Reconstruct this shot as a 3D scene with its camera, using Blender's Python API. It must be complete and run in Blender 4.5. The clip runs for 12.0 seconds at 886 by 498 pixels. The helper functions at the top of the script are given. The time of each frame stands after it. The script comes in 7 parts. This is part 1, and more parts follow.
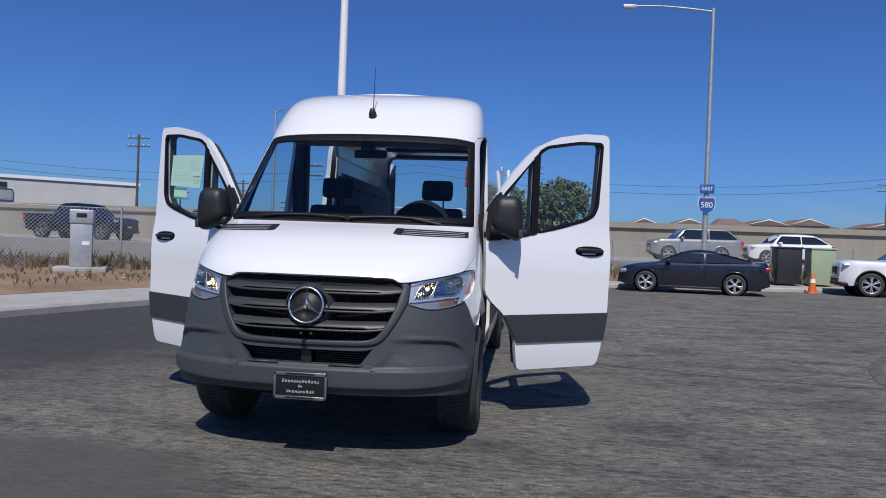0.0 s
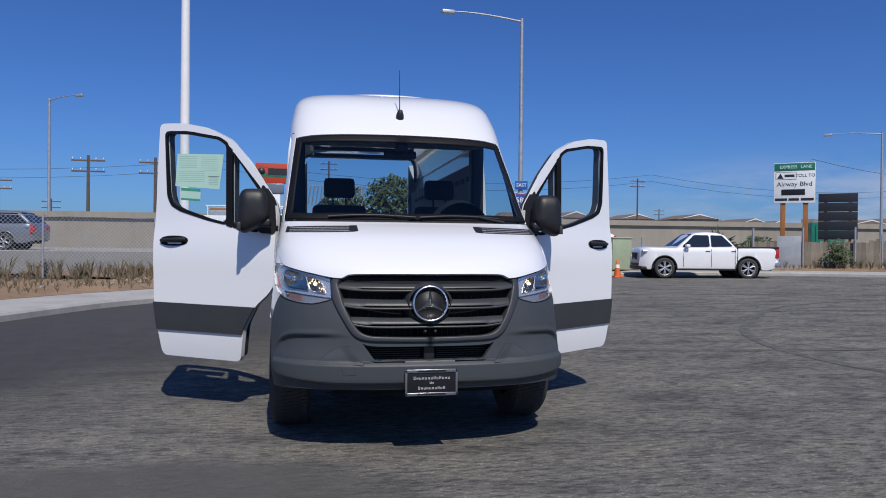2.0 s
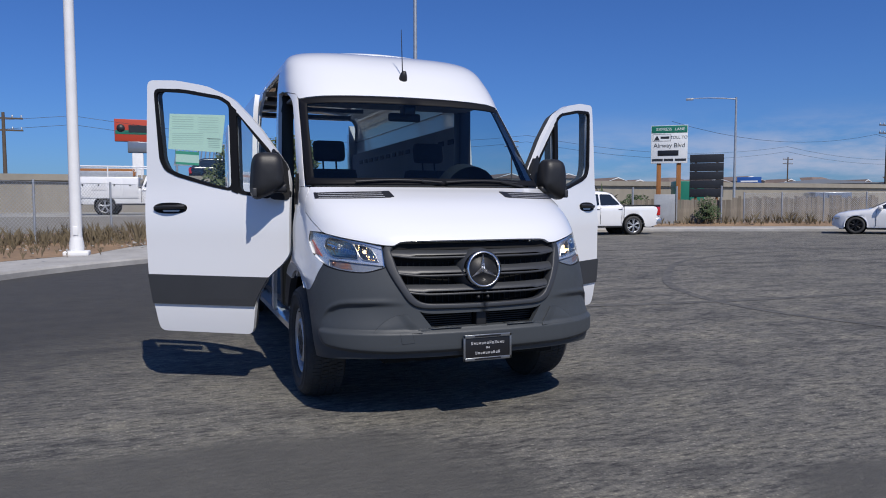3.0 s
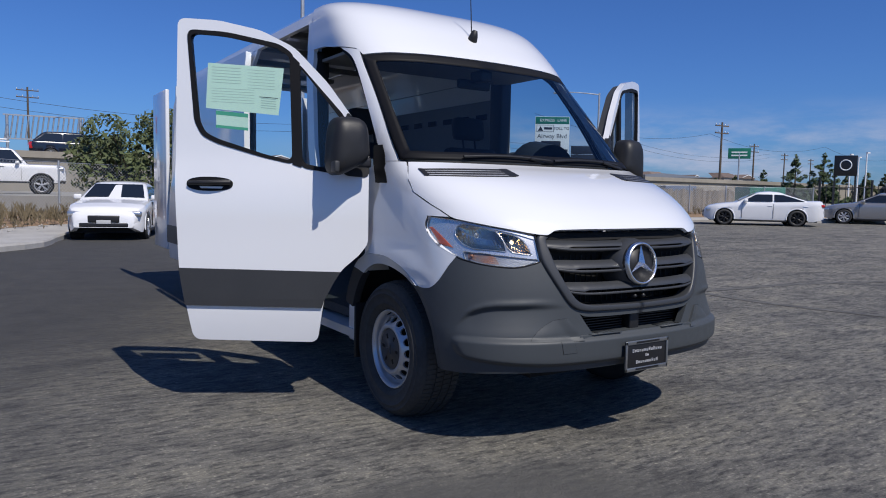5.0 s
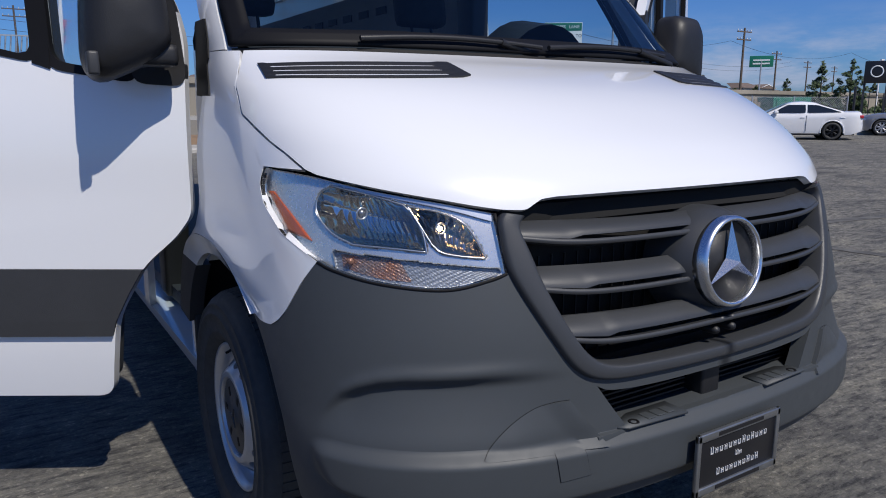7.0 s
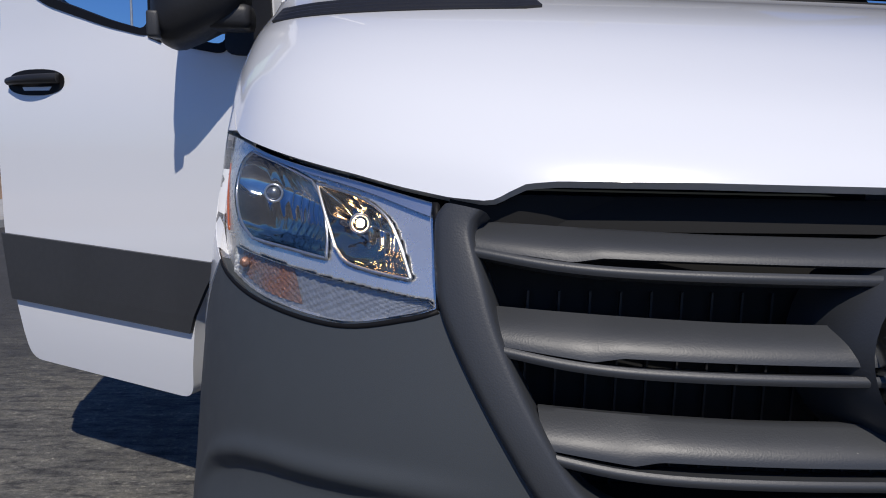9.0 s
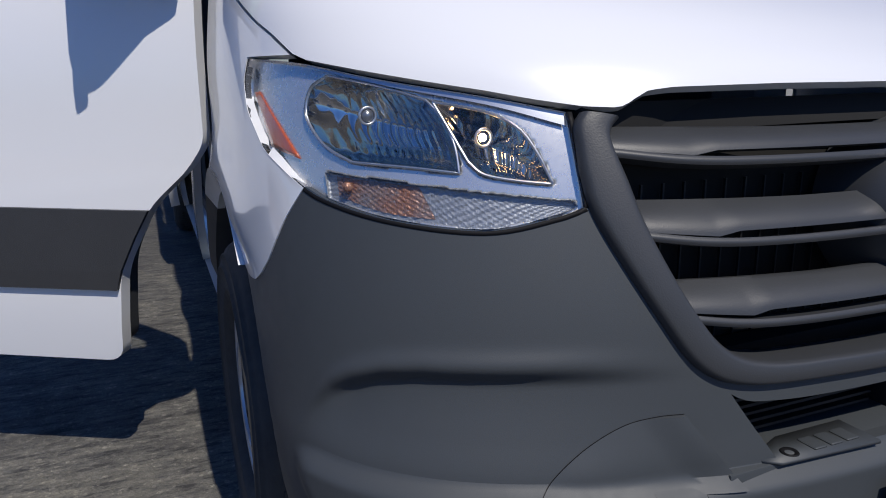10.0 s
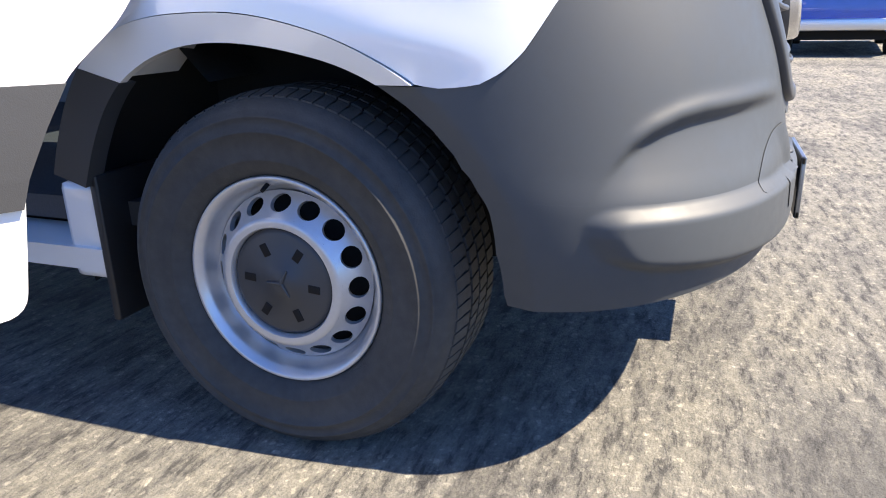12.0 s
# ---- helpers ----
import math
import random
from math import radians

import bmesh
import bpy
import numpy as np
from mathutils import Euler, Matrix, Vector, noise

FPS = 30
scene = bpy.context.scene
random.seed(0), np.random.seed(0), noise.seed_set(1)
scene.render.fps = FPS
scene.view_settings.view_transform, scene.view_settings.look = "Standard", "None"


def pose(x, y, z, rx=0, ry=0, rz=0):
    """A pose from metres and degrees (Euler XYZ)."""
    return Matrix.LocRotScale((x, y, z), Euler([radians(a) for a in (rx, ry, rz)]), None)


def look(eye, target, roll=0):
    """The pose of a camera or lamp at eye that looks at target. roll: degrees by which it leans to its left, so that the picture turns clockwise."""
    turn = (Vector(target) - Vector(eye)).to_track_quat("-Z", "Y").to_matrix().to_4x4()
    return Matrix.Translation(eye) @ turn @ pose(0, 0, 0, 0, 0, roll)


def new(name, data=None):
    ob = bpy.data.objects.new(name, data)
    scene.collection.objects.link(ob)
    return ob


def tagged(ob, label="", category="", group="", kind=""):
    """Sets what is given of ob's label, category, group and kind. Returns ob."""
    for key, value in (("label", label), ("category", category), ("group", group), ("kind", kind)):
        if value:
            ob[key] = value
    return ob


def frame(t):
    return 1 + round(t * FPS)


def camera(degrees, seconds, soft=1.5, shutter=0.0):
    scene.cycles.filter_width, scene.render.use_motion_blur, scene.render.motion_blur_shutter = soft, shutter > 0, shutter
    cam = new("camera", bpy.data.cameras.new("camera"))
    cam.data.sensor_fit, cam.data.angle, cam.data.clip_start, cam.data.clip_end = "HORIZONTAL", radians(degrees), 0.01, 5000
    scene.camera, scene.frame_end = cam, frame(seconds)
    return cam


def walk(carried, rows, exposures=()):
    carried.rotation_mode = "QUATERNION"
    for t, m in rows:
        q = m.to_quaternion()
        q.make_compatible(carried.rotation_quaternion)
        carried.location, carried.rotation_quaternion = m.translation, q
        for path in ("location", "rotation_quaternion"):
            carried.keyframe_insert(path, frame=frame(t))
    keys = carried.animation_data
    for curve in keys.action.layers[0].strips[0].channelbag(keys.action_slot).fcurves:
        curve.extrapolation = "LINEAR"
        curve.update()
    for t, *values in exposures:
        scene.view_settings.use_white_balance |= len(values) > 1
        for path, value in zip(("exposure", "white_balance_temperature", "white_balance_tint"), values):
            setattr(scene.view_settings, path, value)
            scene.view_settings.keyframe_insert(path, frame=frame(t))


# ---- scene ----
cam = camera(64.4, 12.0, soft=1.0)
PATH = [
    (0, (1.337, -4.184, 1.368), (1.099, -2.199, 1.352), 2.1),
    (0.5, (0.826, -4.369, 1.386), (0.685, -2.374, 1.347), 1.0),
    (1, (0.322, -4.389, 1.354), (0.366, -2.391, 1.286), -1.1),
    (1.5, (-0.225, -4.398, 1.317), (0.0, -2.411, 1.3), -0.0),
    (2, (-0.751, -4.368, 1.333), (-0.379, -2.403, 1.32), 0.5),
    (2.5, (-1.306, -4.24, 1.353), (-0.803, -2.305, 1.32), 1.7),
    (3, (-1.842, -4.047, 1.368), (-1.123, -2.185, 1.242), -0.1),
    (3.5, (-2.342, -3.805, 1.349), (-1.464, -2.014, 1.207), -2.7),
    (3.7, (-2.523, -3.661, 1.365), (-1.602, -1.89, 1.237), -0.5),
    (5.3, (-2.975, -2.262, 1.316), (-1.789, -0.661, 1.146), 1.2),
    (5.5, (-2.849, -2.037, 1.36), (-1.541, -0.534, 1.193), -0.7),
    (6, (-2.397, -1.64, 1.39), (-1.144, -0.109, 1.117), -1.7),
    (6.5, (-2.035, -1.288, 1.347), (-0.88, 0.304, 0.982), 2.8),
    (6.7, (-1.82, -1.187, 1.345), (-0.694, 0.418, 0.959), 1.4),
    (8.3, (-0.798, -0.704, 1.205), (-0.508, 1.25, 0.897), 1.0),
    (8.5, (-0.718, -0.668, 1.195), (-0.57, 1.301, 0.877), 0.2),
    (9, (-0.663, -0.704, 1.18), (-0.537, 1.27, 0.886), 1.5),
    (9.5, (-0.841, -0.712, 1.157), (-0.39, 1.214, 0.866), 1.3),
    (10, (-1.156, -0.669, 1.154), (-0.413, 1.128, 0.684), -0.7),
    (10.5, (-1.44, -0.472, 1.132), (-0.311, 1.098, 0.621), -0.6),
    (11, (-1.76, -0.299, 1.043), (-0.388, 1.05, 0.498), 0.0),
    (11.5, (-2.029, -0.08, 0.978), (-0.452, 0.969, 0.336), 1.1),
    (11.7, (-2.10, 0.03, 0.955), (-0.416, 0.948, 0.378), -2.6),
    (12, (-2.183, 0.191, 0.928), (-0.408, 0.864, 0.298), -1.5),
]
walk(cam, [(t, look(eye, target, roll)) for t, eye, target, roll in PATH], exposures=((0, -0.02, 6500, 11), (6.0, 0.05, 6500, 11), (8.5, -0.12, 6550, 11), (9.5, -0.12, 6550, 11), (10.2, 0.02, 6550, 11), (10.6, 0.25, 6600, 11), (11.0, 0.95, 6900, 11), (11.5, 1.65, 7450, 11), (12.0, 2.05, 7800, 11)))

# ---- daylight ----
SUN_WAY = Vector((0.07, -0.76, 1.0)).normalized()
world = bpy.data.worlds.new("sky")
scene.world = world
world.use_nodes = True
wn, wl = world.node_tree.nodes, world.node_tree.links
sky = wn.new("ShaderNodeTexSky")
sky.sky_type, sky.sun_disc = "NISHITA", False
sky.sun_elevation = math.asin(SUN_WAY.z)
sky.sun_rotation = math.atan2(SUN_WAY.x, SUN_WAY.y)
sky.altitude, sky.air_density, sky.dust_density, sky.ozone_density = 100, 1.0, 0.6, 1.6
deeper = wn.new("ShaderNodeHueSaturation")
deeper.inputs["Saturation"].default_value = 1.0
bluer = wn.new("ShaderNodeMix")
bluer.data_type, bluer.blend_type = "RGBA", "MULTIPLY"
bluer.inputs[0].default_value = 1.0
bluer.inputs[7].default_value = (0.48, 0.89, 1.70, 1)
wl.new(sky.outputs[0], bluer.inputs[6])
wl.new(bluer.outputs[2], deeper.inputs["Color"])
# low clouds in the east, thin and broken
wco = wn.new("ShaderNodeTexCoord")
wsep = wn.new("ShaderNodeSeparateXYZ")
wl.new(wco.outputs["Generated"], wsep.inputs[0])
wmap = wn.new("ShaderNodeMapping")
wmap.inputs["Scale"].default_value = (4, 4, 17)
wl.new(wco.outputs["Generated"], wmap.inputs[0])
puff = wn.new("ShaderNodeTexNoise")
puff.inputs["Scale"].default_value, puff.inputs["Detail"].default_value, puff.inputs["Roughness"].default_value = 1.6, 9, 0.62
wl.new(wmap.outputs[0], puff.inputs["Vector"])


def wmath(op, a, b=None):
    m = wn.new("ShaderNodeMath")
    m.operation = op
    for i, v in enumerate((a, b)):
        if v is None:
            continue
        if isinstance(v, (int, float)):
            m.inputs[i].default_value = v
        else:
            wl.new(v, m.inputs[i])
    return m.outputs[0]


def wrange(v, a, b):
    m = wn.new("ShaderNodeMapRange")
    m.interpolation_type = "SMOOTHSTEP"
    m.inputs[1].default_value, m.inputs[2].default_value = a, b
    wl.new(v, m.inputs[0])
    return m.outputs[0]


low = wmath("MULTIPLY", wrange(wsep.outputs[2], 0.135, 0.05), wrange(wsep.outputs[0], 0.25, 0.75))
cover = wmath("MULTIPLY", wrange(puff.outputs[0], 0.36, 0.66), low)
cloud = wn.new("ShaderNodeMix")
cloud.data_type = "RGBA"
wl.new(wmath("MULTIPLY", cover, 0.78), cloud.inputs[0])
wl.new(deeper.outputs[0], cloud.inputs[6])
cloud.inputs[7].default_value = (7.6, 8.4, 11.0, 1)
wl.new(cloud.outputs[2], wn["Background"].inputs[0])
wn["Background"].inputs[1].default_value = 0.056
sun = new("sun", bpy.data.lights.new("sun", "SUN"))
sun.data.energy, sun.data.angle, sun.data.color = 4.2, radians(0.53), (1.0, 0.945, 0.86)
sun.matrix_world = look(SUN_WAY * 50, (0, 0, 0))


# ---- materials ----
def mat(name, color, rough=0.5, metal=0.0, vary=0.0, scale=8.0, bump=0.0, bump_scale=80.0, coat=0.0, spec=0.5, color2=None, each=0.0, stretch=None):
    """Principled surface with two scales of variation in colour and roughness, and a fine relief."""
    m = bpy.data.materials.new(name)
    m.use_nodes = True
    n, l = m.node_tree.nodes, m.node_tree.links
    b = n["Principled BSDF"]
    b.inputs["Base Color"].default_value = (*color, 1)
    b.inputs["Roughness"].default_value = rough
    b.inputs["Metallic"].default_value = metal
    b.inputs["Specular IOR Level"].default_value = spec
    b.inputs["Coat Weight"].default_value = coat
    b.inputs["Coat Roughness"].default_value = 0.04
    co = n.new("ShaderNodeTexCoord")
    vec = co.outputs["Object"]
    if stretch:
        mp = n.new("ShaderNodeMapping")
        mp.inputs["Scale"].default_value = stretch
        l.new(vec, mp.inputs[0])
        vec = mp.outputs[0]
    if vary or color2:
        big, fine = n.new("ShaderNodeTexNoise"), n.new("ShaderNodeTexNoise")
        big.inputs["Scale"].default_value, fine.inputs["Scale"].default_value = scale, scale * 9
        big.inputs["Detail"].default_value, fine.inputs["Detail"].default_value = 5, 3
        l.new(vec, big.inputs["Vector"])
        l.new(vec, fine.inputs["Vector"])
        add = n.new("ShaderNodeMath")
        add.operation = "MULTIPLY_ADD"
        l.new(fine.outputs[0], add.inputs[0])
        add.inputs[1].default_value = 0.45
        l.new(big.outputs[0], add.inputs[2])
        ramp = n.new("ShaderNodeMapRange")
        ramp.inputs[1].default_value, ramp.inputs[2].default_value = 0.45, 1.0
        l.new(add.outputs[0], ramp.inputs[0])
        mix = n.new("ShaderNodeMix")
        mix.data_type = "RGBA"
        c2 = color2 or tuple(c * (1 - vary) for c in color)
        c1 = color if color2 else tuple(min(1, c * (1 + vary)) for c in color)
        mix.inputs[6].default_value, mix.inputs[7].default_value = (*c1, 1), (*c2, 1)
        l.new(ramp.outputs[0], mix.inputs[0])
        last = mix.outputs[2]
        if each:
            info, hs = n.new("ShaderNodeObjectInfo"), n.new("ShaderNodeHueSaturation")
            mr = n.new("ShaderNodeMapRange")
            mr.inputs[3].default_value, mr.inputs[4].default_value = 1 - each, 1 + each
            l.new(info.outputs["Random"], mr.inputs[0])
            l.new(mr.outputs[0], hs.inputs["Value"])
            l.new(last, hs.inputs["Color"])
            last = hs.outputs[0]
        l.new(last, b.inputs["Base Color"])
        rr = n.new("ShaderNodeMapRange")
        rr.inputs[3].default_value, rr.inputs[4].default_value = max(0.02, rough * 0.85), min(1, rough * 1.15)
        l.new(fine.outputs[0], rr.inputs[0])
        l.new(rr.outputs[0], b.inputs["Roughness"])
    if bump:
        tex, bp = n.new("ShaderNodeTexNoise"), n.new("ShaderNodeBump")
        tex.inputs["Scale"].default_value, tex.inputs["Detail"].default_value = bump_scale, 4
        l.new(vec, tex.inputs["Vector"])
        l.new(tex.outputs[0], bp.inputs["Height"])
        bp.inputs["Strength"].default_value, bp.inputs["Distance"].default_value = bump, 0.004
        l.new(bp.outputs[0], b.inputs["Normal"])
    return m


def glass(name, tint, gloss=0.9, rough=0.0):
    """Thin pane: clear where looked through, glossy towards grazing."""
    m = bpy.data.materials.new(name)
    m.use_nodes = True
    n, l = m.node_tree.nodes, m.node_tree.links
    n.remove(n["Principled BSDF"])
    tr, gl, lw, mx = n.new("ShaderNodeBsdfTransparent"), n.new("ShaderNodeBsdfGlossy"), n.new("ShaderNodeLayerWeight"), n.new("ShaderNodeMixShader")
    tr.inputs[0].default_value = (*tint, 1)
    gl.inputs["Roughness"].default_value = rough
    lw.inputs[0].default_value = 0.5
    pw, ma = n.new("ShaderNodeMath"), n.new("ShaderNodeMath")
    pw.operation, ma.operation = "POWER", "MULTIPLY_ADD"
    l.new(lw.outputs["Facing"], pw.inputs[0])
    pw.inputs[1].default_value = 4.5
    l.new(pw.outputs[0], ma.inputs[0])
    ma.inputs[1].default_value, ma.inputs[2].default_value = gloss, 0.045
    l.new(ma.outputs[0], mx.inputs[0])
    l.new(tr.outputs[0], mx.inputs[1])
    l.new(gl.outputs[0], mx.inputs[2])
    l.new(mx.outputs[0], n["Material Output"].inputs[0])
    return m


WHITE = mat("white_paint", (0.73, 0.74, 0.755), 0.28, coat=1.0)
WHITE2 = mat("white_car_paint", (0.78, 0.78, 0.78), 0.3, vary=0.03, scale=3, coat=1.0)
GREY = mat("grey_bumper_plastic", (0.0455, 0.0515, 0.0565), 0.54, vary=0.05, scale=3, bump=0.06, bump_scale=900, spec=0.45)
GREYD = mat("dark_grille_plastic", (0.035, 0.0375, 0.0415), 0.45, vary=0.02, scale=2, bump=0.08, bump_scale=420)
BLACK = mat("black_plastic", (0.012, 0.012, 0.013), 0.5, vary=0.15, scale=10, bump=0.1, bump_scale=300)
SEAL = mat("black_rubber_seal", (0.006, 0.006, 0.007), 0.6, spec=0.2)
# near-black that paints deep shade into gaps, wells and undersides
VOID = mat("deep_shade_black", (0.004, 0.004, 0.004), 0.9)
BAND = mat("dark_side_moulding", (0.034, 0.035, 0.037), 0.5, vary=0.08, scale=6, bump=0.15, bump_scale=400)
RUBBER = mat("tyre_rubber", (0.037, 0.0365, 0.035), 0.78, vary=0.25, scale=5, bump=0.2, bump_scale=220)
STEEL = mat("silver_wheel_paint", (0.48, 0.49, 0.51), 0.32, 0.55, vary=0.06, scale=9)
CHROME = mat("chrome", (0.86, 0.87, 0.88), 0.06, 1.0)
CHROME2 = mat("reflector_silver", (0.62, 0.63, 0.65), 0.30, 0.9)
HOUSING = mat("lamp_housing_silver", (0.76, 0.74, 0.70), 0.28, 0.78, vary=0.05, scale=12)
BOWL = mat("bowl_reflector", (0.62, 0.60, 0.56), 0.05, 1.0, vary=0.10, scale=60)
FINERIB = mat("ribbed_lens_silver", (0.30, 0.31, 0.33), 0.42, 0.5, vary=0.15, scale=90, bump=0.35, bump_scale=260)
SATIN = mat("satin_chrome", (0.80, 0.81, 0.83), 0.27, 1.0)
AMBER = mat("amber_reflector", (0.46, 0.085, 0.012), 0.3, coat=1.0, bump=0.2, bump_scale=260)
AMBERDIM = mat("amber_bulb_tint", (0.34, 0.13, 0.05), 0.35, 0.4, color2=(0.25, 0.21, 0.19), scale=24, bump=0.8, bump_scale=170)
RED = mat("red_lamp_plastic", (0.45, 0.01, 0.01), 0.2, coat=1.0)
CLEAR = glass("clear_lens", (0.97, 0.98, 0.99), 0.6)
WSGLASS = glass("windscreen_glass", (0.60, 0.71, 0.75), 0.7)
SIDEGLASS = glass("side_glass", (0.90, 0.945, 0.95), 0.8)
CARGLASS = mat("dark_car_glass", (0.012, 0.015, 0.018), 0.05, spec=0.8)
SEATCL = mat("black_seat_cloth", (0.018, 0.018, 0.02), 0.9, vary=0.3, scale=25, bump=0.4, bump_scale=300)
DASH = mat("dashboard_plastic", (0.03, 0.033, 0.037), 0.6, vary=0.1, scale=12, bump=0.2, bump_scale=250)
LINING = mat("grey_cargo_lining", (0.22, 0.225, 0.23), 0.7, vary=0.08, scale=4)
PAPER = mat("pale_green_paper", (0.55, 0.74, 0.60), 0.7, vary=0.04, scale=5)
GREENINK = mat("green_print", (0.06, 0.34, 0.20), 0.7)
INK = mat("grey_print", (0.36, 0.50, 0.42), 0.7)
PLATEBLACK = mat("black_plate", (0.01, 0.01, 0.012), 0.35)
PLATEWHITE = mat("white_plate_print", (0.5, 0.5, 0.5), 0.5)
FRAMEGREY = mat("plate_frame_metal", (0.28, 0.29, 0.30), 0.3, 0.8, vary=0.15, scale=40)
GALV = mat("galvanised_steel", (0.42, 0.44, 0.46), 0.5, 0.6, vary=0.15, scale=6)
POLEW = mat("white_pole_paint", (0.76, 0.76, 0.75), 0.5, vary=0.05, scale=3)
CONCRETE = mat("kerb_concrete", (0.36, 0.35, 0.33), 0.85, vary=0.18, scale=1.2, bump=0.4, bump_scale=60)
WALLC = mat("barrier_concrete", (0.27, 0.245, 0.20), 0.9, vary=0.16, scale=0.25, bump=0.3, bump_scale=12, stretch=(1, 1, 0.25))
BLUESIGN = mat("blue_sign", (0.02, 0.09, 0.32), 0.4)
GREENSIGN = mat("green_sign", (0.01, 0.16, 0.10), 0.4)
WHITESIGN = mat("white_sign", (0.74, 0.76, 0.76), 0.45, vary=0.03, scale=3)
REDSIGN = mat("red_sign", (0.45, 0.05, 0.02), 0.45)
WOODPOST = mat("orange_brown_post", (0.30, 0.12, 0.035), 0.8, vary=0.25, scale=3, bump=0.3, bump_scale=30, stretch=(6, 6, 0.6))
DARKMETAL = mat("dark_metal", (0.03, 0.032, 0.036), 0.45, 0.3, vary=0.15, scale=8)


def glow(name, color, power):
    m = mat(name, color, 0.3)
    b = m.node_tree.nodes["Principled BSDF"]
    b.inputs["Emission Color"].default_value = (*color, 1)
    b.inputs["Emission Strength"].default_value = power
    return m


BULB = glow("lit_bulb", (1.0, 0.60, 0.25), 45.0)


# ---- building helpers ----
def part(name, bm, material, parent=None, label="", smooth=True, m=None):
    """Links a bmesh as one mesh object, under a thing or a part where one is given."""
    me = bpy.data.meshes.new(name)
    bm.to_mesh(me)
    bm.free()
    for p in me.polygons:
        p.use_smooth = smooth
    mats = material if isinstance(material, (list, tuple)) else [material]
    for x in mats:
        me.materials.append(x)
    ob = new(name, me)
    if parent:
        ob.parent = parent
    if m is not None:
        ob.matrix_basis = m
    if label:
        ob["label"] = label
    return ob


def thing(name, m, label, category, group="", kind=""):
    ob = new(name)
    ob.matrix_basis = m
    return tagged(ob, label, category, group, kind)


def box(bm, x0, x1, y0, y1, z0, z1, bevel=0.0, m=None, mi=0):
    geo = bmesh.ops.create_cube(bm, size=1.0)["verts"]
    for v in geo:
        v.co = Vector((x0 + (v.co.x + 0.5) * (x1 - x0), y0 + (v.co.y + 0.5) * (y1 - y0), z0 + (v.co.z + 0.5) * (z1 - z0)))
    faces = {f for v in geo for f in v.link_faces}
    for f in faces:
        f.material_index = mi
    if bevel:
        edges = {e for v in geo for e in v.link_edges}
        res = bmesh.ops.bevel(bm, geom=list(edges), offset=bevel, segments=2, affect="EDGES", profile=0.6)
        geo = list({v for f in res["faces"] for v in f.verts} | {v for v in geo if v.is_valid})
    if m is not None:
        for v in geo:
            v.co = m @ v.co
    return bm


def boxed(x0, x1, y0, y1, z0, z1, bevel=0.0, m=None):
    return box(bmesh.new(), x0, x1, y0, y1, z0, z1, bevel, m)


def lathe(bm, profile, axis_m, seg=48, closed=False, mi=0):
    """Turns a profile of (radius, height) round the local z of axis_m."""
    rings = []
    for r, h in profile:
        rings.append([bm.verts.new(axis_m @ Vector((r * math.cos(2 * math.pi * i / seg), r * math.sin(2 * math.pi * i / seg), h))) for i in range(seg)])
    pairs = list(zip(rings, rings[1:])) + ([(rings[-1], rings[0])] if closed else [])
    for a, b in pairs:
        for i in range(seg):
            j = (i + 1) % seg
            f = bm.faces.new((a[i], a[j], b[j], b[i]))
            f.material_index = mi
    return bm


def tube(bm, pts, r0, r1=None, seg=10, cap=True):
    """A tapered tube along a line of points."""
    r1 = r0 if r1 is None else r1
    pts = [Vector(p) for p in pts]
    rings = []
    for k, p in enumerate(pts):
        d = (pts[min(k + 1, len(pts) - 1)] - pts[max(k - 1, 0)]).normalized()
        a = d.orthogonal().normalized()
        if k:
            a = (prev - d * prev.dot(d)).normalized()
        prev = a
        b = d.cross(a)
        r = r0 + (r1 - r0) * k / max(1, len(pts) - 1)
        rings.append([bm.verts.new(p + a * r * math.cos(2 * math.pi * i / seg) + b * r * math.sin(2 * math.pi * i / seg)) for i in range(seg)])
    for a, b in zip(rings, rings[1:]):
        for i in range(seg):
            bm.faces.new((a[i], a[(i + 1) % seg], b[(i + 1) % seg], b[i]))
    if cap:
        for f in (bm.faces.new(rings[0][::-1]), bm.faces.new(rings[-1])):
            for e in f.edges:
                e.smooth = False
    return bm


def tubed(pts, r0, r1=None, seg=10):
    return tube(bmesh.new(), pts, r0, r1, seg)


def slab(poly, depth_way, bm=None, mi=0):
    """A plate: a polygon of 3D points carried along depth_way."""
    bm = bm or bmesh.new()
    d = Vector(depth_way)
    a = [bm.verts.new(Vector(p)) for p in poly]
    b = [bm.verts.new(Vector(p) + d) for p in poly]
    fs = [bm.faces.new(a), bm.faces.new(b[::-1])]
    for i in range(len(poly)):
        j = (i + 1) % len(poly)
        fs.append(bm.faces.new((a[j], a[i], b[i], b[j])))
    for f in fs:
        f.material_index = mi
    bmesh.ops.recalc_face_normals(bm, faces=bm.faces[:])
    return bm


def words(name, text, size, m, material, parent, depth=0.002, align="CENTER", width=None):
    """Lettering in the built-in font, turned into a mesh under its sign."""
    cu = bpy.data.curves.new(name, "FONT")
    cu.body, cu.size, cu.extrude, cu.align_x, cu.align_y = text, size, depth, align, "CENTER"
    tmp = bpy.data.objects.new(name, cu)
    scene.collection.objects.link(tmp)
    me = bpy.data.meshes.new_from_object(tmp.evaluated_get(bpy.context.evaluated_depsgraph_get()))
    bpy.data.objects.remove(tmp)
    bpy.data.curves.remove(cu)
    me.materials.clear()
    me.materials.append(material)
    if width:
        xs = [v.co.x for v in me.vertices]
        k = width / max(1e-6, max(xs) - min(xs))
        for v in me.vertices:
            v.co.x *= k
    ob = new(name, me)
    ob.parent, ob.matrix_basis = parent, m
    return ob


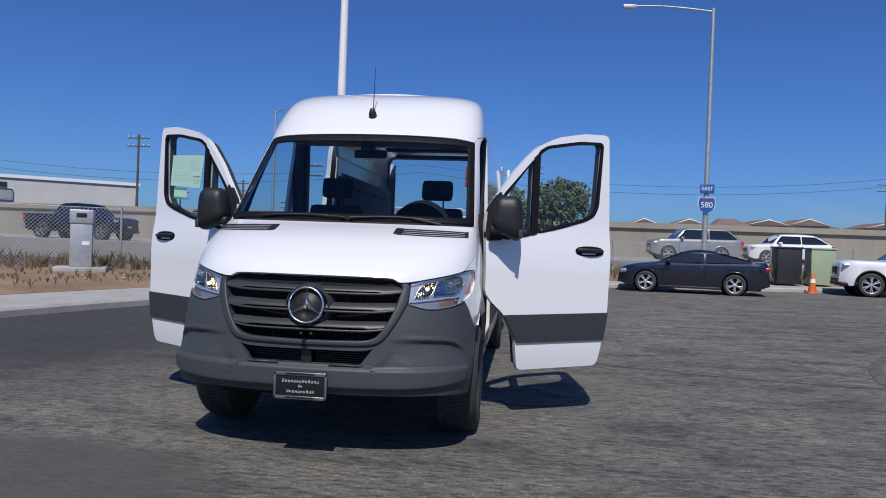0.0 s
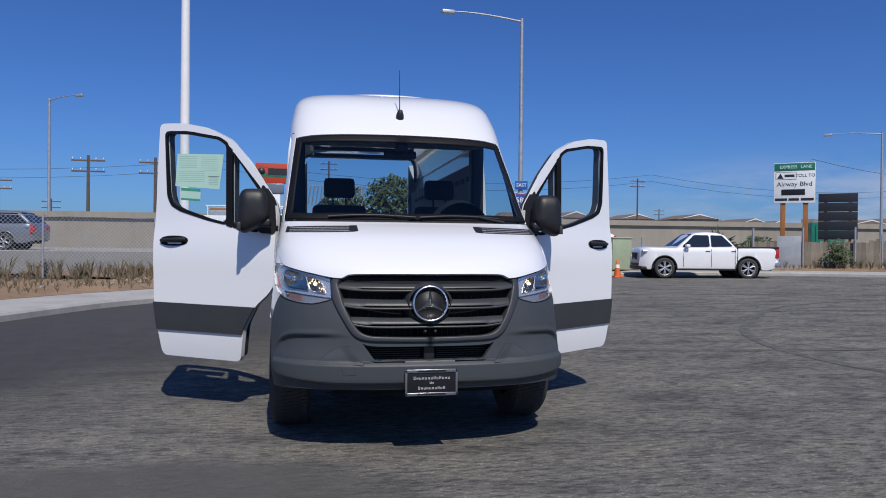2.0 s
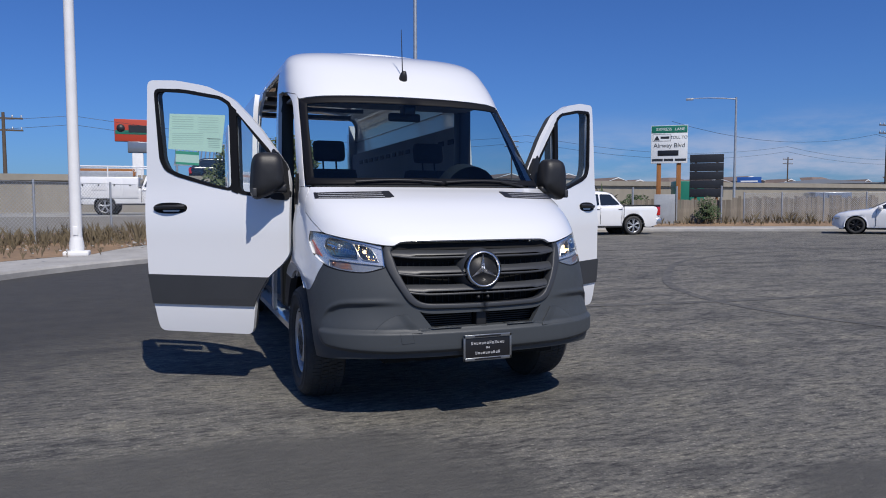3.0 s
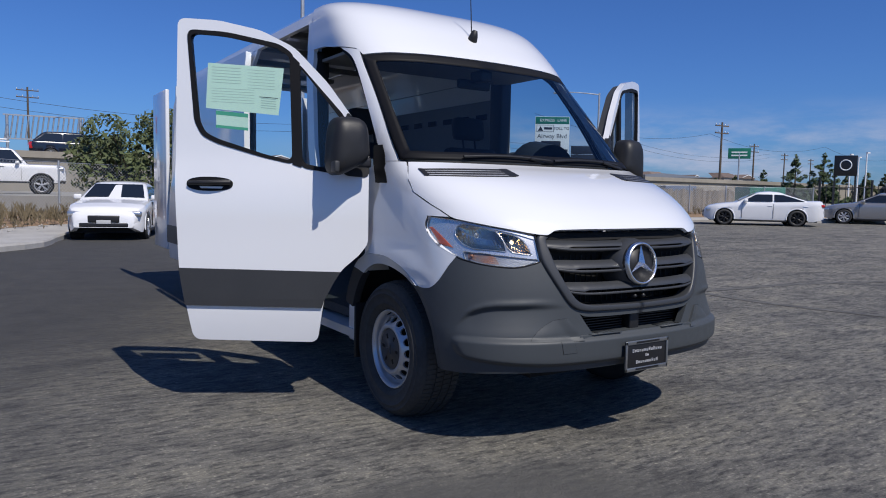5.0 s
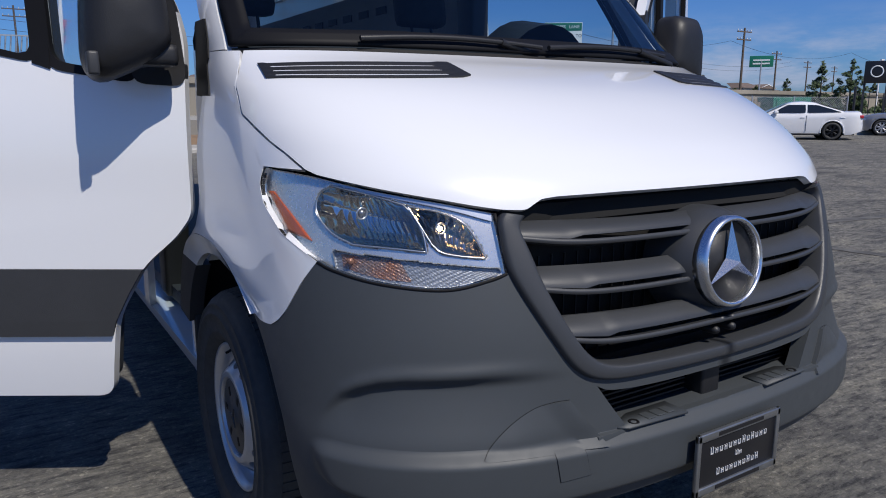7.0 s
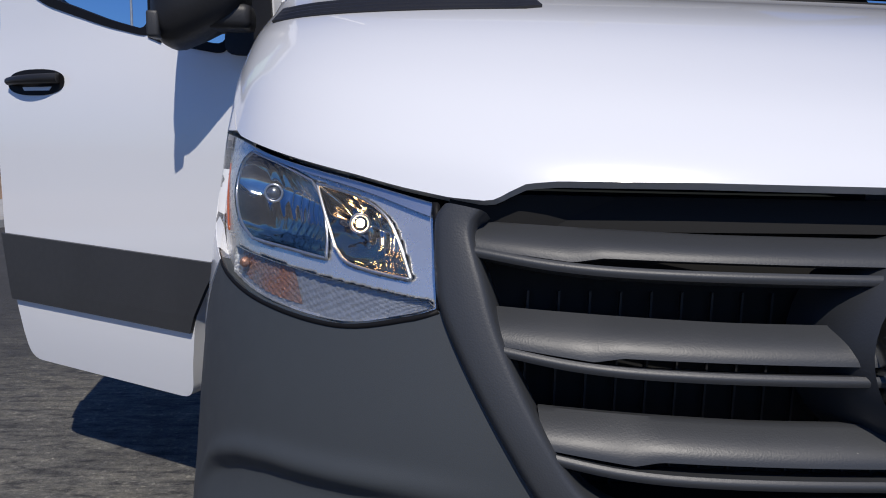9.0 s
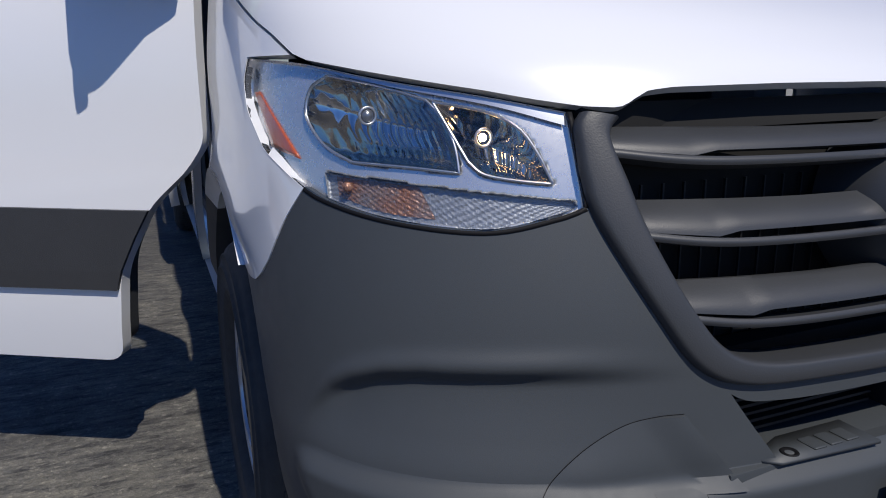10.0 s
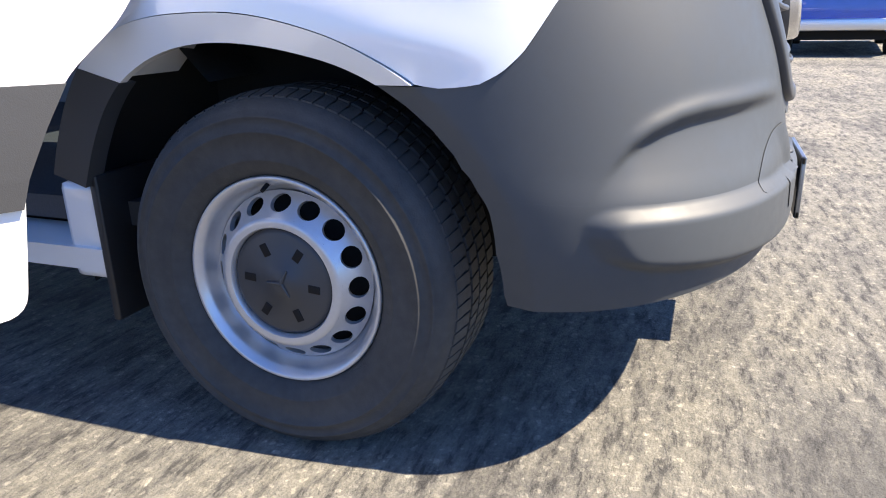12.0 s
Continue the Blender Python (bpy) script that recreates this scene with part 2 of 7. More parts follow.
def smooth_line(pts, n):
    """n points at even steps along a Catmull-Rom curve through the given tuples."""
    p = np.array(pts, float)
    if len(p) == 2:
        return p[0] + np.linspace(0, 1, n)[:, None] * (p[1] - p[0])
    e = np.vstack((2 * p[0] - p[1], p, 2 * p[-1] - p[-2]))
    out = []
    for i in range(len(p) - 1):
        a, b, c, d = e[i:i + 4]
        for t in np.linspace(0, 1, 24, endpoint=False):
            out.append(0.5 * (2 * b + (c - a) * t + (2 * a - 5 * b + 4 * c - d) * t * t + (3 * b - a - 3 * c + d) * t ** 3))
    out.append(p[-1])
    out = np.array(out)
    s = np.concatenate(([0], np.cumsum(np.linalg.norm(np.diff(out, axis=0), axis=1))))
    u = np.linspace(0, s[-1], n)
    return np.stack([np.interp(u, s, out[:, k]) for k in range(p.shape[1])], 1)


def straight_line(pts, n):
    p = np.array(pts, float)
    s = np.concatenate(([0], np.cumsum(np.linalg.norm(np.diff(p, axis=0), axis=1))))
    u = np.linspace(0, s[-1], n)
    return np.stack([np.interp(u, s, p[:, k]) for k in range(p.shape[1])], 1)


def step(a, b, x):
    t = min(1.0, max(0.0, (x - a) / (b - a)))
    return t * t * (3 - 2 * t)


def gz(x, y):
    """Height of the paved lot, which rises gently towards the far kerb."""
    return 0.008 * max(0.0, x - 2.0)


# ---- the van: one outline for each height, from the nose's middle round to the flank ----
# height: nose, half width, depth of the corner, squareness
SHAPE = np.array([
    (0.30, 0.035, 0.965, 0.52, 2.6), (0.40, 0.010, 0.985, 0.52, 2.6), (0.50, -0.006, 1.000, 0.53, 2.6), (0.58, -0.006, 1.005, 0.55, 2.6),
    (0.66, 0.000, 1.008, 0.60, 2.6), (0.80, 0.012, 1.006, 0.64, 2.6), (0.95, 0.040, 1.003, 0.68, 2.6), (1.08, 0.078, 1.000, 0.72, 2.65),
    (1.15, 0.108, 1.000, 0.75, 2.7), (1.22, 0.180, 0.998, 0.73, 2.8), (1.30, 0.300, 0.992, 0.66, 2.9), (1.38, 0.450, 0.982, 0.58, 2.9),
    (1.45, 0.640, 0.970, 0.49, 2.9), (1.49, 0.770, 0.963, 0.42, 3.2), (1.53, 0.815, 0.960, 0.42, 3.2), (1.62, 0.895, 0.956, 0.45, 3.1),
    (1.90, 1.150, 0.945, 0.47, 3.0), (2.20, 1.440, 0.930, 0.48, 3.0), (2.28, 1.510, 0.926, 0.47, 3.0), (2.38, 1.612, 0.920, 0.46, 3.0),
    (2.48, 1.722, 0.905, 0.45, 3.0), (2.56, 1.830, 0.892, 0.44, 3.1), (2.64, 1.975, 0.862, 0.43, 3.2), (2.70, 2.150, 0.810, 0.42, 3.2), (2.74, 2.380, 0.725, 0.40, 3.0)])
_h = np.diff(SHAPE[:, 0])
_s = np.diff(SHAPE[:, 1:], axis=0) / _h[:, None]
_d = np.zeros((len(SHAPE), 4))
for _i in range(1, len(SHAPE) - 1):
    _same = _s[_i - 1] * _s[_i] > 0
    _d[_i] = np.where(_same, 2 * _s[_i - 1] * _s[_i] / np.where(_same, _s[_i - 1] + _s[_i], 1), 0)
_d[0], _d[-1] = _s[0], _s[-1]


def shape_at(z):
    z = min(max(z, SHAPE[0, 0]), SHAPE[-1, 0])
    i = min(max(int(np.searchsorted(SHAPE[:, 0], z)) - 1, 0), len(_h) - 1)
    t = (z - SHAPE[i, 0]) / _h[i]
    a, b, c, d = 2 * t ** 3 - 3 * t * t + 1, t ** 3 - 2 * t * t + t, -2 * t ** 3 + 3 * t * t, t ** 3 - t * t
    return a * SHAPE[i, 1:] + b * _h[i] * _d[i] + c * SHAPE[i + 1, 1:] + d * _h[i] * _d[i + 1]


def on_body(h, z):
    """Place on the right-hand half (x below 0 is mirrored later): h 0 to 1 round the nose, above 1 metres along the flank."""
    yf, w, dep, n = shape_at(z)
    if h <= 1:
        t = max(h, 0.0) * math.pi / 2
        s = -1 if h < 0 else 1
        t = abs(h) * math.pi / 2
        return Vector((s * w * math.sin(t) ** (2 / n), yf + dep * (1 - math.cos(t) ** (2 / n)) if t < math.pi / 2 - 1e-9 else yf + dep, z))
    return Vector((w, yf + dep + h - 1, z))


def hz(p):
    """('x', x, z) or ('y', y, z) into (h, z)."""
    kind, v, z = p
    yf, w, dep, n = shape_at(z)
    if kind == "x":
        return (math.asin(min(1.0, abs(v) / w) ** (n / 2)) * 2 / math.pi * (1 if v >= 0 else -1), z)
    c = 1 - (v - yf) / dep
    if c <= 0:
        return (1 + v - yf - dep, z)
    return (math.acos(min(1.0, c) ** (n / 2)) * 2 / math.pi, z)


def body_normal(h, z):
    e = 0.004
    a = on_body(h + e, z) - on_body(h - e, z)
    b = on_body(h, z + e) - on_body(h, z - e)
    c = a.cross(b)
    if c.length < 1e-9:
        return Vector((0, -1, 0))
    c.normalize()
    return -c if c.y > 0.2 or (abs(c.y) <= 0.2 and c.x < 0) else c


def patch(top, bottom, nu=24, nv=8, off=0.0, rim=0.012, side=1, shape=None, bm=None, curve=smooth_line, start=None, end=None):
    """A body panel between two edge curves (and two end curves, from top to bottom), laid on the outline, its edge folded inwards by rim."""
    bm = bm or bmesh.new()
    a, b = curve([hz(p) for p in top], nu + 1), curve([hz(p) for p in bottom], nu + 1)
    line = lambda c, p, q: curve([hz(x) for x in c], nv + 1) if c else p + np.linspace(0, 1, nv + 1)[:, None] * (q - p)
    c, d = line(start, a[0], b[0]), line(end, a[-1], b[-1])
    rows, norms = [], []
    for i in range(nu + 1):
        for j in range(nv + 1):
            t, u = j / nv, i / nu
            h, z = a[i] * (1 - t) + b[i] * t + c[j] * (1 - u) + d[j] * u - (1 - u) * (1 - t) * a[0] - u * (1 - t) * a[-1] - (1 - u) * t * b[0] - u * t * b[-1]
            n = body_normal(h, z)
            p = on_body(h, z)
            p = p + n * (off + (shape(p, i / nu, t) if shape else 0))
            rows.append(Vector((side * p.x, p.y, p.z)))
            norms.append(Vector((side * n.x, n.y, n.z)))
    vs = [bm.verts.new(p) for p in rows]
    idx = lambda i, j: i * (nv + 1) + j
    for i in range(nu):
        for j in range(nv):
            q = [vs[idx(i, j)], vs[idx(i + 1, j)], vs[idx(i + 1, j + 1)], vs[idx(i, j + 1)]]
            q = [v for k, v in enumerate(q) if (v.co - q[k - 1].co).length > 1e-7]
            if len(q) > 2:
                bm.faces.new(q)
    if rim:
        loop = [idx(i, 0) for i in range(nu)] + [idx(nu, j) for j in range(nv)] + [idx(i, nv) for i in range(nu, 0, -1)] + [idx(0, j) for j in range(nv, 0, -1)]
        low = {k: bm.verts.new(rows[k] - norms[k] * rim) for k in loop}
        for k, l in zip(loop, loop[1:] + loop[:1]):
            if (rows[k] - rows[l]).length > 1e-7:
                bm.faces.new((vs[k], vs[l], low[l], low[k]))
    bmesh.ops.remove_doubles(bm, verts=bm.verts[:], dist=1e-5)
    bmesh.ops.recalc_face_normals(bm, faces=bm.faces[:])
    return bm


def harden(ob, angle=32):
    """Sharp edges where panels fold."""
    me = ob.data
    bm = bmesh.new()
    bm.from_mesh(me)
    for e in bm.edges:
        if len(e.link_faces) == 2 and e.calc_face_angle(0) > radians(angle):
            e.smooth = False
    bm.to_mesh(me)
    bm.free()
    return ob


def ease(ob, times):
    """Evens out the inside of a panel, its edges kept."""
    bm = bmesh.new()
    bm.from_mesh(ob.data)
    fixed = {v for e in bm.edges if not e.smooth or len(e.link_faces) != 2 for v in e.verts}
    free = [v for v in bm.verts if v not in fixed]
    for _ in range(times):
        bmesh.ops.smooth_vert(bm, verts=free, factor=0.5, use_axis_x=True, use_axis_y=True, use_axis_z=True)
    bm.to_mesh(ob.data)
    bm.free()


van = thing("cargo_van", pose(0, 0, 0), "white high-roof cargo van with grey bumper, its doors standing open", "van")


def panel(name, material, top, bottom, label="", parent=None, both=True, **kw):
    made = []
    for side in ((-1, 1) if both else (-1,)):
        made.append(harden(part(name, patch(top, bottom, side=side, **kw), material, parent or van, label)))
    return made


# outlines shared by neighbouring panels
HL_TOP = [("x", 0.622, 1.108), ("x", 0.72, 1.130), ("x", 0.843, 1.156), ("x", 0.925, 1.181), ("y", 0.628, 1.192)]
HL_BOT = [("x", 0.616, 0.982), ("x", 0.652, 0.969), ("x", 0.741, 0.950), ("x", 0.855, 0.960), ("x", 0.922, 0.981), ("y", 0.412, 0.996)]
HL_END = [("y", 0.628, 1.192), ("y", 0.640, 1.152), ("y", 0.612, 1.100), ("y", 0.525, 1.040), ("y", 0.412, 0.996)]
JOIN = [("y", 0.412, 0.996), ("y", 0.447, 0.944), ("y", 0.495, 0.868), ("y", 0.530, 0.836), ("y", 0.570, 0.816), ("y", 0.635, 0.809), ("y", 0.770, 0.809)]
SEAM = [("y", 0.488, 1.194), ("y", 0.556, 1.228), ("y", 0.625, 1.256), ("y", 0.785, 1.322), ("y", 0.870, 1.396), ("y", 0.920, 1.455), ("y", 0.958, 1.490)]


AXLE = 1.013


def arch(a, k=0.0):
    """Point (y, z) on the wheel arch; 0 degrees is its foremost point, k how far outside the edge."""
    k = k + 0.038 * step(76, 120, a) * (1 - step(124, 156, a))
    r = 0.505 + 0.025 * step(90, 130, a)
    return ("y", AXLE - (r + k) * math.cos(radians(a)), 0.39 + (0.483 + 0.012 * step(90, 130, a) + k) * math.sin(radians(a)))


def flare_width(a):
    return 0.046 + 0.012 * step(59, 96, a) + 0.024 * step(100, 127, a)


def flare(p, u, t):
    """The wing swells outwards towards the crease above the arch."""
    d = math.hypot((p.y - AXLE) / 0.505, (p.z - 0.39) / 0.483)
    return 0.013 * step(1.42, 1.16, d) * step(0.80, 0.90, p.z)


CRESCENT = ([0.0, 0.10, 0.14, 0.20, 0.24, 0.279, 0.31, 0.335, 0.358], [0.757, 0.757, 0.754, 0.750, 0.741, 0.723, 0.703, 0.674, 0.640])


def bumper_form(p, u, t):
    """Ledge, scoop and crescent of the bumper's corner, and the lip along the wheel arch."""
    x, y, z = abs(p.x), p.y, p.z
    crease = float(np.interp(y, (0.05, 0.33), (0.478, 0.515)))
    rise = max(0.0, (z - 0.566) * 1.35, (crease - z) * 1.5)
    run = max(0.0, y - 0.305 + 0.55 * max(0.0, 0.550 - z) + 3.0 * max(0.0, 0.550 - z) ** 2) * 0.62
    ledge = (0.026 - 0.006 * step(0.05, 0.30, y)) * step(0.050, 0.004, math.hypot(run, rise))
    top = float(np.interp(y, *CRESCENT))
    below = step(top + 0.008, top - 0.020, z) * step(0.595, 0.62, z)
    scoop = -0.016 * below * step(0.60, top - 0.01, z) * step(0.46, 0.76, x) * (1 - step(0.27, 0.362, y))
    brow = 0.006 * math.exp(-((z - top - 0.014) / 0.016) ** 2) * step(0.50, 0.74, x) * (1 - step(0.27, 0.35, y))
    rho = math.hypot((y - AXLE) / 0.505, (z - 0.39) / 0.483) - 1
    lip = -0.012 * max(0.0, 1 - rho / 0.085) * step(0.40, 0.46, y)
    return ledge + scoop + brow + lip


def build_front():
    # bumper: upper corners, thin bridge over the intake, lower band
    bm = bmesh.new()
    split = [("x", 0.60, 0.602), ("x", 0.80, 0.602), ("x", 0.95, 0.604), ("y", 0.40, 0.606), ("y", 0.5635, 0.610)]
    rear = [arch(a, 0.0) for a in (60.1, 52, 45, 38, 32, 27.1)]
    for s in (-1, 1):
        patch([("x", 0.425, 0.712), ("x", 0.524, 0.818), ("x", 0.575, 0.905), ("x", 0.606, 0.970)] + HL_BOT[:5] + JOIN,
              [("x", 0.345, 0.602)] + split, nu=150, nv=64, side=s, shape=bumper_form, bm=bm, curve=straight_line, end=rear, rim=0.04)
        patch([("x", 0.0, 0.602), ("x", 0.345, 0.602)] + split,
              [("x", 0.0, 0.422), ("x", 0.45, 0.421), ("x", 0.80, 0.419), ("y", 0.24, 0.411), ("y", 0.522, 0.391)],
              nu=150, nv=40, side=s, shape=bumper_form, bm=bm, curve=straight_line, end=[("y", 0.5635, 0.610), ("y", 0.540, 0.50), ("y", 0.522, 0.391)], rim=0.04)
        patch([("x", 0.0, 0.730), ("x", 0.30, 0.732), ("x", 0.40, 0.740), ("x", 0.48, 0.775)], [("x", 0.0, 0.690), ("x", 0.34, 0.693), ("x", 0.425, 0.712), ("x", 0.50, 0.790)],
              nu=30, nv=5, side=s, bm=bm)
    harden(part("bumper", bm, GREY, van, "grey textured plastic bumper"), 45)
    # step shelf above the plate, insert panels beside the intake, towing-eye cover
    bm = bmesh.new()
    box(bm, -0.44, 0.44, 0.002, 0.10, 0.545, 0.6005, 0.003)
    tread = harden(part("bumper_step", bm, GREY, van, "ribbed grey bumper step"))
    for sgn in (-1, 1):
        pad = part("tread_pad", slab([(sgn * 0.16, -0.018, 0.600), (sgn * 0.35, -0.006, 0.600), (sgn * 0.385, 0.020, 0.600), (sgn * 0.30, 0.056, 0.600), (sgn * 0.16, 0.056, 0.600)], (0, 0, 0.0055)), GREY, tread)
        part("bolt_hole", lathe(bmesh.new(), [(0.0, 0.6045), (0.009, 0.6058), (0.0125, 0.6075), (0.014, 0.606), (0.014, 0.602)], Matrix.Translation((sgn * 0.318, 0.012, 0)), 18), SEAL, tread)
        for k in range(3):
            part("rib", boxed(min(sgn * (0.185 + 0.034 * k), sgn * (0.210 + 0.034 * k)), max(sgn * (0.185 + 0.034 * k), sgn * (0.210 + 0.034 * k)), 0.000, 0.034, 0.605, 0.6085, 0.002), GREY, tread)
    for s in (-1, 1):
        arc = [("x", 0.700, 0.584), ("x", 0.672, 0.618), ("x", 0.628, 0.654), ("x", 0.580, 0.680), ("x", 0.536, 0.689), ("x", 0.498, 0.690)]
        grown = [("x", 0.7011, 0.5842), ("x", 0.6731, 0.6187), ("x", 0.6288, 0.655), ("x", 0.5803, 0.6811), ("x", 0.536, 0.6903), ("x", 0.4972, 0.6913)]
        part("insert_gap", patch(grown, arc, nu=30, nv=2, side=s, off=0.0010, rim=0.0, shape=bumper_form), SEAL, van)
        bm = patch(arc, [("x", 0.694, 0.581), ("x", 0.58, 0.581), ("x", 0.414, 0.580)], nu=30, nv=12, side=s, off=0.0014, rim=0.014,
                   shape=lambda p, u, t: bumper_form(p, u, t) + 0.004 * math.sin(math.pi * t) * step(0.0, 0.35, u) + 0.008 * step(0.75, 1.0, u))
        harden(part("bumper_insert", bm, GREY, van, "grey bumper insert"))
        q = ([("x", 0.549, 0.588), ("x", 0.478, 0.588)], [("x", 0.536, 0.516), ("x", 0.462, 0.520)])
        if s < 0:
            g = ([("x", 0.5498, 0.5888), ("x", 0.4772, 0.5888)], [("x", 0.5368, 0.5152), ("x", 0.4612, 0.5192)])
            part("cover_gap", patch(*g, nu=18, nv=18, side=s, off=0.0016, rim=0, shape=bumper_form, curve=straight_line), SEAL, van)
            harden(part("towing_eye_cover", patch(*q, nu=18, nv=18, side=s, off=0.0022, rim=0.001, shape=bumper_form, curve=straight_line), GREY, van, "grey towing-eye cover"))
    # intake behind: a near-black box, its shade put into the colour
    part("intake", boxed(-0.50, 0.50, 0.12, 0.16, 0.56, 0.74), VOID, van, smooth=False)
    for k in range(6):
        for x0, x1 in ((-0.40, -0.05), (0.05, 0.40)):
            part("intake_slat", boxed(x0, x1, 0.085, 0.11, 0.606 + k * 0.014, 0.611 + k * 0.014), BLACK, van, smooth=False)
    part("intake_strut", boxed(-0.035, 0.035, 0.04, 0.12, 0.59, 0.70, 0.008), BLACK, van)
    # grille surround
    inner = [("x", 0.556, 1.098), ("x", 0.568, 1.085), ("x", 0.570, 1.066), ("x", 0.557, 1.020), ("x", 0.537, 0.952), ("x", 0.489, 0.851), ("x", 0.438, 0.783), ("x", 0.37, 0.757), ("x", 0.24, 0.751), ("x", 0.0, 0.747)]
    outer = [("x", 0.606, 1.106), ("x", 0.617, 1.090), ("x", 0.618, 1.060), ("x", 0.617, 1.020), ("x", 0.604, 0.962), ("x", 0.536, 0.834), ("x", 0.478, 0.755), ("x", 0.40, 0.724), ("x", 0.24, 0.718), ("x", 0.0, 0.715)]
    bm = bmesh.new()
    band = lambda p, u, t: 0.010 * min(1.0, t / 0.10) ** 0.5 * min(1.0, (1 - t) / 0.16) ** 0.6 + 0.003 * math.sin(math.pi * t)
    for s in (-1, 1):
        patch(inner, outer, nu=90, nv=14, side=s, off=0.003, shape=band, bm=bm, rim=0.06)
    harden(part("grille_surround", bm, GREYD, van, "dark grey grille surround"), 50)
    # near-black sheet paints in the shade behind the slats
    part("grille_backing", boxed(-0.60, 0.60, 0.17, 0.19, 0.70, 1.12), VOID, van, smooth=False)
    bm = bmesh.new()
    for k in range(26):
        box(bm, -0.50 + 0.04 * k, -0.497 + 0.04 * k, 0.160, 0.165, 0.74, 1.00)
    part("radiator_mesh", bm, BLACK, van, "black radiator mesh", smooth=False)
    # slats: a broad face above, a slim blade below
    for zt, zf, zb, xo in ((1.090, 1.051, 1.030, 0.572), (0.987, 0.941, 0.919, 0.544), (0.872, 0.829, 0.804, 0.488)):
        bm = bmesh.new()
        up = 0.016
        for s in (-1, 1):
            top = [("x", 0.0, zt), ("x", xo * 0.5, zt), ("x", xo * 0.85, zt + 0.004), ("x", xo + 0.012, zt + 0.006)]
            low = [("x", 0.0, zf), ("x", xo * 0.74, zf + 0.001), ("x", xo * 0.80, zf - 0.005), ("x", xo * 0.84, zf - 0.003), ("x", xo + 0.002, zf + up - 0.010)]
            patch(top, low, nu=60, nv=10, side=s, shape=lambda p, u, t: -0.030 + 0.034 * math.sin(0.5 * math.pi * t), bm=bm, rim=0.016, curve=straight_line)
            patch([("x", 0.0, zb + 0.012), ("x", xo * 0.6, zb + 0.012), ("x", xo * 0.82, zb + 0.016), ("x", xo, zb + 0.012 + up)], [("x", 0.0, zb), ("x", xo * 0.6, zb), ("x", xo * 0.82, zb + 0.004), ("x", xo - 0.002, zb + up)],
                  nu=40, nv=5, side=s, off=0.006, bm=bm, rim=0.035, shape=lambda p, u, t: 0.003 * math.sin(math.pi * t))
        harden(part("grille_slat", bm, GREYD, van, "dark grey grille slat"), 40)
    for x in (-0.03, 0.035):
        part("sensor", lathe(bmesh.new(), [(0.0, 0.012), (0.008, 0.010), (0.012, 0.0), (0.012, -0.05)], pose(x, 0.02, 0.782, 90, 0, 0), 14), BLACK, van, "small black grille sensor")
    # round emblem: ring, dish and three spokes
    e = pose(0, 0.020, 0.958, 90 - 6, 0, 0) @ Matrix.Scale(1.09, 4)
    emblem = part("emblem", lathe(bmesh.new(), [(0.0, 0.000), (0.093, -0.002), (0.095, -0.06)], e, 40), BLACK, van, "round chrome emblem with three spokes")
    part("ring", lathe(bmesh.new(), [(0.094, -0.01), (0.0935, 0.016), (0.096, 0.022), (0.101, 0.022), (0.106, 0.014), (0.108, -0.04)], e, 64), SATIN, emblem, "satin chrome ring")
    bm = bmesh.new()
    for k in range(3):
        a = radians(90 + 120 * k)
        c, tip = bm.verts.new(e @ Vector((0, 0, 0.034))), bm.verts.new(e @ Vector((0.095 * math.cos(a), 0.095 * math.sin(a), 0.012)))
        for sgn in (1, -1):
            b = a + sgn * radians(60)
            side_v = bm.verts.new(e @ Vector((0.017 * math.cos(b), 0.017 * math.sin(b), 0.006)))
            bm.faces.new((c, tip, side_v) if sgn < 0 else (c, side_v, tip))
    part("star", bm, SATIN, emblem, "chrome three-pointed spokes", smooth=False)
    bm = bmesh.new()
    lathe(bm, [(0.107, -0.004), (0.116, -0.02), (0.128, -0.05), (0.134, -0.12)], e @ Matrix.Diagonal((1.12, 1.0, 1, 1)), 40)
    part("emblem_base", bm, GREYD, emblem)
    # bonnet
    panel("bonnet", WHITE, [("x", 0.0, 1.488), ("x", 0.45, 1.488), ("x", 0.80, 1.489), SEAM[-1]],
          [("x", 0.0, 1.141), ("x", 0.30, 1.141), ("x", 0.47, 1.138), ("x", 0.508, 1.134), ("x", 0.530, 1.123), ("x", 0.545, 1.114), ("x", 0.560, 1.112), ("x", 0.60, 1.114), ("x", 0.66, 1.124), ("x", 0.72, 1.137), ("x", 0.843, 1.163), ("x", 0.915, 1.184), SEAM[0]],
          both=True, nu=80, nv=30, off=0.004, rim=0.02, curve=straight_line, end=SEAM[::-1])
    # near-black sheet stands in for the shade under the bonnet's edge
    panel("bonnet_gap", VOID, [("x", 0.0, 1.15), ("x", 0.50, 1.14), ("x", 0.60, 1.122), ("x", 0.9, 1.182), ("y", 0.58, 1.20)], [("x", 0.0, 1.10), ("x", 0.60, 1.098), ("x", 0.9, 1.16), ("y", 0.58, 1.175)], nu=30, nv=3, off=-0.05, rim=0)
    # bonnet vents with ribs
    for s in (-1, 1):
        bm = patch([("x", 0.425, 1.456), ("x", 0.66, 1.453), ("x", 0.91, 1.447)], [("x", 0.420, 1.417), ("x", 0.47, 1.411), ("x", 0.70, 1.406), ("x", 0.918, 1.407)], nu=24, nv=18, side=s, off=0.006, rim=0.006,
                   shape=lambda p, u, t: 0.003 * math.sin(t * 7 * math.pi) if 0.05 < u < 0.95 else 0.003)
        harden(part("bonnet_vent", bm, BLACK, van, "black ribbed bonnet vent"))
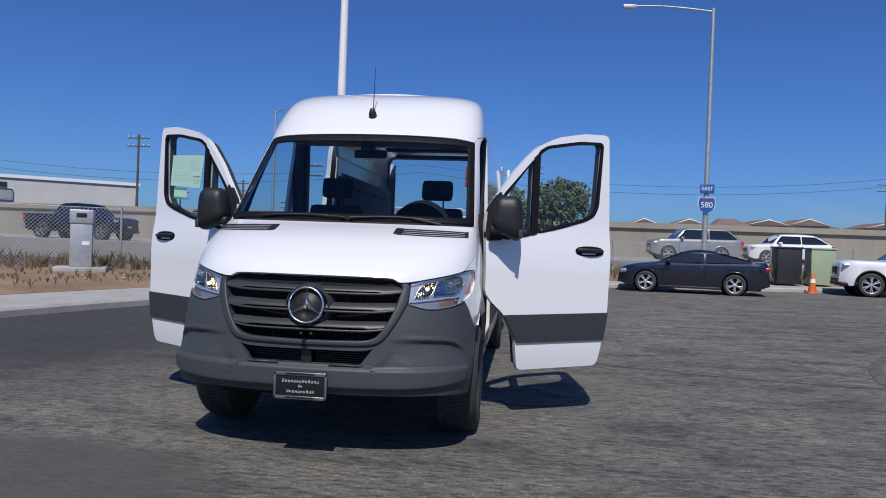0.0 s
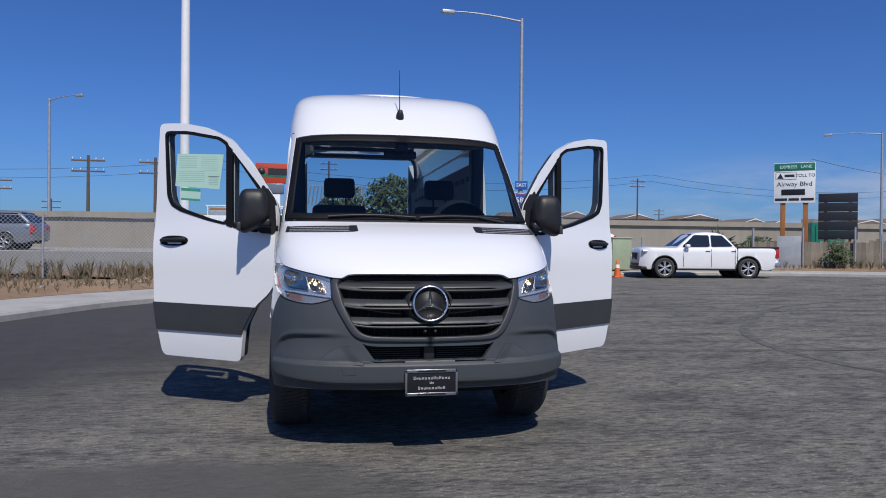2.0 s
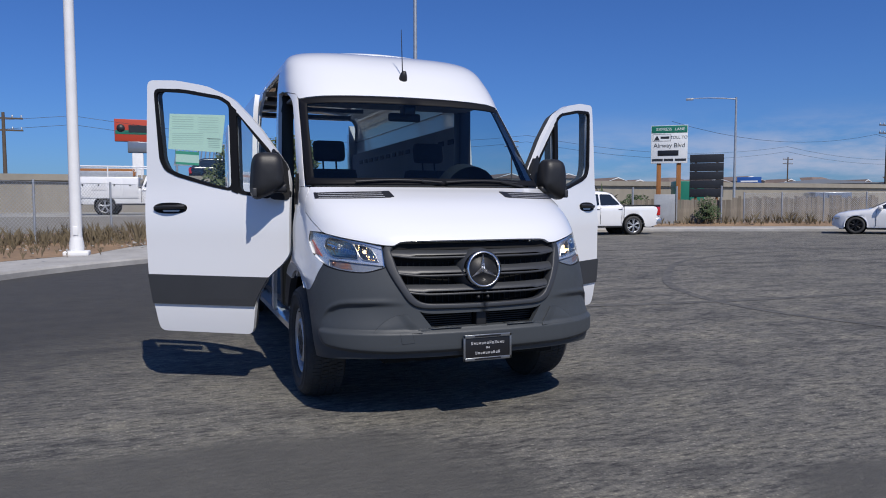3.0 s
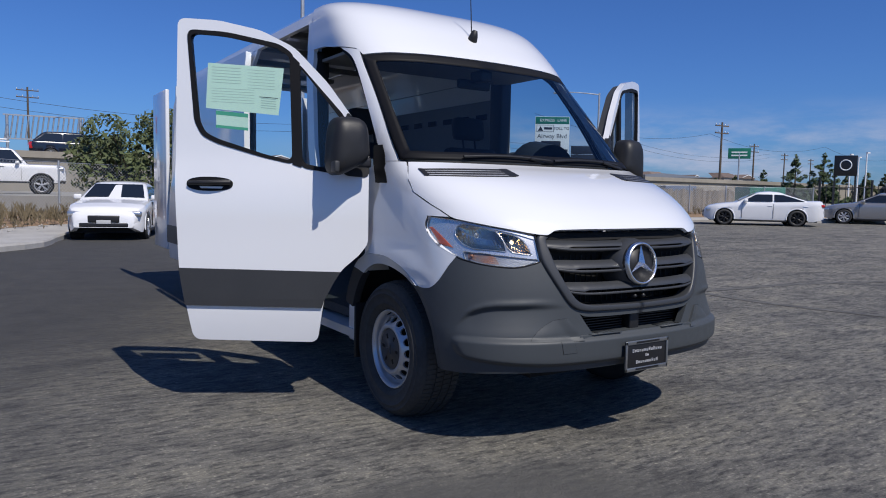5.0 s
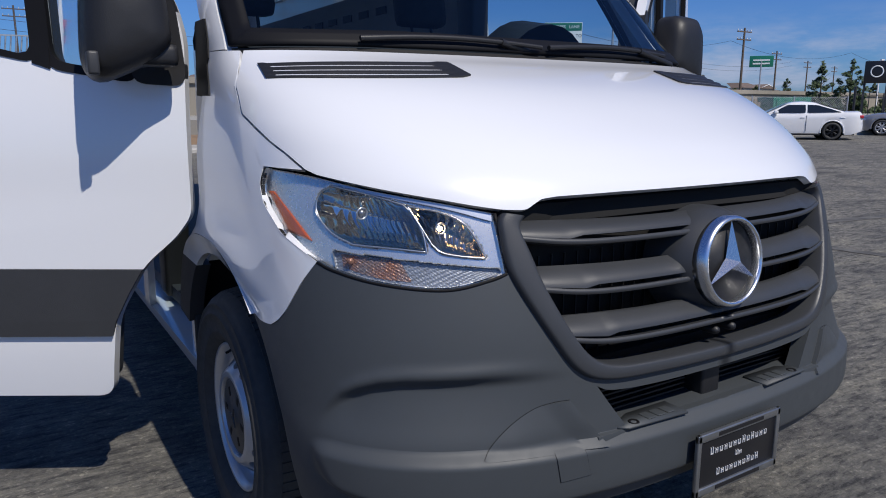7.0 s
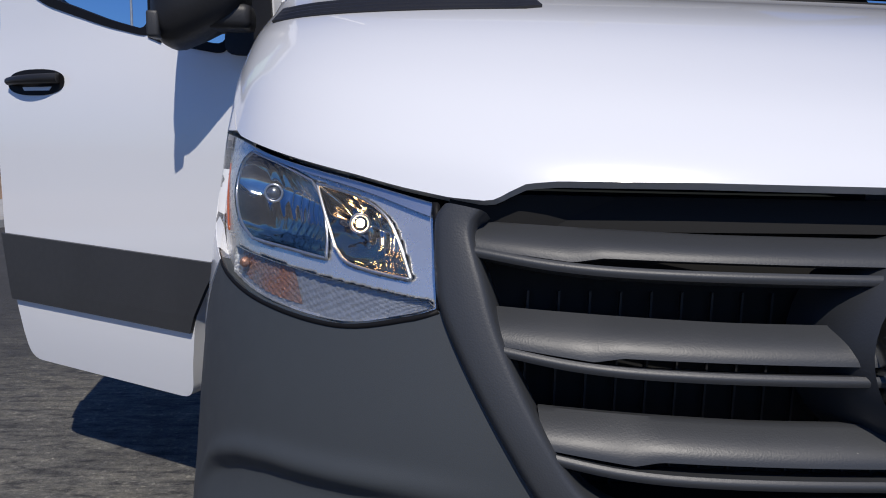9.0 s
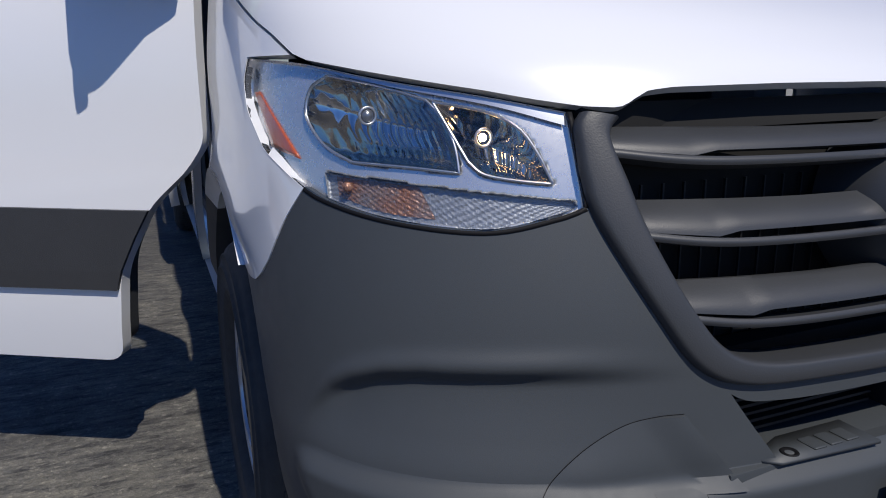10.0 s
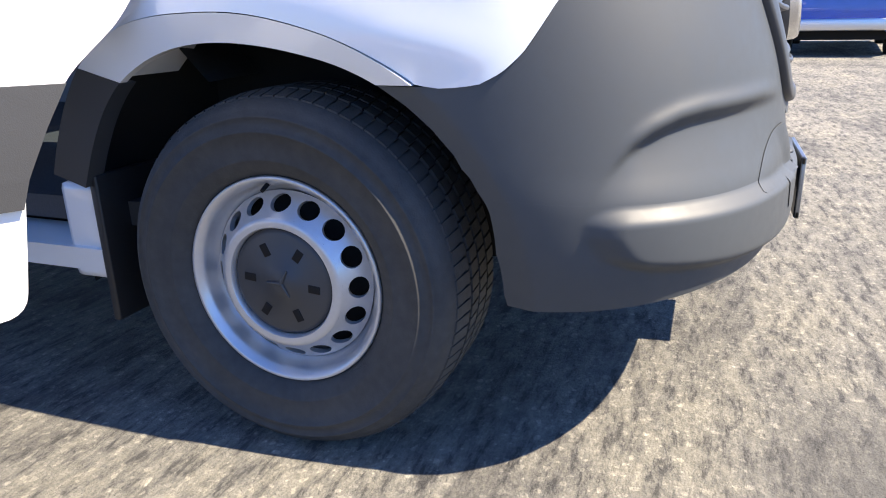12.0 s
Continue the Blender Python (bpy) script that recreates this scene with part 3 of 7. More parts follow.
    # wings
    front = [(a, b + 0.008, c + 0.003) for a, b, c in HL_END[:-1]] + [(a, b - 0.004, c - 0.003) for a, b, c in JOIN[:-1]]
    foot = arch(78, flare_width(78))
    rear = [("y", 1.228, 1.195), ("y", 1.229, 1.14), ("y", 1.236, 1.04), ("y", 1.268, 0.95), arch(131.5, flare_width(131.5))]
    for side in (-1, 1):
        bm = bmesh.new()
        P, Q, R, T = front[0], ("y", 0.90, 1.195), rear[0], ("y", 0.497, 1.1935)
        V1, V2 = ("y", 0.70, 1.281), ("y", 0.879, 1.394)
        put = lambda top, bottom, nu, nv, **kw: patch(top, bottom, nu=nu, nv=nv, side=side, off=0.002, rim=0, curve=straight_line, shape=flare, bm=bm, **kw)
        put([P, Q], [arch(a, flare_width(a)) for a in np.linspace(53.2, 78, 20)], 36, 40, start=front + [arch(53.2, flare_width(53.2))], end=[Q, foot])
        put([Q, R], [arch(a, flare_width(a)) for a in np.linspace(78, 131.5, 30)], 44, 40, start=[Q, foot], end=rear)
        put([("y", 0.565, 1.226), ("y", 0.634, 1.254), V1], [T, P], 12, 24, end=[V1, P])
        put([V1, ("y", 0.794, 1.320), V2], [P, Q], 36, 24, start=[V1, P], end=[V2, Q])
        put([V2, ("y", 0.929, 1.453), ("y", 0.97, 1.492), ("y", 1.228, 1.500)], [Q, R], 44, 24, start=[V2, Q])
        bmesh.ops.remove_doubles(bm, verts=bm.verts[:], dist=1e-4)
        bmesh.ops.recalc_face_normals(bm, faces=bm.faces[:])
        wing = part("wing", bm, WHITE, van, "white front wing")
        ease(wing, 14)
        bm = bmesh.new()
        bm.from_mesh(wing.data)
        bm.normal_update()
        rim = [e for e in bm.edges if len(e.link_faces) == 1]
        inward = {v: v.normal.copy() for e in rim for v in e.verts}
        res = bmesh.ops.extrude_edge_only(bm, edges=rim)
        moved = [v for v in res["geom"] if isinstance(v, bmesh.types.BMVert)]
        for v in moved:
            src = min((e.other_vert(v) for e in v.link_edges), key=lambda q: (q.co - v.co).length)
            n_ = inward.get(src, src.normal)
            v.co = v.co - n_ * 0.015 * (1 if n_.x * side > 0 else -1)
        bm.to_mesh(wing.data)
        bm.free()
        for p in wing.data.polygons:
            p.use_smooth = True
        harden(wing, 40)
    for s in (-1, 1):
        bm = patch([arch(a, flare_width(a) - 0.002) for a in np.linspace(53.2, 132, 50)], [arch(a) for a in np.linspace(60.5, 127.8, 50)], nu=70, nv=8, side=s, off=0.002, rim=0.02, shape=lambda p, u, t: 0.013 * (1 - t) - 0.012 * t, curve=straight_line)
        harden(part("arch_lip", bm, WHITE, van, "white wheel-arch lip"))
        bm = patch([arch(a, 0.082) for a in np.linspace(132.3, 158, 24)], [arch(a) for a in np.linspace(128, 158, 24)], nu=20, nv=4, side=s, off=0.001, rim=0.05, shape=lambda p, u, t: (0.013 * (1 - t) - 0.010 * t) * (1 - 0.6 * u), curve=straight_line)
        harden(part("arch_trim", bm, GREYD, van, "dark grey arch trim"))
        # wheel well, its shade painted near-black, and flap
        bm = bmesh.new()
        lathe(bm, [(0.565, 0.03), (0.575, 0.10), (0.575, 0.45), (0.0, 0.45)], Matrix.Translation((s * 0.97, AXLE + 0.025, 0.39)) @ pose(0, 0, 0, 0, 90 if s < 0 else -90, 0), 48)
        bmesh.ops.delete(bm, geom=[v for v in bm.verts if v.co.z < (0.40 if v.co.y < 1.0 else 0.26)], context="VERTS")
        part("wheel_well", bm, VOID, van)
        flap = boxed(min(s * 0.76, s * 0.985), max(s * 0.76, s * 0.985), 1.490, 1.512, 0.24, 0.60, 0.006, None)
        part("mud_flap", flap, BLACK, van, "black mud flap")
        part("hinge_pillar", slab([(s * 0.80, 1.222, 0.96), (s * 0.80, 1.37, 0.82), (s * 0.80, 1.44, 0.82), (s * 0.80, 1.40, 1.52), (s * 0.80, 1.222, 1.52)], (s * 0.15, 0, 0)), WHITE, van, smooth=False)
        part("sill_end", boxed(min(s * 0.80, s * 0.975), max(s * 0.80, s * 0.975), 1.50, 1.62, 0.34, 0.58, 0.02), WHITE, van)
        part("step_well", boxed(min(s * 0.55, s * 0.955), max(s * 0.55, s * 0.955), 1.50, 2.40, 0.40, 0.425, 0.01), BLACK, van, "black entrance step")
    # near-black blocks added in the nose and underbody to stop sunlight leaking through
    part("nose_light_block", boxed(-0.60, 0.60, 0.20, 1.42, 0.36, 1.06), VOID, van, smooth=False)
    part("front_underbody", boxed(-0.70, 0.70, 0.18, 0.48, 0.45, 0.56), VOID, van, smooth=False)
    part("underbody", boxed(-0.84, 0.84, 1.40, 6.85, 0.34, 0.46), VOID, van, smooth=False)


build_front()


def build_cab():
    ws_b = [("x", 0.0, 1.515), ("x", 0.45, 1.515), ("x", 0.75, 1.513), ("y", 1.03, 1.510)]
    ws_t = [("x", 0.0, 2.235), ("x", 0.45, 2.232), ("x", 0.72, 2.222), ("y", 1.655, 2.205)]
    gl_b = [("x", 0.0, 1.560), ("x", 0.45, 1.560), ("x", 0.75, 1.556), ("x", 0.882, 1.560)]
    gl_t = [("x", 0.0, 2.175), ("x", 0.45, 2.172), ("x", 0.72, 2.166), ("x", 0.825, 2.158)]
    bm = bmesh.new()
    for s in (-1, 1):
        patch(gl_t, gl_b, nu=30, nv=16, side=s, rim=0, bm=bm)
    screen = part("windscreen", bm, WSGLASS, van, "tinted windscreen with black border")
    screen.visible_shadow = True
    bm = bmesh.new()
    for s in (-1, 1):
        patch(ws_t, gl_t, nu=30, nv=3, side=s, off=0.001, rim=0.01, bm=bm)
        patch(gl_b, ws_b, nu=30, nv=3, side=s, off=0.001, rim=0.01, bm=bm)
        patch([gl_t[-1], ("x", 0.856, 1.86), gl_b[-1]], [ws_t[-1], ("y", 1.345, 1.86), ws_b[-1]], nu=24, nv=3, side=s, off=0.001, rim=0.01, bm=bm)
    part("black_border", bm, SEAL, screen)
    # scuttle under the screen, with wipers
    panel("scuttle", BLACK, [("x", 0.0, 1.514), ("x", 0.6, 1.513), ("y", 1.03, 1.509)], [("x", 0.0, 1.485), ("x", 0.6, 1.486), ("y", 1.01, 1.490)], nu=20, nv=3, off=-0.012, rim=0)
    for x0, x1 in ((-0.62, 0.02), (0.05, 0.66)):
        a, b = on_body(hz(("x", abs(x0), 1.53))[0], 1.53), on_body(hz(("x", abs(x1), 1.525))[0], 1.525)
        pts = []
        for k in range(9):
            x = x0 + (x1 - x0) * k / 8
            z = 1.527 + 0.014 * math.sin(k / 8 * math.pi)
            p = on_body(hz(("x", abs(x), z))[0], z)
            pts.append((x, p.y - 0.022, z + 0.004))
        bm = tubed(pts, 0.009, 0.007, 8)
        tube(bm, [pts[6], (x1 + 0.05, pts[6][1] + 0.03, 1.50)], 0.012, 0.014, 8)
        part("wiper", bm, BLACK, van, "black windscreen wiper")
    # pillars between the screen and the door openings
    ws_edge = [ws_b[-1], ("y", 1.345, 1.86), ws_t[-1]]
    panel("windscreen_pillar", WHITE, [("y", 1.035, 1.500), ("y", 1.350, 1.86), ("y", 1.665, 2.205), ("y", 1.70, 2.25)], [("y", 1.185, 1.500), ("y", 1.44, 1.86), ("y", 1.70, 2.175), ("y", 1.88, 2.285)], nu=36, nv=8, off=0.002, rim=0.05)
    panel("pillar_edge", SEAL, [("y", 1.18, 1.500), ("y", 1.43, 1.86), ("y", 1.69, 2.175), ("y", 1.88, 2.285)], [("y", 1.215, 1.500), ("y", 1.47, 1.86), ("y", 1.72, 2.16), ("y", 1.89, 2.265)], nu=24, nv=2, off=-0.02, rim=0.03)
    # black patch added for the dark gap at the mirror's base
    panel("mirror_gap_patch", SEAL, [("y", 1.205, 1.600), ("y", 1.150, 1.500), ("y", 1.085, 1.370)], [("y", 1.300, 1.600), ("y", 1.290, 1.480), ("y", 1.230, 1.372)], "black patch for the dark gap at the mirror's base", nu=12, nv=5, off=0.006, rim=0.02)
    # roof cap, down to the tops of the doors
    panel("roof_front", WHITE, [("x", 0.0, 2.735), ("x", 0.4, 2.735), ("y", 2.76, 2.735)], [("x", 0.0, 2.240), ("x", 0.72, 2.228), ("y", 1.655, 2.212), ("y", 1.72, 2.26), ("y", 1.9, 2.295), ("y", 2.15, 2.335), ("y", 2.40, 2.345)],
          nu=60, nv=24, off=0.003, rim=0.02, curve=straight_line)
    # flanks and roof behind the cab
    REAR = 6.93
    def flank(name, y0, y1, z0, z1, sides, material=WHITE, off=0.002, label="", rim=0.03):
        for s in sides:
            ny = max(2, int((y1 - y0) / 0.12))
            nz = max(2, int((z1 - z0) / 0.06))
            harden(part(name, patch([("y", y0, z1), ("y", y1, z1)], [("y", y0, z0), ("y", y1, z0)], nu=ny, nv=nz, side=s, off=off, rim=rim), material, van, label))
    flank("roof_side", 2.40, REAR, 2.345, 2.735, (1,), label="white roof side")
    flank("roof_side", 3.86, REAR, 2.345, 2.735, (-1,), label="white roof side")
    flank("roof_side", 2.40, 3.86, 2.56, 2.735, (-1,), label="white roof side")
    flank("door_pillar", 2.40, 2.52, 0.42, 2.56, (-1,))
    flank("side_panel", 3.86, REAR, 0.90, 2.345, (-1,), label="white van side panel")
    flank("side_panel", 2.40, REAR, 0.90, 2.345, (1,), label="white van side panel")
    for s, y0 in ((-1, 3.86), (1, 2.40)):
        for a, b in ((y0, 4.80), (5.80, REAR)):
            flank("lower_panel", a, b, 0.42, 0.90, (s,))
            flank("side_moulding", a, b, 0.62, 0.84, (s,), BAND, 0.012, "dark grey side moulding", 0.012)
    flank("door_sill", 1.50, 2.45, 0.36, 0.42, (-1, 1), WHITE, -0.004, "white door sill", 0.12)
    flank("door_sill", 2.45, 3.86, 0.36, 0.42, (-1,), WHITE, -0.004, "white door sill", 0.12)
    # roof lid
    bm = bmesh.new()
    rows = []
    for h in list(np.linspace(0, 1, 22)) + list(np.linspace(1.2, 1 + REAR - 2.76, 30)):
        p = on_body(h, 2.735)
        rows.append([bm.verts.new((p.x * t, p.y, 2.737 + 0.04 * (1 - t * t) * min(1, p.x * 1.6))) for t in np.linspace(-1, 1, 17)])
    for a, b in zip(rows, rows[1:]):
        for i in range(16):
            if (a[i].co - a[i + 1].co).length > 1e-6 or (b[i].co - b[i + 1].co).length > 1e-6:
                try:
                    bm.faces.new((a[i], a[i + 1], b[i + 1], b[i]))
                except ValueError:
                    pass
    bmesh.ops.remove_doubles(bm, verts=bm.verts[:], dist=1e-5)
    bmesh.ops.recalc_face_normals(bm, faces=bm.faces[:])
    part("roof", bm, WHITE, van, "white high roof")
    # rear frame, open
    bm = bmesh.new()
    box(bm, -0.90, -0.80, REAR - 0.04, REAR, 0.50, 2.60)
    box(bm, 0.80, 0.90, REAR - 0.04, REAR, 0.50, 2.60)
    box(bm, -0.80, 0.80, REAR - 0.04, REAR, 2.68, 2.73)
    part("rear_frame", bm, WHITE, van, smooth=False)
    # slid-back side door and opened rear doors
    harden(part("sliding_door", patch([("y", 3.80, 2.54), ("y", 5.12, 2.54)], [("y", 3.80, 0.44), ("y", 5.12, 0.44)], nu=12, nv=30, side=-1, off=0.075, rim=0.05), WHITE, van, "white sliding side door, slid open"))
    harden(part("sliding_door_moulding", patch([("y", 3.82, 0.84), ("y", 5.10, 0.84)], [("y", 3.82, 0.62), ("y", 5.10, 0.62)], nu=12, nv=5, side=-1, off=0.086, rim=0.01), BAND, van, "dark grey side moulding"))
    for s in (-1, 1):
        part("rear_door", boxed(min(s * 0.97, s * 1.02), max(s * 0.97, s * 1.02), REAR + 0.02, REAR + 0.80, 0.52, 2.56, 0.015), WHITE, van, "white rear door, swung open")
    # cargo floor, lining with light slots, ceiling bows
    part("cargo_floor", boxed(-0.90, 0.90, 1.45, REAR, 0.46, 0.52), DASH, van, smooth=False)
    part("cargo_lining", boxed(0.845, 0.865, 2.45, REAR - 0.05, 0.52, 2.15), LINING, van, "grey cargo wall lining", smooth=False)
    part("cargo_lining", boxed(-0.865, -0.845, 3.90, REAR - 0.05, 0.52, 2.15), LINING, van, "grey cargo wall lining", smooth=False)
    for s, y0 in ((1, 2.6), (-1, 4.0)):
        for k in range(int((6.6 - y0) / 0.28)):
            y = y0 + 0.28 * k
            part("lining_slot", boxed(min(s * 0.835, s * 0.844), max(s * 0.835, s * 0.844), y, y + 0.15, 1.98, 2.03), SEAL, van, smooth=False)
    for k in range(6):
        part("roof_bow", boxed(-0.70, 0.70, 2.6 + 0.75 * k, 2.68 + 0.75 * k, 2.64, 2.69, 0.01), LINING, van, smooth=False)
    bm = boxed(-0.84, 0.84, 2.40, 2.46, 2.28, 2.60)
    part("headliner_bow", bm, BLACK, van, smooth=False)
    for s in (-1, 1):
        part("door_post", boxed(min(s * 0.80, s * 0.92), max(s * 0.80, s * 0.92), 2.34, 2.50, 0.46, 2.34, 0.02), BLACK, van, "black pillar trim")
    part("headliner", boxed(-0.86, 0.86, 1.75, 2.40, 2.26, 2.28), LINING, van, smooth=False)
    # dashboard
    bm = bmesh.new()
    prof = [(0.98, 1.50), (1.12, 1.535), (1.40, 1.525), (1.50, 1.49), (1.52, 1.30), (1.46, 1.0), (1.30, 0.8)]
    rows = []
    for y, z in prof:
        rows.append([bm.verts.new((x, y + 0.06 * (abs(x) / 0.86) ** 3 * (1 if y < 1.3 else -1) * (0.5 if y > 1.3 else 1), z)) for x in np.linspace(-0.86, 0.86, 17)])
    for a, b in zip(rows, rows[1:]):
        for i in range(16):
            bm.faces.new((a[i], a[i + 1], b[i + 1], b[i]))
    bmesh.ops.recalc_face_normals(bm, faces=bm.faces[:])
    part("dashboard", bm, DASH, van, "dark dashboard")
    part("dash_tray", boxed(-0.35, 0.35, 1.30, 1.48, 1.545, 1.575, 0.012), DASH, van)
    hood = lathe(bmesh.new(), [(0.24, -0.10), (0.24, 0.10), (0.10, 0.13)], Matrix.Translation((0.48, 1.42, 1.46)) @ pose(0, 0, 0, -80, 0, 0), 24)
    part("instrument_hood", hood, DASH, van)
    wheel_m = Matrix.Translation((0.49, 1.64, 1.46)) @ pose(0, 0, 0, 62, 0, 0)
    bm = bmesh.new()
    ring = [wheel_m @ Vector((0.19 * math.cos(2 * math.pi * i / 28), 0.19 * math.sin(2 * math.pi * i / 28), 0)) for i in range(29)]
    tube(bm, ring, 0.016, seg=8, cap=False)
    for a in (90, 210, 330):
        tube(bm, [wheel_m @ Vector((0, 0, 0)), wheel_m @ Vector((0.19 * math.cos(radians(a)), 0.19 * math.sin(radians(a)), 0))], 0.018, seg=6)
    part("steering_wheel", bm, BLACK, van, "black steering wheel")
    # seats
    for s in (-1, 1):
        seat = part("seat", boxed(s * 0.48 - 0.25, s * 0.48 + 0.25, 1.75, 2.25, 0.84, 1.06, 0.05), SEATCL, van, "black cloth cab seat")
        m = Matrix.Translation((s * 0.48, 2.20, 1.05)) @ pose(0, 0, 0, -12, 0, 0)
        bm = bmesh.new()
        box(bm, -0.25, 0.25, -0.06, 0.07, 0.0, 0.66, 0.06, m)
        part("backrest", bm, SEATCL, seat)
        bm = bmesh.new()
        box(bm, -0.145, 0.145, -0.06, 0.05, 0.73, 0.92, 0.045, m)
        tube(bm, [m @ Vector((-0.06, 0, 0.6)), m @ Vector((-0.06, 0, 0.76))], 0.008, seg=6)
        tube(bm, [m @ Vector((0.06, 0, 0.6)), m @ Vector((0.06, 0, 0.76))], 0.008, seg=6)
        part("headrest", bm, SEATCL, seat)
    # inside mirror on the screen
    bm = boxed(-0.14, 0.14, 1.60, 1.64, 2.06, 2.13, 0.02)
    box(bm, -0.05, 0.05, 1.46, 1.60, 2.10, 2.18, 0.02)
    part("inside_mirror", bm, BLACK, van, "black inside mirror")
    # aerial on the roof's slope
    p = on_body(0.0, 2.415)
    aerial = part("aerial_base", lathe(bmesh.new(), [(0.0, 0.075), (0.018, 0.07), (0.032, 0.03), (0.036, 0.0), (0.036, -0.02)], Matrix.Translation(p) @ pose(0, 0, 0, 30, 0, 0), 16), BLACK, van, "black roof aerial")
    bm = tubed([(0, p.y + 0.01, p.z + 0.04), (0, p.y + 0.04, p.z + 0.42)], 0.005, 0.0025, 6)
    part("rod", bm, BLACK, aerial)


build_cab()


def door_profile(z):
    return shape_at(z)[1]


def build_cab_door(side):
    """Front door, hinged at its leading edge and swung wide open. Built shut, then turned."""
    def at(u, z, off=0.0):
        return Vector((side * (door_profile(z) - 1.0 + off), u, z))
    root = thing_door = new("cab_door")
    root.parent = van
    root["label"] = "white cab door with window, swung wide open"
    root.matrix_basis = Matrix.Translation((side * 1.0, 1.232, 0)) @ pose(0, 0, 0, 0, 0, side * -61.4)
    edge = [(1.165, 2.322), (0.93, 2.315), (0.68, 2.265), (0.48, 2.170), (0.28, 1.965), (0.055, 1.66), (0.028, 1.55), (0.028, 1.0), (0.08, 0.93), (0.19, 0.835), (0.29, 0.66), (0.33, 0.388), (1.07, 0.405), (1.15, 0.84), (1.175, 1.38)]
    main = [(1.105, 2.248), (0.88, 2.236), (0.58, 2.178), (0.497, 2.125), (0.478, 1.478), (0.66, 1.518), (0.93, 1.598), (1.015, 1.64), (1.055, 1.72)]
    quarter = [(0.458, 2.075), (0.20, 1.775), (0.165, 1.72), (0.175, 1.42), (0.44, 1.465)]

    def rounded(poly, n=90, r=0.35):
        pts = []
        for i in range(len(poly)):
            a, b, c = (np.array(poly[i - 1]), np.array(poly[i]), np.array(poly[(i + 1) % len(poly)]))
            k = min(0.05, r * min(np.linalg.norm(a - b), np.linalg.norm(c - b)))
            p, q = b + (a - b) / np.linalg.norm(a - b) * k, b + (c - b) / np.linalg.norm(c - b) * k
            for t in np.linspace(0, 1, 6):
                pts.append(tuple((1 - t) ** 2 * p + 2 * t * (1 - t) * b + t * t * q))
        return pts

    def plate(outline, holes, out_off, in_off, name, material, parent, label=""):
        """A curved sheet with holes: scan lines of height give it its curve."""
        bm = bmesh.new()
        from_edges = []
        for poly in [outline] + holes:
            vs = [bm.verts.new((u, z, 0)) for u, z in poly]
            from_edges += [bm.edges.new((vs[i], vs[(i + 1) % len(vs)])) for i in range(len(vs))]
        bmesh.ops.triangle_fill(bm, use_beauty=True, edges=from_edges)
        for z in np.arange(0.5, 2.3, 0.08):
            bmesh.ops.bisect_plane(bm, geom=bm.verts[:] + bm.edges[:] + bm.faces[:], plane_co=(0, z, 0), plane_no=(0, 1, 0))
        flat = [(v, v.co.x, v.co.y) for v in bm.verts]
        if in_off is None:
            for v, u, z in flat:
                v.co = at(u, z, out_off)
            bmesh.ops.recalc_face_normals(bm, faces=bm.faces[:])
            return part(name, bm, material, parent, label)
        res = bmesh.ops.extrude_face_region(bm, geom=bm.faces[:])
        back = [v for v in res["geom"] if isinstance(v, bmesh.types.BMVert)]
        for v in back:
            u, z = v.co.x, v.co.y
            v.co = at(u, z, in_off)
        for v, u, z in flat:
            v.co = at(u, z, out_off)
        bmesh.ops.recalc_face_normals(bm, faces=bm.faces[:])
        return harden(part(name, bm, material, parent, label), 40)

    e, mw, qw = rounded(edge), rounded(main), rounded(quarter)
    grow = lambda poly, d: [(u + d * (u - cu) / max(0.05, math.hypot(u - cu, z - cz)), z + d * (z - cz) / max(0.05, math.hypot(u - cu, z - cz))) for cu, cz in [(sum(p[0] for p in poly) / len(poly), sum(p[1] for p in poly) / len(poly))] for u, z in poly]
    plate(e, [grow(mw, 0.0), grow(qw, 0.0)], 0.0, -0.045, "door_panel", WHITE, root, "white door skin")
    plate(grow(e, -0.03), [grow(mw, 0.004), grow(qw, 0.004)], -0.05, -0.11, "door_trim", DASH, root, "dark inner door trim")
    for name, poly in (("window_seal", mw), ("quarter_seal", qw)):
        plate(grow(poly, 0.012), [grow(poly, -0.016)], 0.004, -0.02, name, SEAL, root, "black window seal")
    pane = plate(grow(mw, -0.012), [], -0.012, None, "window_pane", SIDEGLASS, root, "clear door window")
    pane2 = plate(grow(qw, -0.012), [], -0.012, None, "quarter_pane", SIDEGLASS, root, "clear quarter window")
    plate([(0.506, 2.13), (0.450, 2.08), (0.432, 1.452), (0.486, 1.470)], [], 0.0045, -0.02, "window_divider", SEAL, root, "black window divider")
    # moulding across the lower part
    plate([(1.150, 0.842), (0.192, 0.826), (0.238, 0.750), (0.285, 0.660), (0.303, 0.606), (1.112, 0.618)], [], 0.013, 0.0, "door_moulding", BAND, root, "dark grey door moulding")
    # mirror sail and mirror
    plate(rounded([(0.05, 1.66), (0.16, 1.80), (0.185, 1.72), (0.19, 1.41), (0.02, 1.40)]), [], 0.006, -0.03, "mirror_sail", BLACK, root)
    inv = root.matrix_basis.inverted()
    # mirror head, standing out beside the pillar
    c = Vector((side * 1.180, 1.205, 1.575))
    bm = bmesh.new()
    rings = []
    seg = 36
    for dy, k in ((-0.085, 0.10), (-0.083, 0.45), (-0.074, 0.74), (-0.05, 0.92), (-0.01, 0.99), (0.05, 1.0), (0.062, 0.985), (0.058, 0.93), (0.045, 0.92)):
        ring = []
        for i in range(seg):
            a = 2 * math.pi * i / seg
            ca, sa = math.cos(a), math.sin(a)
            x = 0.118 * math.copysign(abs(ca) ** 0.5, ca) * k
            z = 0.175 * math.copysign(abs(sa) ** 0.5, sa) * k
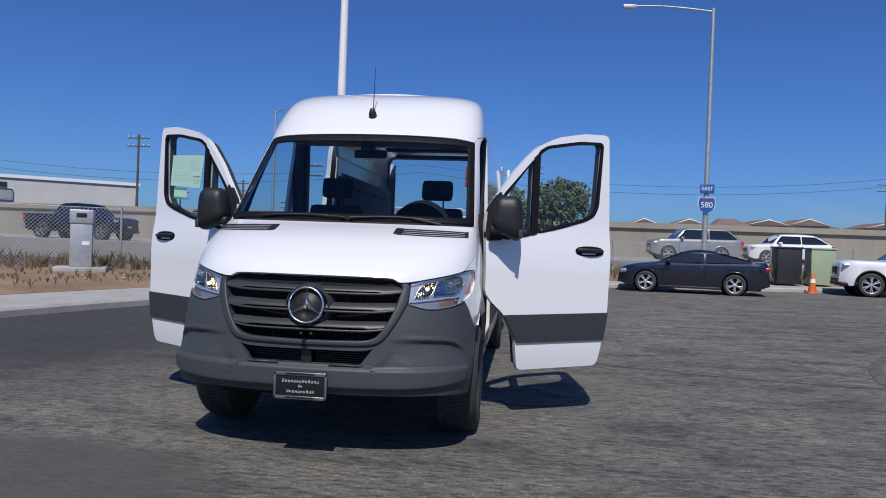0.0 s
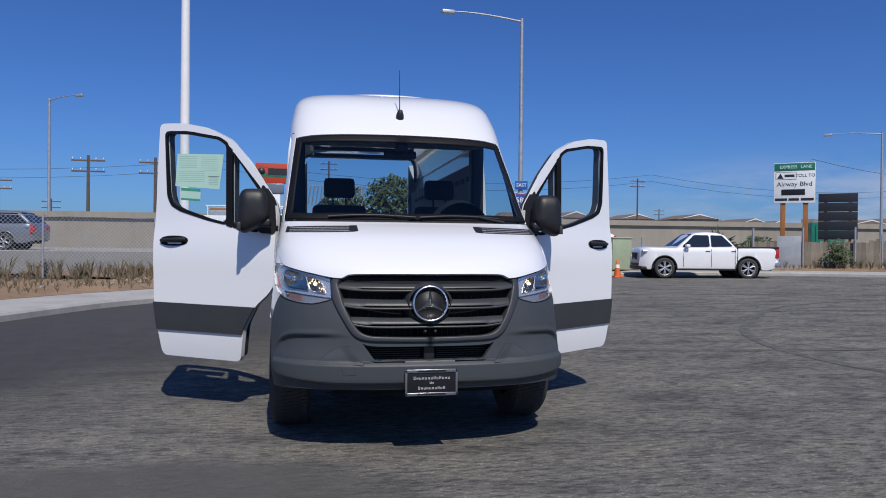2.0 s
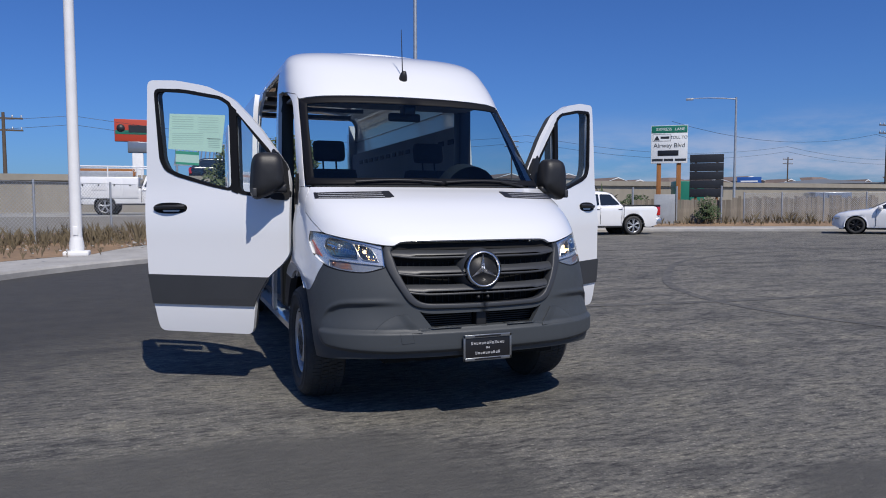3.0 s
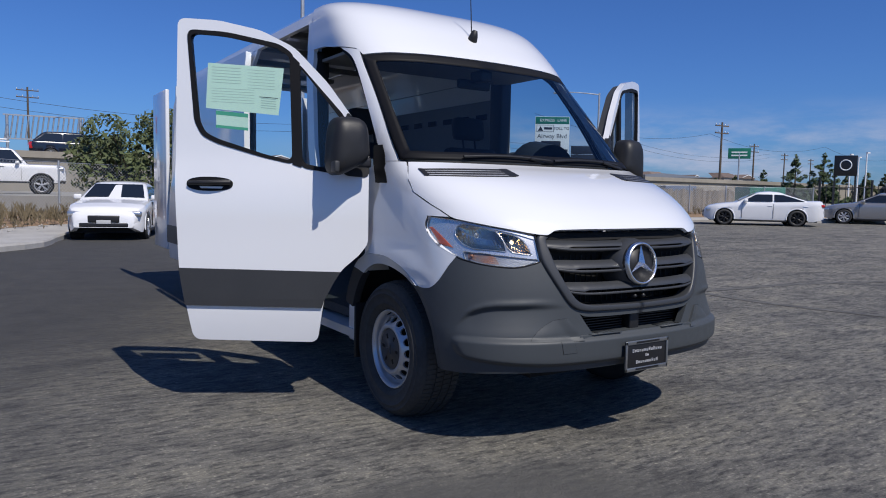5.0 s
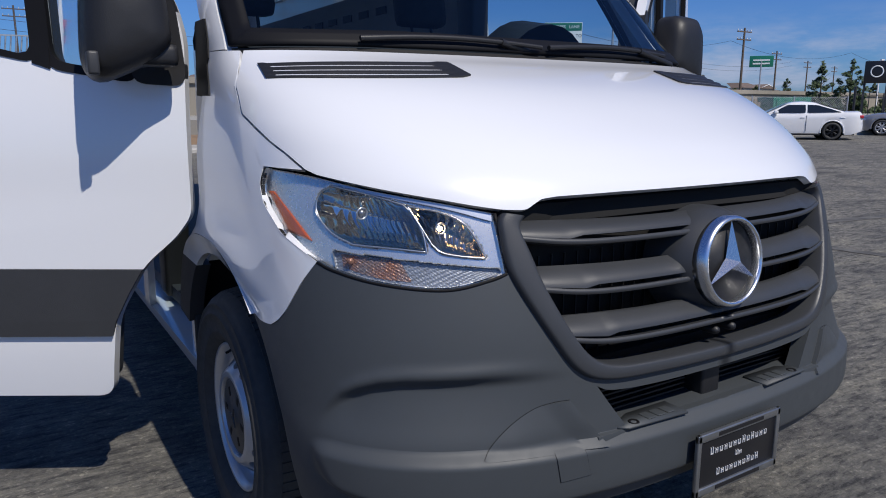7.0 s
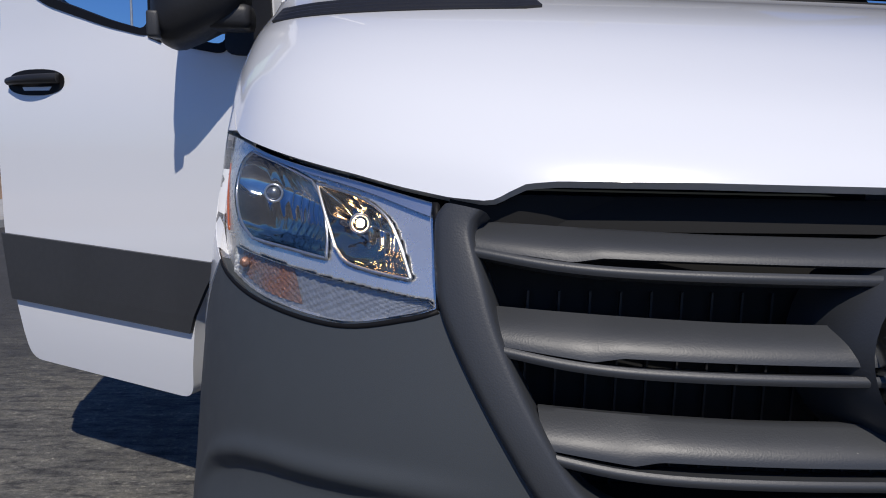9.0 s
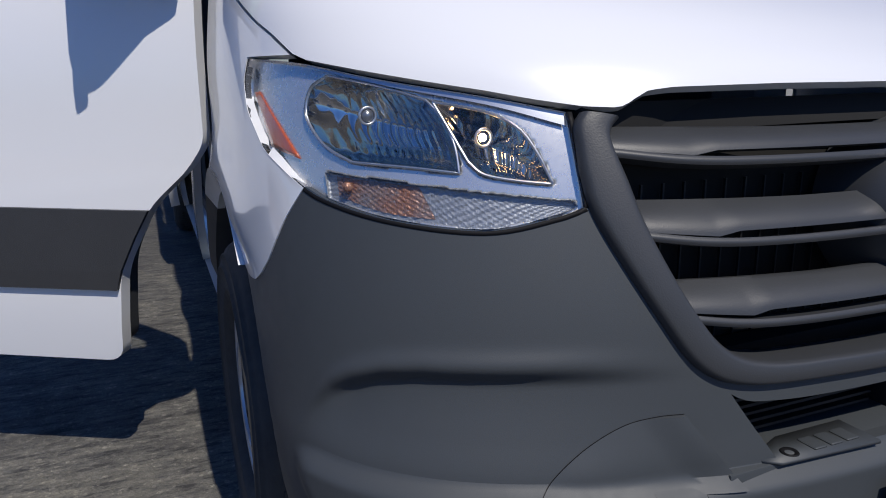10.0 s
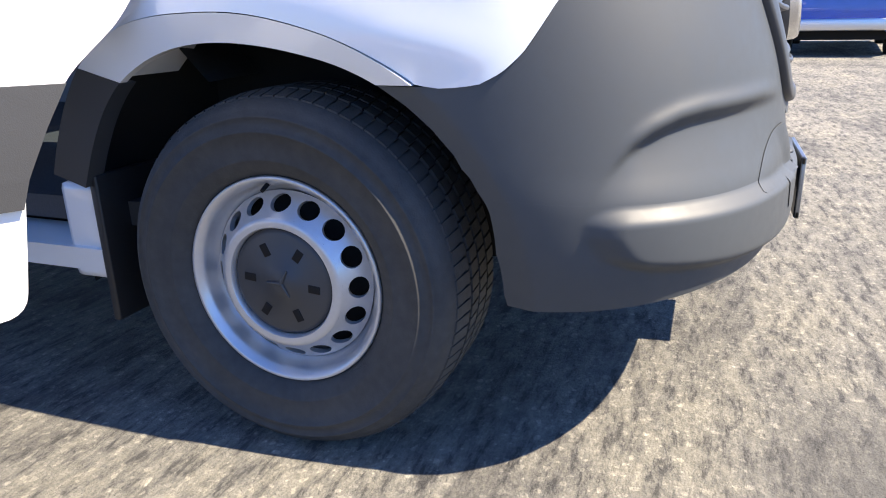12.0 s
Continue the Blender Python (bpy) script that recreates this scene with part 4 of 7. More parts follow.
            x *= 1 - 0.10 * (z / 0.175)
            z += 0.075 * step(0.02, -0.15, z) * step(0.10, -0.12, x)
            ring.append(bm.verts.new(inv @ (c + Vector((side * x, dy + 0.06 * x, z)))))
        rings.append(ring)
    for a, b in zip(rings, rings[1:]):
        for i in range(seg):
            bm.faces.new((a[i], a[(i + 1) % seg], b[(i + 1) % seg], b[i]))
    bm.faces.new(rings[0])
    bmesh.ops.recalc_face_normals(bm, faces=bm.faces[:])
    mir = part("door_mirror", bm, BLACK, root, "black plastic door mirror")
    gl = bmesh.new()
    gl.faces.new([gl.verts.new(inv @ (c + Vector((side * 0.105 * math.copysign(abs(math.cos(a)) ** 0.5, math.cos(a)), 0.047, 0.012 + 0.135 * math.copysign(abs(math.sin(a)) ** 0.5, math.sin(a)))))) for a in np.linspace(0, 2 * math.pi, 33)[:-1]])
    part("mirror_glass", gl, CHROME, mir, "mirror glass")
    bm = bmesh.new()
    box(bm, -0.135, 0.0, -0.045, 0.045, -0.120, -0.055, 0.02, inv @ Matrix.Translation(c) @ Matrix.Diagonal((side, 1, 1, 1)))
    part("mirror_arm", bm, BLACK, mir)
    bm = bmesh.new()
    box(bm, 0.085, 0.116, -0.07, -0.01, -0.15, -0.085, 0.008, inv @ Matrix.Translation(c) @ Matrix.Diagonal((side, 1, 1, 1)))
    part("mirror_indicator", bm, BAND, mir, "clear indicator lens")
    # handle: dark dish, black grip, a highlight painted on as a white strip
    bm = bmesh.new()
    ring_pts = []
    dish = [(0.97 + 0.135 * math.copysign(abs(math.cos(a)) ** 0.8, math.cos(a)), 1.345 + 0.042 * math.copysign(abs(math.sin(a)) ** 0.8, math.sin(a))) for a in np.linspace(0, 2 * math.pi, 33)[:-1]]
    handle = plate(dish, [], 0.003, -0.01, "door_handle", SEAL, root, "dark door handle dish with black grip and painted glint")
    bm = bmesh.new()
    pts = [at(0.97 + 0.12 * t, 1.352 - 0.004 * t, 0.012 + 0.022 * (1 - t * t)) for t in np.linspace(-1, 1, 11)]
    tube(bm, pts, 0.017, 0.013, 10)
    part("grip", bm, BLACK, handle, "black handle grip")
    plate([(0.90, 1.318), (1.02, 1.318), (1.03, 1.330), (0.89, 1.330)], [], 0.0045, 0.002, "handle_glint", WHITE, handle)
    if side < 0:
        plate([(0.992, 2.066), (0.545, 2.046), (0.575, 1.764), (1.004, 1.797)], [], -0.0165, -0.0172, "window_sheet", PAPER, root, "pale green price sheet on the window")
        sheet = bpy.data.objects[[o.name for o in root.children if o.name.startswith("window_sheet")][0]]
        for u0, u1, zc, hh in [(0.97, 0.80, 2.040 - 0.018 * k, 0.004) for k in range(6)] + [(0.76, 0.60, 2.030 - 0.018 * k, 0.003) for k in range(7)] + [(0.97, 0.72, 1.915 - 0.016 * k, 0.003) for k in range(6)] + [(0.68, 0.59, 1.862 - 0.014 * k, 0.005) for k in range(5)]:
            plate([(u0, zc + hh), (u1, zc + hh - 0.006), (u1, zc - 0.006), (u0, zc)], [], -0.0161, -0.0164, "print_line", INK, sheet)
        plate([(0.69, 1.874), (0.58, 1.868), (0.58, 1.864), (0.69, 1.870)], [], -0.0161, -0.0164, "print_line", DARKMETAL, sheet)
        sheet2 = plate([(0.945, 1.785), (0.755, 1.768), (0.755, 1.672), (0.943, 1.700)], [], -0.0165, -0.0172, "window_label", PAPER, root, "small green and white window label")
        for a, b, c_, d, mt in ((0.945, 0.756, 1.781, 1.758, GREENINK), (0.945, 0.756, 1.697, 1.680, GREENINK)):
            plate([(a, c_ + 0.002), (b, c_ - 0.012), (b, d - 0.012), (a, d + 0.002)], [], -0.0160, -0.0164, "print_bar", mt, sheet2)
    return root


for _s in (-1, 1):
    build_cab_door(_s)


def build_wheel(side, y):
    """Steel wheel with round holes, dark centre cap and a broad tyre."""
    m = Matrix.Translation((side * 0.988, y, 0.394)) @ pose(0, 0, 0, 0, 90 * side, 0)
    w = new("wheel")
    w.parent, w.matrix_basis = van, m @ Matrix.Diagonal((1.035, 1.035, 1, 1))
    w["label"] = "silver steel wheel with black tyre"
    I = Matrix.Identity(4)
    prof = [(0.222, -0.012), (0.236, 0.010), (0.240, 0.0125), (0.243, 0.0155), (0.258, 0.024), (0.262, 0.0265), (0.265, 0.025), (0.290, 0.031), (0.312, 0.033), (0.314, 0.036), (0.318, 0.0355), (0.320, 0.031), (0.340, 0.026), (0.342, 0.0285), (0.346, 0.0275), (0.348, 0.021), (0.358, 0.016), (0.366, 0.008), (0.373, -0.004), (0.378, -0.020), (0.381, -0.040), (0.383, -0.08), (0.383, -0.17), (0.378, -0.225), (0.34, -0.25), (0.222, -0.24)]
    tyre = part("tyre", lathe(bmesh.new(), prof, I, 96), RUBBER, w, "black tyre with block tread")
    # tread: three rows of blocks parted by grooves, too fine to pick apart
    bm = bmesh.new()
    for k in range(84):
        mm = pose(0, 0, 0, 0, 0, 360 * k / 84)
        for z0, z1, turn, w0 in ((-0.066, -0.014, 0.0, 0.0118), (-0.118, -0.076, 1.6, 0.0122), (-0.172, -0.128, -1.2, 0.0122), (-0.224, -0.182, 0.8, 0.0118)):
            hi, lo = (0.3895, 0.3835) if z0 < -0.07 else (0.3885, 0.3795)
            ring = [(lo - 0.012, -w0), (lo - 0.012, w0), (hi, w0), (hi, -w0)] if z1 > -0.05 else [(hi - 0.02, -w0), (hi - 0.02, w0), (hi, w0), (hi, -w0)]
            mt = mm @ pose(0, 0, 0, 0, 0, turn)
            outer = [bm.verts.new(mt @ Vector((lo if (z1 > -0.05 and r > 0.38) else r, y_, z1))) for r, y_ in ring]
            inner = [bm.verts.new(mt @ Vector((r, y_ + 0.004, z0))) for r, y_ in ring]
            bm.faces.new(outer)
            for i in range(4):
                bm.faces.new((outer[i - 1], outer[i], inner[i], inner[i - 1]))
    bmesh.ops.recalc_face_normals(bm, faces=bm.faces[:])
    for k in range(16):
        if k % 8 < 6:
            a = 150 * (k // 8) + 40 + 7.5 * (k % 8)
            part("sidewall_mark", boxed(0.272, 0.296, -0.010, 0.010, 0.018, 0.0272, 0.002, pose(0, 0, 0, 0, 0, a)), RUBBER, tyre)
    tagged(part("tread", bm, RUBBER, tyre, smooth=False), kind="stuff")
    part("rim", lathe(bmesh.new(), [(0.180, -0.22), (0.184, -0.056), (0.190, -0.048), (0.195, -0.044), (0.199, -0.034), (0.203, -0.022), (0.2045, -0.012), (0.212, -0.006), (0.216, 0.001), (0.2225, 0.003), (0.2250, -0.003), (0.221, -0.014)], I, 96), STEEL, w, "silver steel rim")
    # dished disc: flat inner ring, then a sloping wall pierced by round holes
    bm = bmesh.new()
    holes, n = 16, 16
    r0, z0, r1, z1 = 0.142, 0.004, 0.187, -0.046
    slope = math.hypot(r1 - r0, z1 - z0)
    def wall(s_, a_):
        t = s_ / slope
        r_ = r0 + (r1 - r0) * t
        return Vector((r_ * math.cos(a_), r_ * math.sin(a_), z0 + (z1 - z0) * t))
    for k in range(holes):
        a0, da = 2 * math.pi * k / holes, 2 * math.pi / holes
        hv, ov, dv = [], [], []
        for t in np.linspace(0, 2 * math.pi, n + 1)[:-1]:
            c, s_ = math.cos(t), math.sin(t)
            q = max(abs(c), abs(s_))
            p = wall(slope * 0.52 + 0.0232 * c, a0 + 0.0232 * s_ / 0.166)
            hv.append(bm.verts.new(p))
            dv.append(bm.verts.new(p + Vector((-0.2 * math.cos(a0) * 0.02, -0.2 * math.sin(a0) * 0.02, -0.012))))
            ov.append(bm.verts.new(wall(slope * (0.5 + 0.5 * c / q), a0 + s_ / q * da / 2)))
        for i in range(n):
            j = (i + 1) % n
            bm.faces.new((ov[i], ov[j], hv[j], hv[i]))
            bm.faces.new((hv[i], hv[j], dv[j], dv[i]))
    bmesh.ops.remove_doubles(bm, verts=bm.verts[:], dist=2e-4)
    lathe(bm, [(0.142, 0.004), (0.138, 0.009), (0.131, 0.010), (0.121, 0.009), (0.118, 0.004), (0.117, -0.02)], I, 64)
    bmesh.ops.recalc_face_normals(bm, faces=bm.faces[:])
    harden(part("disc", bm, STEEL, w, "silver dished wheel disc with round holes"), 50)
    # plain near-black disc, the shade behind the holes put into its colour
    part("brake", lathe(bmesh.new(), [(0.0, -0.09), (0.19, -0.09), (0.195, -0.2)], I, 32), VOID, w)
    cap = part("centre_cap", lathe(bmesh.new(), [(0.0, 0.006), (0.036, 0.006), (0.038, 0.003), (0.104, 0.003), (0.112, 0.000), (0.1165, -0.006)], I, 48), GREYD, w, "dark grey centre cap")
    for k in range(6):
        a = 60 * k + 25
        part("cap_slot", boxed(0.062, 0.090, -0.009, 0.009, -0.01, 0.0042, 0.002, pose(0, 0, 0, 0, 0, a)), SEAL, cap)
    bm = bmesh.new()
    for k in range(3):
        a = radians(120 * k + 90)
        tube(bm, [(0, 0, 0.007), (0.034 * math.cos(a), 0.034 * math.sin(a), 0.007)], 0.005, 0.002, 6)
    part("cap_spokes", bm, GREYD, cap)
    part("valve", tubed([(0.207, 0.02, -0.02), (0.196, 0.018, 0.012)], 0.005, 0.004, 8), SEAL, w)
    return w


for _s in (-1, 1):
    build_wheel(_s, AXLE)
    build_wheel(_s, 5.30)


def build_headlamp(s):
    a_top = [("x", 0.900, 1.164), ("x", 0.842, 1.148), ("x", 0.790, 1.128)]
    a_bot = [("x", 0.888, 1.038), ("x", 0.822, 1.034), ("x", 0.764, 1.028)]
    a_out = [a_top[0], ("x", 0.922, 1.144), ("x", 0.932, 1.102), ("x", 0.917, 1.060), a_bot[0]]
    a_in = [a_top[-1], ("x", 0.775, 1.104), ("x", 0.765, 1.066), a_bot[-1]]
    b_top = [("x", 0.783, 1.126), ("x", 0.722, 1.112), ("x", 0.686, 1.091), ("x", 0.667, 1.060), ("x", 0.652, 1.018)]
    b_bot = [("x", 0.752, 1.044), ("x", 0.735, 1.027), ("x", 0.698, 1.019), ("x", 0.652, 1.014)]
    b_out = [b_top[0], ("x", 0.767, 1.083), b_bot[0]]
    b_in = [b_top[-1], ("x", 0.651, 1.016), b_bot[-1]]
    i_top, i_bot = [("x", 0.628, 0.990), ("x", 0.731, 1.000), ("x", 0.835, 1.012), ("x", 0.920, 1.020)], [("x", 0.622, 0.984), ("x", 0.655, 0.972), ("x", 0.741, 0.953), ("x", 0.855, 0.963), ("x", 0.920, 0.983)]
    ring = lambda top, bot, out, inn: np.concatenate((smooth_line([q[1:] for q in out], 14)[:-1], smooth_line([q[1:] for q in bot], 24)[:-1], smooth_line([q[1:] for q in inn], 12)[::-1][:-1], smooth_line([q[1:] for q in top], 24)[::-1][:-1]))
    rings = {"outer_bowl": ring(a_top, a_bot, a_out, a_in), "inner_bowl": ring(b_top, b_bot, b_out, b_in)}
    wells = [[tuple(q) for q in r] for r in rings.values()] + [[(q[1], q[2]) for q in i_bot + i_top[::-1]]]

    def inside(poly, x, z):
        hit = False
        for (x0, z0), (x1, z1) in zip(poly, poly[1:] + poly[:1]):
            if (z0 > z) != (z1 > z) and x < x0 + (x1 - x0) * (z - z0) / (z1 - z0):
                hit = not hit
        return hit

    sunk = lambda p, u, t: -0.115 if any(inside(w, abs(p.x), p.z) for w in wells[:2]) else (-0.03 if inside(wells[2], abs(p.x), p.z) else 0.0)
    lamp = part("headlamp", patch(HL_TOP, HL_BOT, nu=120, nv=60, side=s, off=-0.013, rim=-0.012, end=HL_END, shape=sunk), HOUSING, van, "clear headlamp with silver housing")
    lens = part("lens", patch(HL_TOP, HL_BOT, nu=40, nv=16, side=s, off=0.001, rim=0.0, end=HL_END), CLEAR, lamp, "clear lens")
    lens.visible_shadow = False
    bm = patch(HL_BOT, [("x", 0.612, 0.977), ("x", 0.650, 0.963), ("x", 0.741, 0.944), ("x", 0.855, 0.954), ("x", 0.924, 0.975), ("y", 0.416, 0.991)], nu=30, nv=2, side=s, off=0.001, rim=0.01)
    patch([("x", 0.615, 1.108), ("x", 0.611, 1.04), ("x", 0.609, 0.980)], [("x", 0.622, 1.108), ("x", 0.619, 1.04), ("x", 0.616, 0.982)], nu=10, nv=2, side=s, off=0.001, rim=0.01, bm=bm)
    patch([(a, b + 0.006, c) for a, b, c in HL_END], HL_END, nu=16, nv=2, side=s, off=0.001, rim=0.01, bm=bm)
    part("lens_seal", bm, SEAL, lamp)
    part("brow", patch([("x", 0.624, 1.108), ("x", 0.72, 1.130), ("x", 0.843, 1.156), ("x", 0.92, 1.179)], [("x", 0.626, 1.092), ("x", 0.72, 1.121), ("x", 0.843, 1.150), ("x", 0.92, 1.177)], nu=24, nv=3, side=s, off=-0.006, rim=0.0), CHROME2, lamp)
    # bezel: bright band that frames the two bowls
    def fluted(depth, k):
        """A deep bowl with a flat shelf below and upright flutes on its back wall."""
        def form(p, u, t):
            wall = (min(1.0, 4.2 * u * (1 - u)) ** 0.55) * min(1.0, 3.0 * t) ** 0.6 * min(1.0, 2.6 * (1 - t)) ** 0.5
            return -depth * wall + 0.0030 * abs(math.sin(u * k)) * step(0.08, 0.2, t) * step(0.82, 0.66, t)
        return form
    for name, top, bot, out, inn, k in (("outer_bowl", a_top, a_bot, a_out, a_in, 44), ("inner_bowl", b_top, b_bot, b_out, b_in, 36)):
        bowl = part(name, patch(top, bot, nu=90, nv=30, side=s, off=-0.010, rim=-0.004, start=out, end=inn, shape=fluted(0.092, k)), BOWL, lamp, "fluted silver reflector")
        xc, zc = (0.850, 1.102) if name == "outer_bowl" else (0.715, 1.072)
        p = on_body(hz(("x", xc, zc))[0], zc) + Vector((0, 0.040, 0))
        p.x *= s
        bm = bmesh.new()
        bmesh.ops.create_uvsphere(bm, u_segments=14, v_segments=10, radius=0.0105 if name == "outer_bowl" else 0.006, matrix=Matrix.Translation(p))
        part("bulb", bm, FRAMEGREY if name == "outer_bowl" else BULB, bowl, "" if name == "outer_bowl" else "lit warm bulb")
        bm = bmesh.new()
        tube(bm, [p + Vector((0.0125 * math.cos(a), -0.004, 0.0125 * math.sin(a))) for a in np.linspace(0, 2 * math.pi, 25)], 0.0022, seg=6, cap=False)
        part("bulb_ring", bm, CHROME2, bowl)
        bm = bmesh.new()
        loop = [hz(("x", x, z)) for x, z in rings[name]]
        pts = [on_body(h, z) - body_normal(h, z) * 0.010 for h, z in loop + loop[:1]]
        tube(bm, [(s * q.x, q.y, q.z) for q in pts], 0.0022, seg=6, cap=False)
        part("bowl_edge", bm, CHROME2, bowl)
    # amber marker at the outer end, ribbed indicator along the bottom
    part("side_marker", patch([("y", 0.624, 1.136), ("y", 0.600, 1.138)], [("y", 0.532, 1.050), ("y", 0.440, 1.036)], nu=6, nv=12, side=s, off=-0.0105, rim=0.002, curve=straight_line), AMBER, lamp, "amber side marker")
    part("indicator", patch(i_top, i_bot, nu=120, nv=30, side=s, off=-0.010, rim=0.0, shape=lambda p, u, t: 0.0022 * math.sin(u * 190) * math.sin(t * 40 + u * 20)), CLEAR, lamp, "ribbed clear indicator")
    part("indicator_reflector", patch(i_top, i_bot, nu=150, nv=24, side=s, off=-0.016, rim=-0.008, shape=lambda p, u, t: 0.0012 * math.sin(u * 170) * math.sin(t * 34 + u * 60)), FINERIB, lamp)
    p = on_body(hz(("x", 0.890, 1.000))[0], 1.000)
    bm = bmesh.new()
    bmesh.ops.create_uvsphere(bm, u_segments=14, v_segments=10, radius=0.008, matrix=Matrix.Translation((s * p.x, p.y + 0.012, p.z)))
    part("indicator_bulb", bm, AMBERDIM, lamp, "amber bulb")
    # the bulb's amber reflection behind the lens, painted onto a patch
    part("bulb_tint_patch", patch([("x", 0.815, 1.008), ("x", 0.86, 1.012), ("x", 0.910, 1.016)], [("x", 0.800, 0.964), ("x", 0.86, 0.970), ("x", 0.910, 0.987)], nu=70, nv=24, side=s, off=-0.0145, rim=0.0, shape=lambda p, u, t: 0.0012 * math.sin(u * 60) * math.sin(t * 30)), AMBERDIM, lamp, "patch tinted with the amber bulb's reflection")


for _s in (-1, 1):
    build_headlamp(_s)

# dealer plate on the bumper
plate_thing = part("dealer_plate", boxed(-0.163, 0.163, -0.054, -0.046, 0.392, 0.552, 0.004), PLATEBLACK, van, "black dealer plate with white bars in a metal frame")
_bm = bmesh.new()
for a, b, c, d in ((-0.166, -0.152, 0.390, 0.555), (0.152, 0.166, 0.390, 0.555), (-0.166, 0.166, 0.390, 0.410), (-0.166, 0.166, 0.534, 0.555)):
    box(_bm, a, b, -0.060, -0.048, c, d, 0.003)
part("frame", _bm, FRAMEGREY, plate_thing, "grey metal plate frame")
for n_, z_, h_, w_ in ((13, 0.492, 0.019, 0.018), (2, 0.464, 0.014, 0.013), (10, 0.430, 0.018, 0.0175)):
    for k in range(n_):
        x = (k - (n_ - 1) / 2) * w_
        tall_ = 1.0 if k in (0, 7, 9) else 0.72
        for dx in (-0.0042, 0.0038):
            part("bar", boxed(x + dx, x + dx + 0.0030, -0.0565, -0.0535, z_, z_ + h_ * tall_, 0.0006), PLATEWHITE, plate_thing, smooth=False)
        part("bar", boxed(x - 0.0042, x + 0.0068, -0.0562, -0.0535, z_ + h_ * (0.36 if k % 2 else 0.0), z_ + h_ * (0.50 if k % 2 else 0.14), 0.0006), PLATEWHITE, plate_thing, smooth=False)
for z_ in (0.540, 0.396):
    part("frame_bar", boxed(-0.09, 0.09, -0.0615, -0.0595, z_, z_ + 0.010, 0.0008), PLATEBLACK, plate_thing, smooth=False)


# ---- ground and surroundings ----
def ground_material():
    m = bpy.data.materials.new("asphalt")
    m.use_nodes = True
    n, l = m.node_tree.nodes, m.node_tree.links
    b = n["Principled BSDF"]
    b.inputs["Roughness"].default_value = 0.85
    co = n.new("ShaderNodeTexCoord")

    def tex(scale, detail=6, rough=0.6, stretch=None):
        t = n.new("ShaderNodeTexNoise")
        t.inputs["Scale"].default_value, t.inputs["Detail"].default_value, t.inputs["Roughness"].default_value = scale, detail, rough
        v = co.outputs["Object"]
        if stretch:
            mp = n.new("ShaderNodeMapping")
            mp.inputs["Scale"].default_value = stretch
            l.new(v, mp.inputs[0])
            v = mp.outputs[0]
        l.new(v, t.inputs["Vector"])
        return t.outputs[0]

    def ramp(src, stops):
        r = n.new("ShaderNodeValToRGB")
        while len(r.color_ramp.elements) < len(stops):
            r.color_ramp.elements.new(0.5)
        for e, (p, c) in zip(r.color_ramp.elements, stops):
            e.position, e.color = p, (*c, 1)
        l.new(src, r.inputs[0])
        return r.outputs[0]

    def mixc(a, b_, f, mode="MULTIPLY"):
        x = n.new("ShaderNodeMix")
        x.data_type, x.blend_type = "RGBA", mode
        l.new(a, x.inputs[6])
        l.new(b_, x.inputs[7])
        if isinstance(f, float):
            x.inputs[0].default_value = f
        else:
            l.new(f, x.inputs[0])
        return x.outputs[2]

    base = ramp(tex(0.35, 8, 0.65), [(0.30, (0.128, 0.125, 0.114)), (0.55, (0.168, 0.163, 0.146)), (0.75, (0.206, 0.198, 0.176))])
    worn = ramp(tex(15.0, 10, 0.76, (0.5, 1.7, 1)), [(0.41, (0.34, 0.34, 0.36)), (0.455, (0.76, 0.76, 0.77)), (0.52, (1.06, 1.05, 1.03)), (0.61, (1.42, 1.40, 1.34))])
    worn2 = ramp(tex(1.7, 9, 0.70, (0.6, 1.5, 1)), [(0.38, (0.56, 0.56, 0.58)), (0.49, (0.98, 0.98, 0.98)), (0.64, (1.24, 1.22, 1.14))])
    grain = ramp(tex(120, 5, 0.8), [(0.34, (0.50, 0.50, 0.51)), (0.48, (0.96, 0.96, 0.96)), (0.58, (1.10, 1.09, 1.06)), (0.68, (1.75, 1.72, 1.62))])
    vo = n.new("ShaderNodeTexVoronoi")
    vo.inputs["Scale"].default_value = 48
    l.new(co.outputs["Object"], vo.inputs["Vector"])
    stones = ramp(vo.outputs["Distance"], [(0.05, (2.0, 1.95, 1.85)), (0.20, (1, 1, 1)), (0.7, (0.75, 0.75, 0.75))])
    c = mixc(base, worn, 1.0)
    c = mixc(c, worn2, 1.0)
    c = mixc(c, grain, 0.6)
    c = mixc(c, stones, 0.6)
    # scattered pale aggregate and dark pits
    vs = n.new("ShaderNodeTexVoronoi")
    vs.inputs["Scale"].default_value = 75
    l.new(co.outputs["Object"], vs.inputs["Vector"])
    sv = n.new("ShaderNodeSeparateColor")
    l.new(vs.outputs["Color"], sv.inputs[0])
    flecks = ramp(sv.outputs[0], [(0.0, (0.62, 0.62, 0.63)), (0.10, (0.97, 0.97, 0.97)), (0.90, (1.0, 1.0, 1.0)), (0.985, (2.0, 1.97, 1.88))])
    c = mixc(c, flecks, 0.6)

    # newer, darker sealing towards the left-hand kerb, and two smooth grey-brown patches
    sep = n.new("ShaderNodeSeparateXYZ")
    l.new(co.outputs["Object"], sep.inputs[0])

    def calc(op, a_, b_):
        q = n.new("ShaderNodeMath")
        q.operation = op
        for i, v in enumerate((a_, b_)):
            if isinstance(v, (int, float)):
                q.inputs[i].default_value = v
            else:
                l.new(v, q.inputs[i])
        return q.outputs[0]

    def soft(v, a_, b_):
        q = n.new("ShaderNodeMapRange")
        q.interpolation_type = "SMOOTHSTEP"
        q.inputs[1].default_value, q.inputs[2].default_value = a_, b_
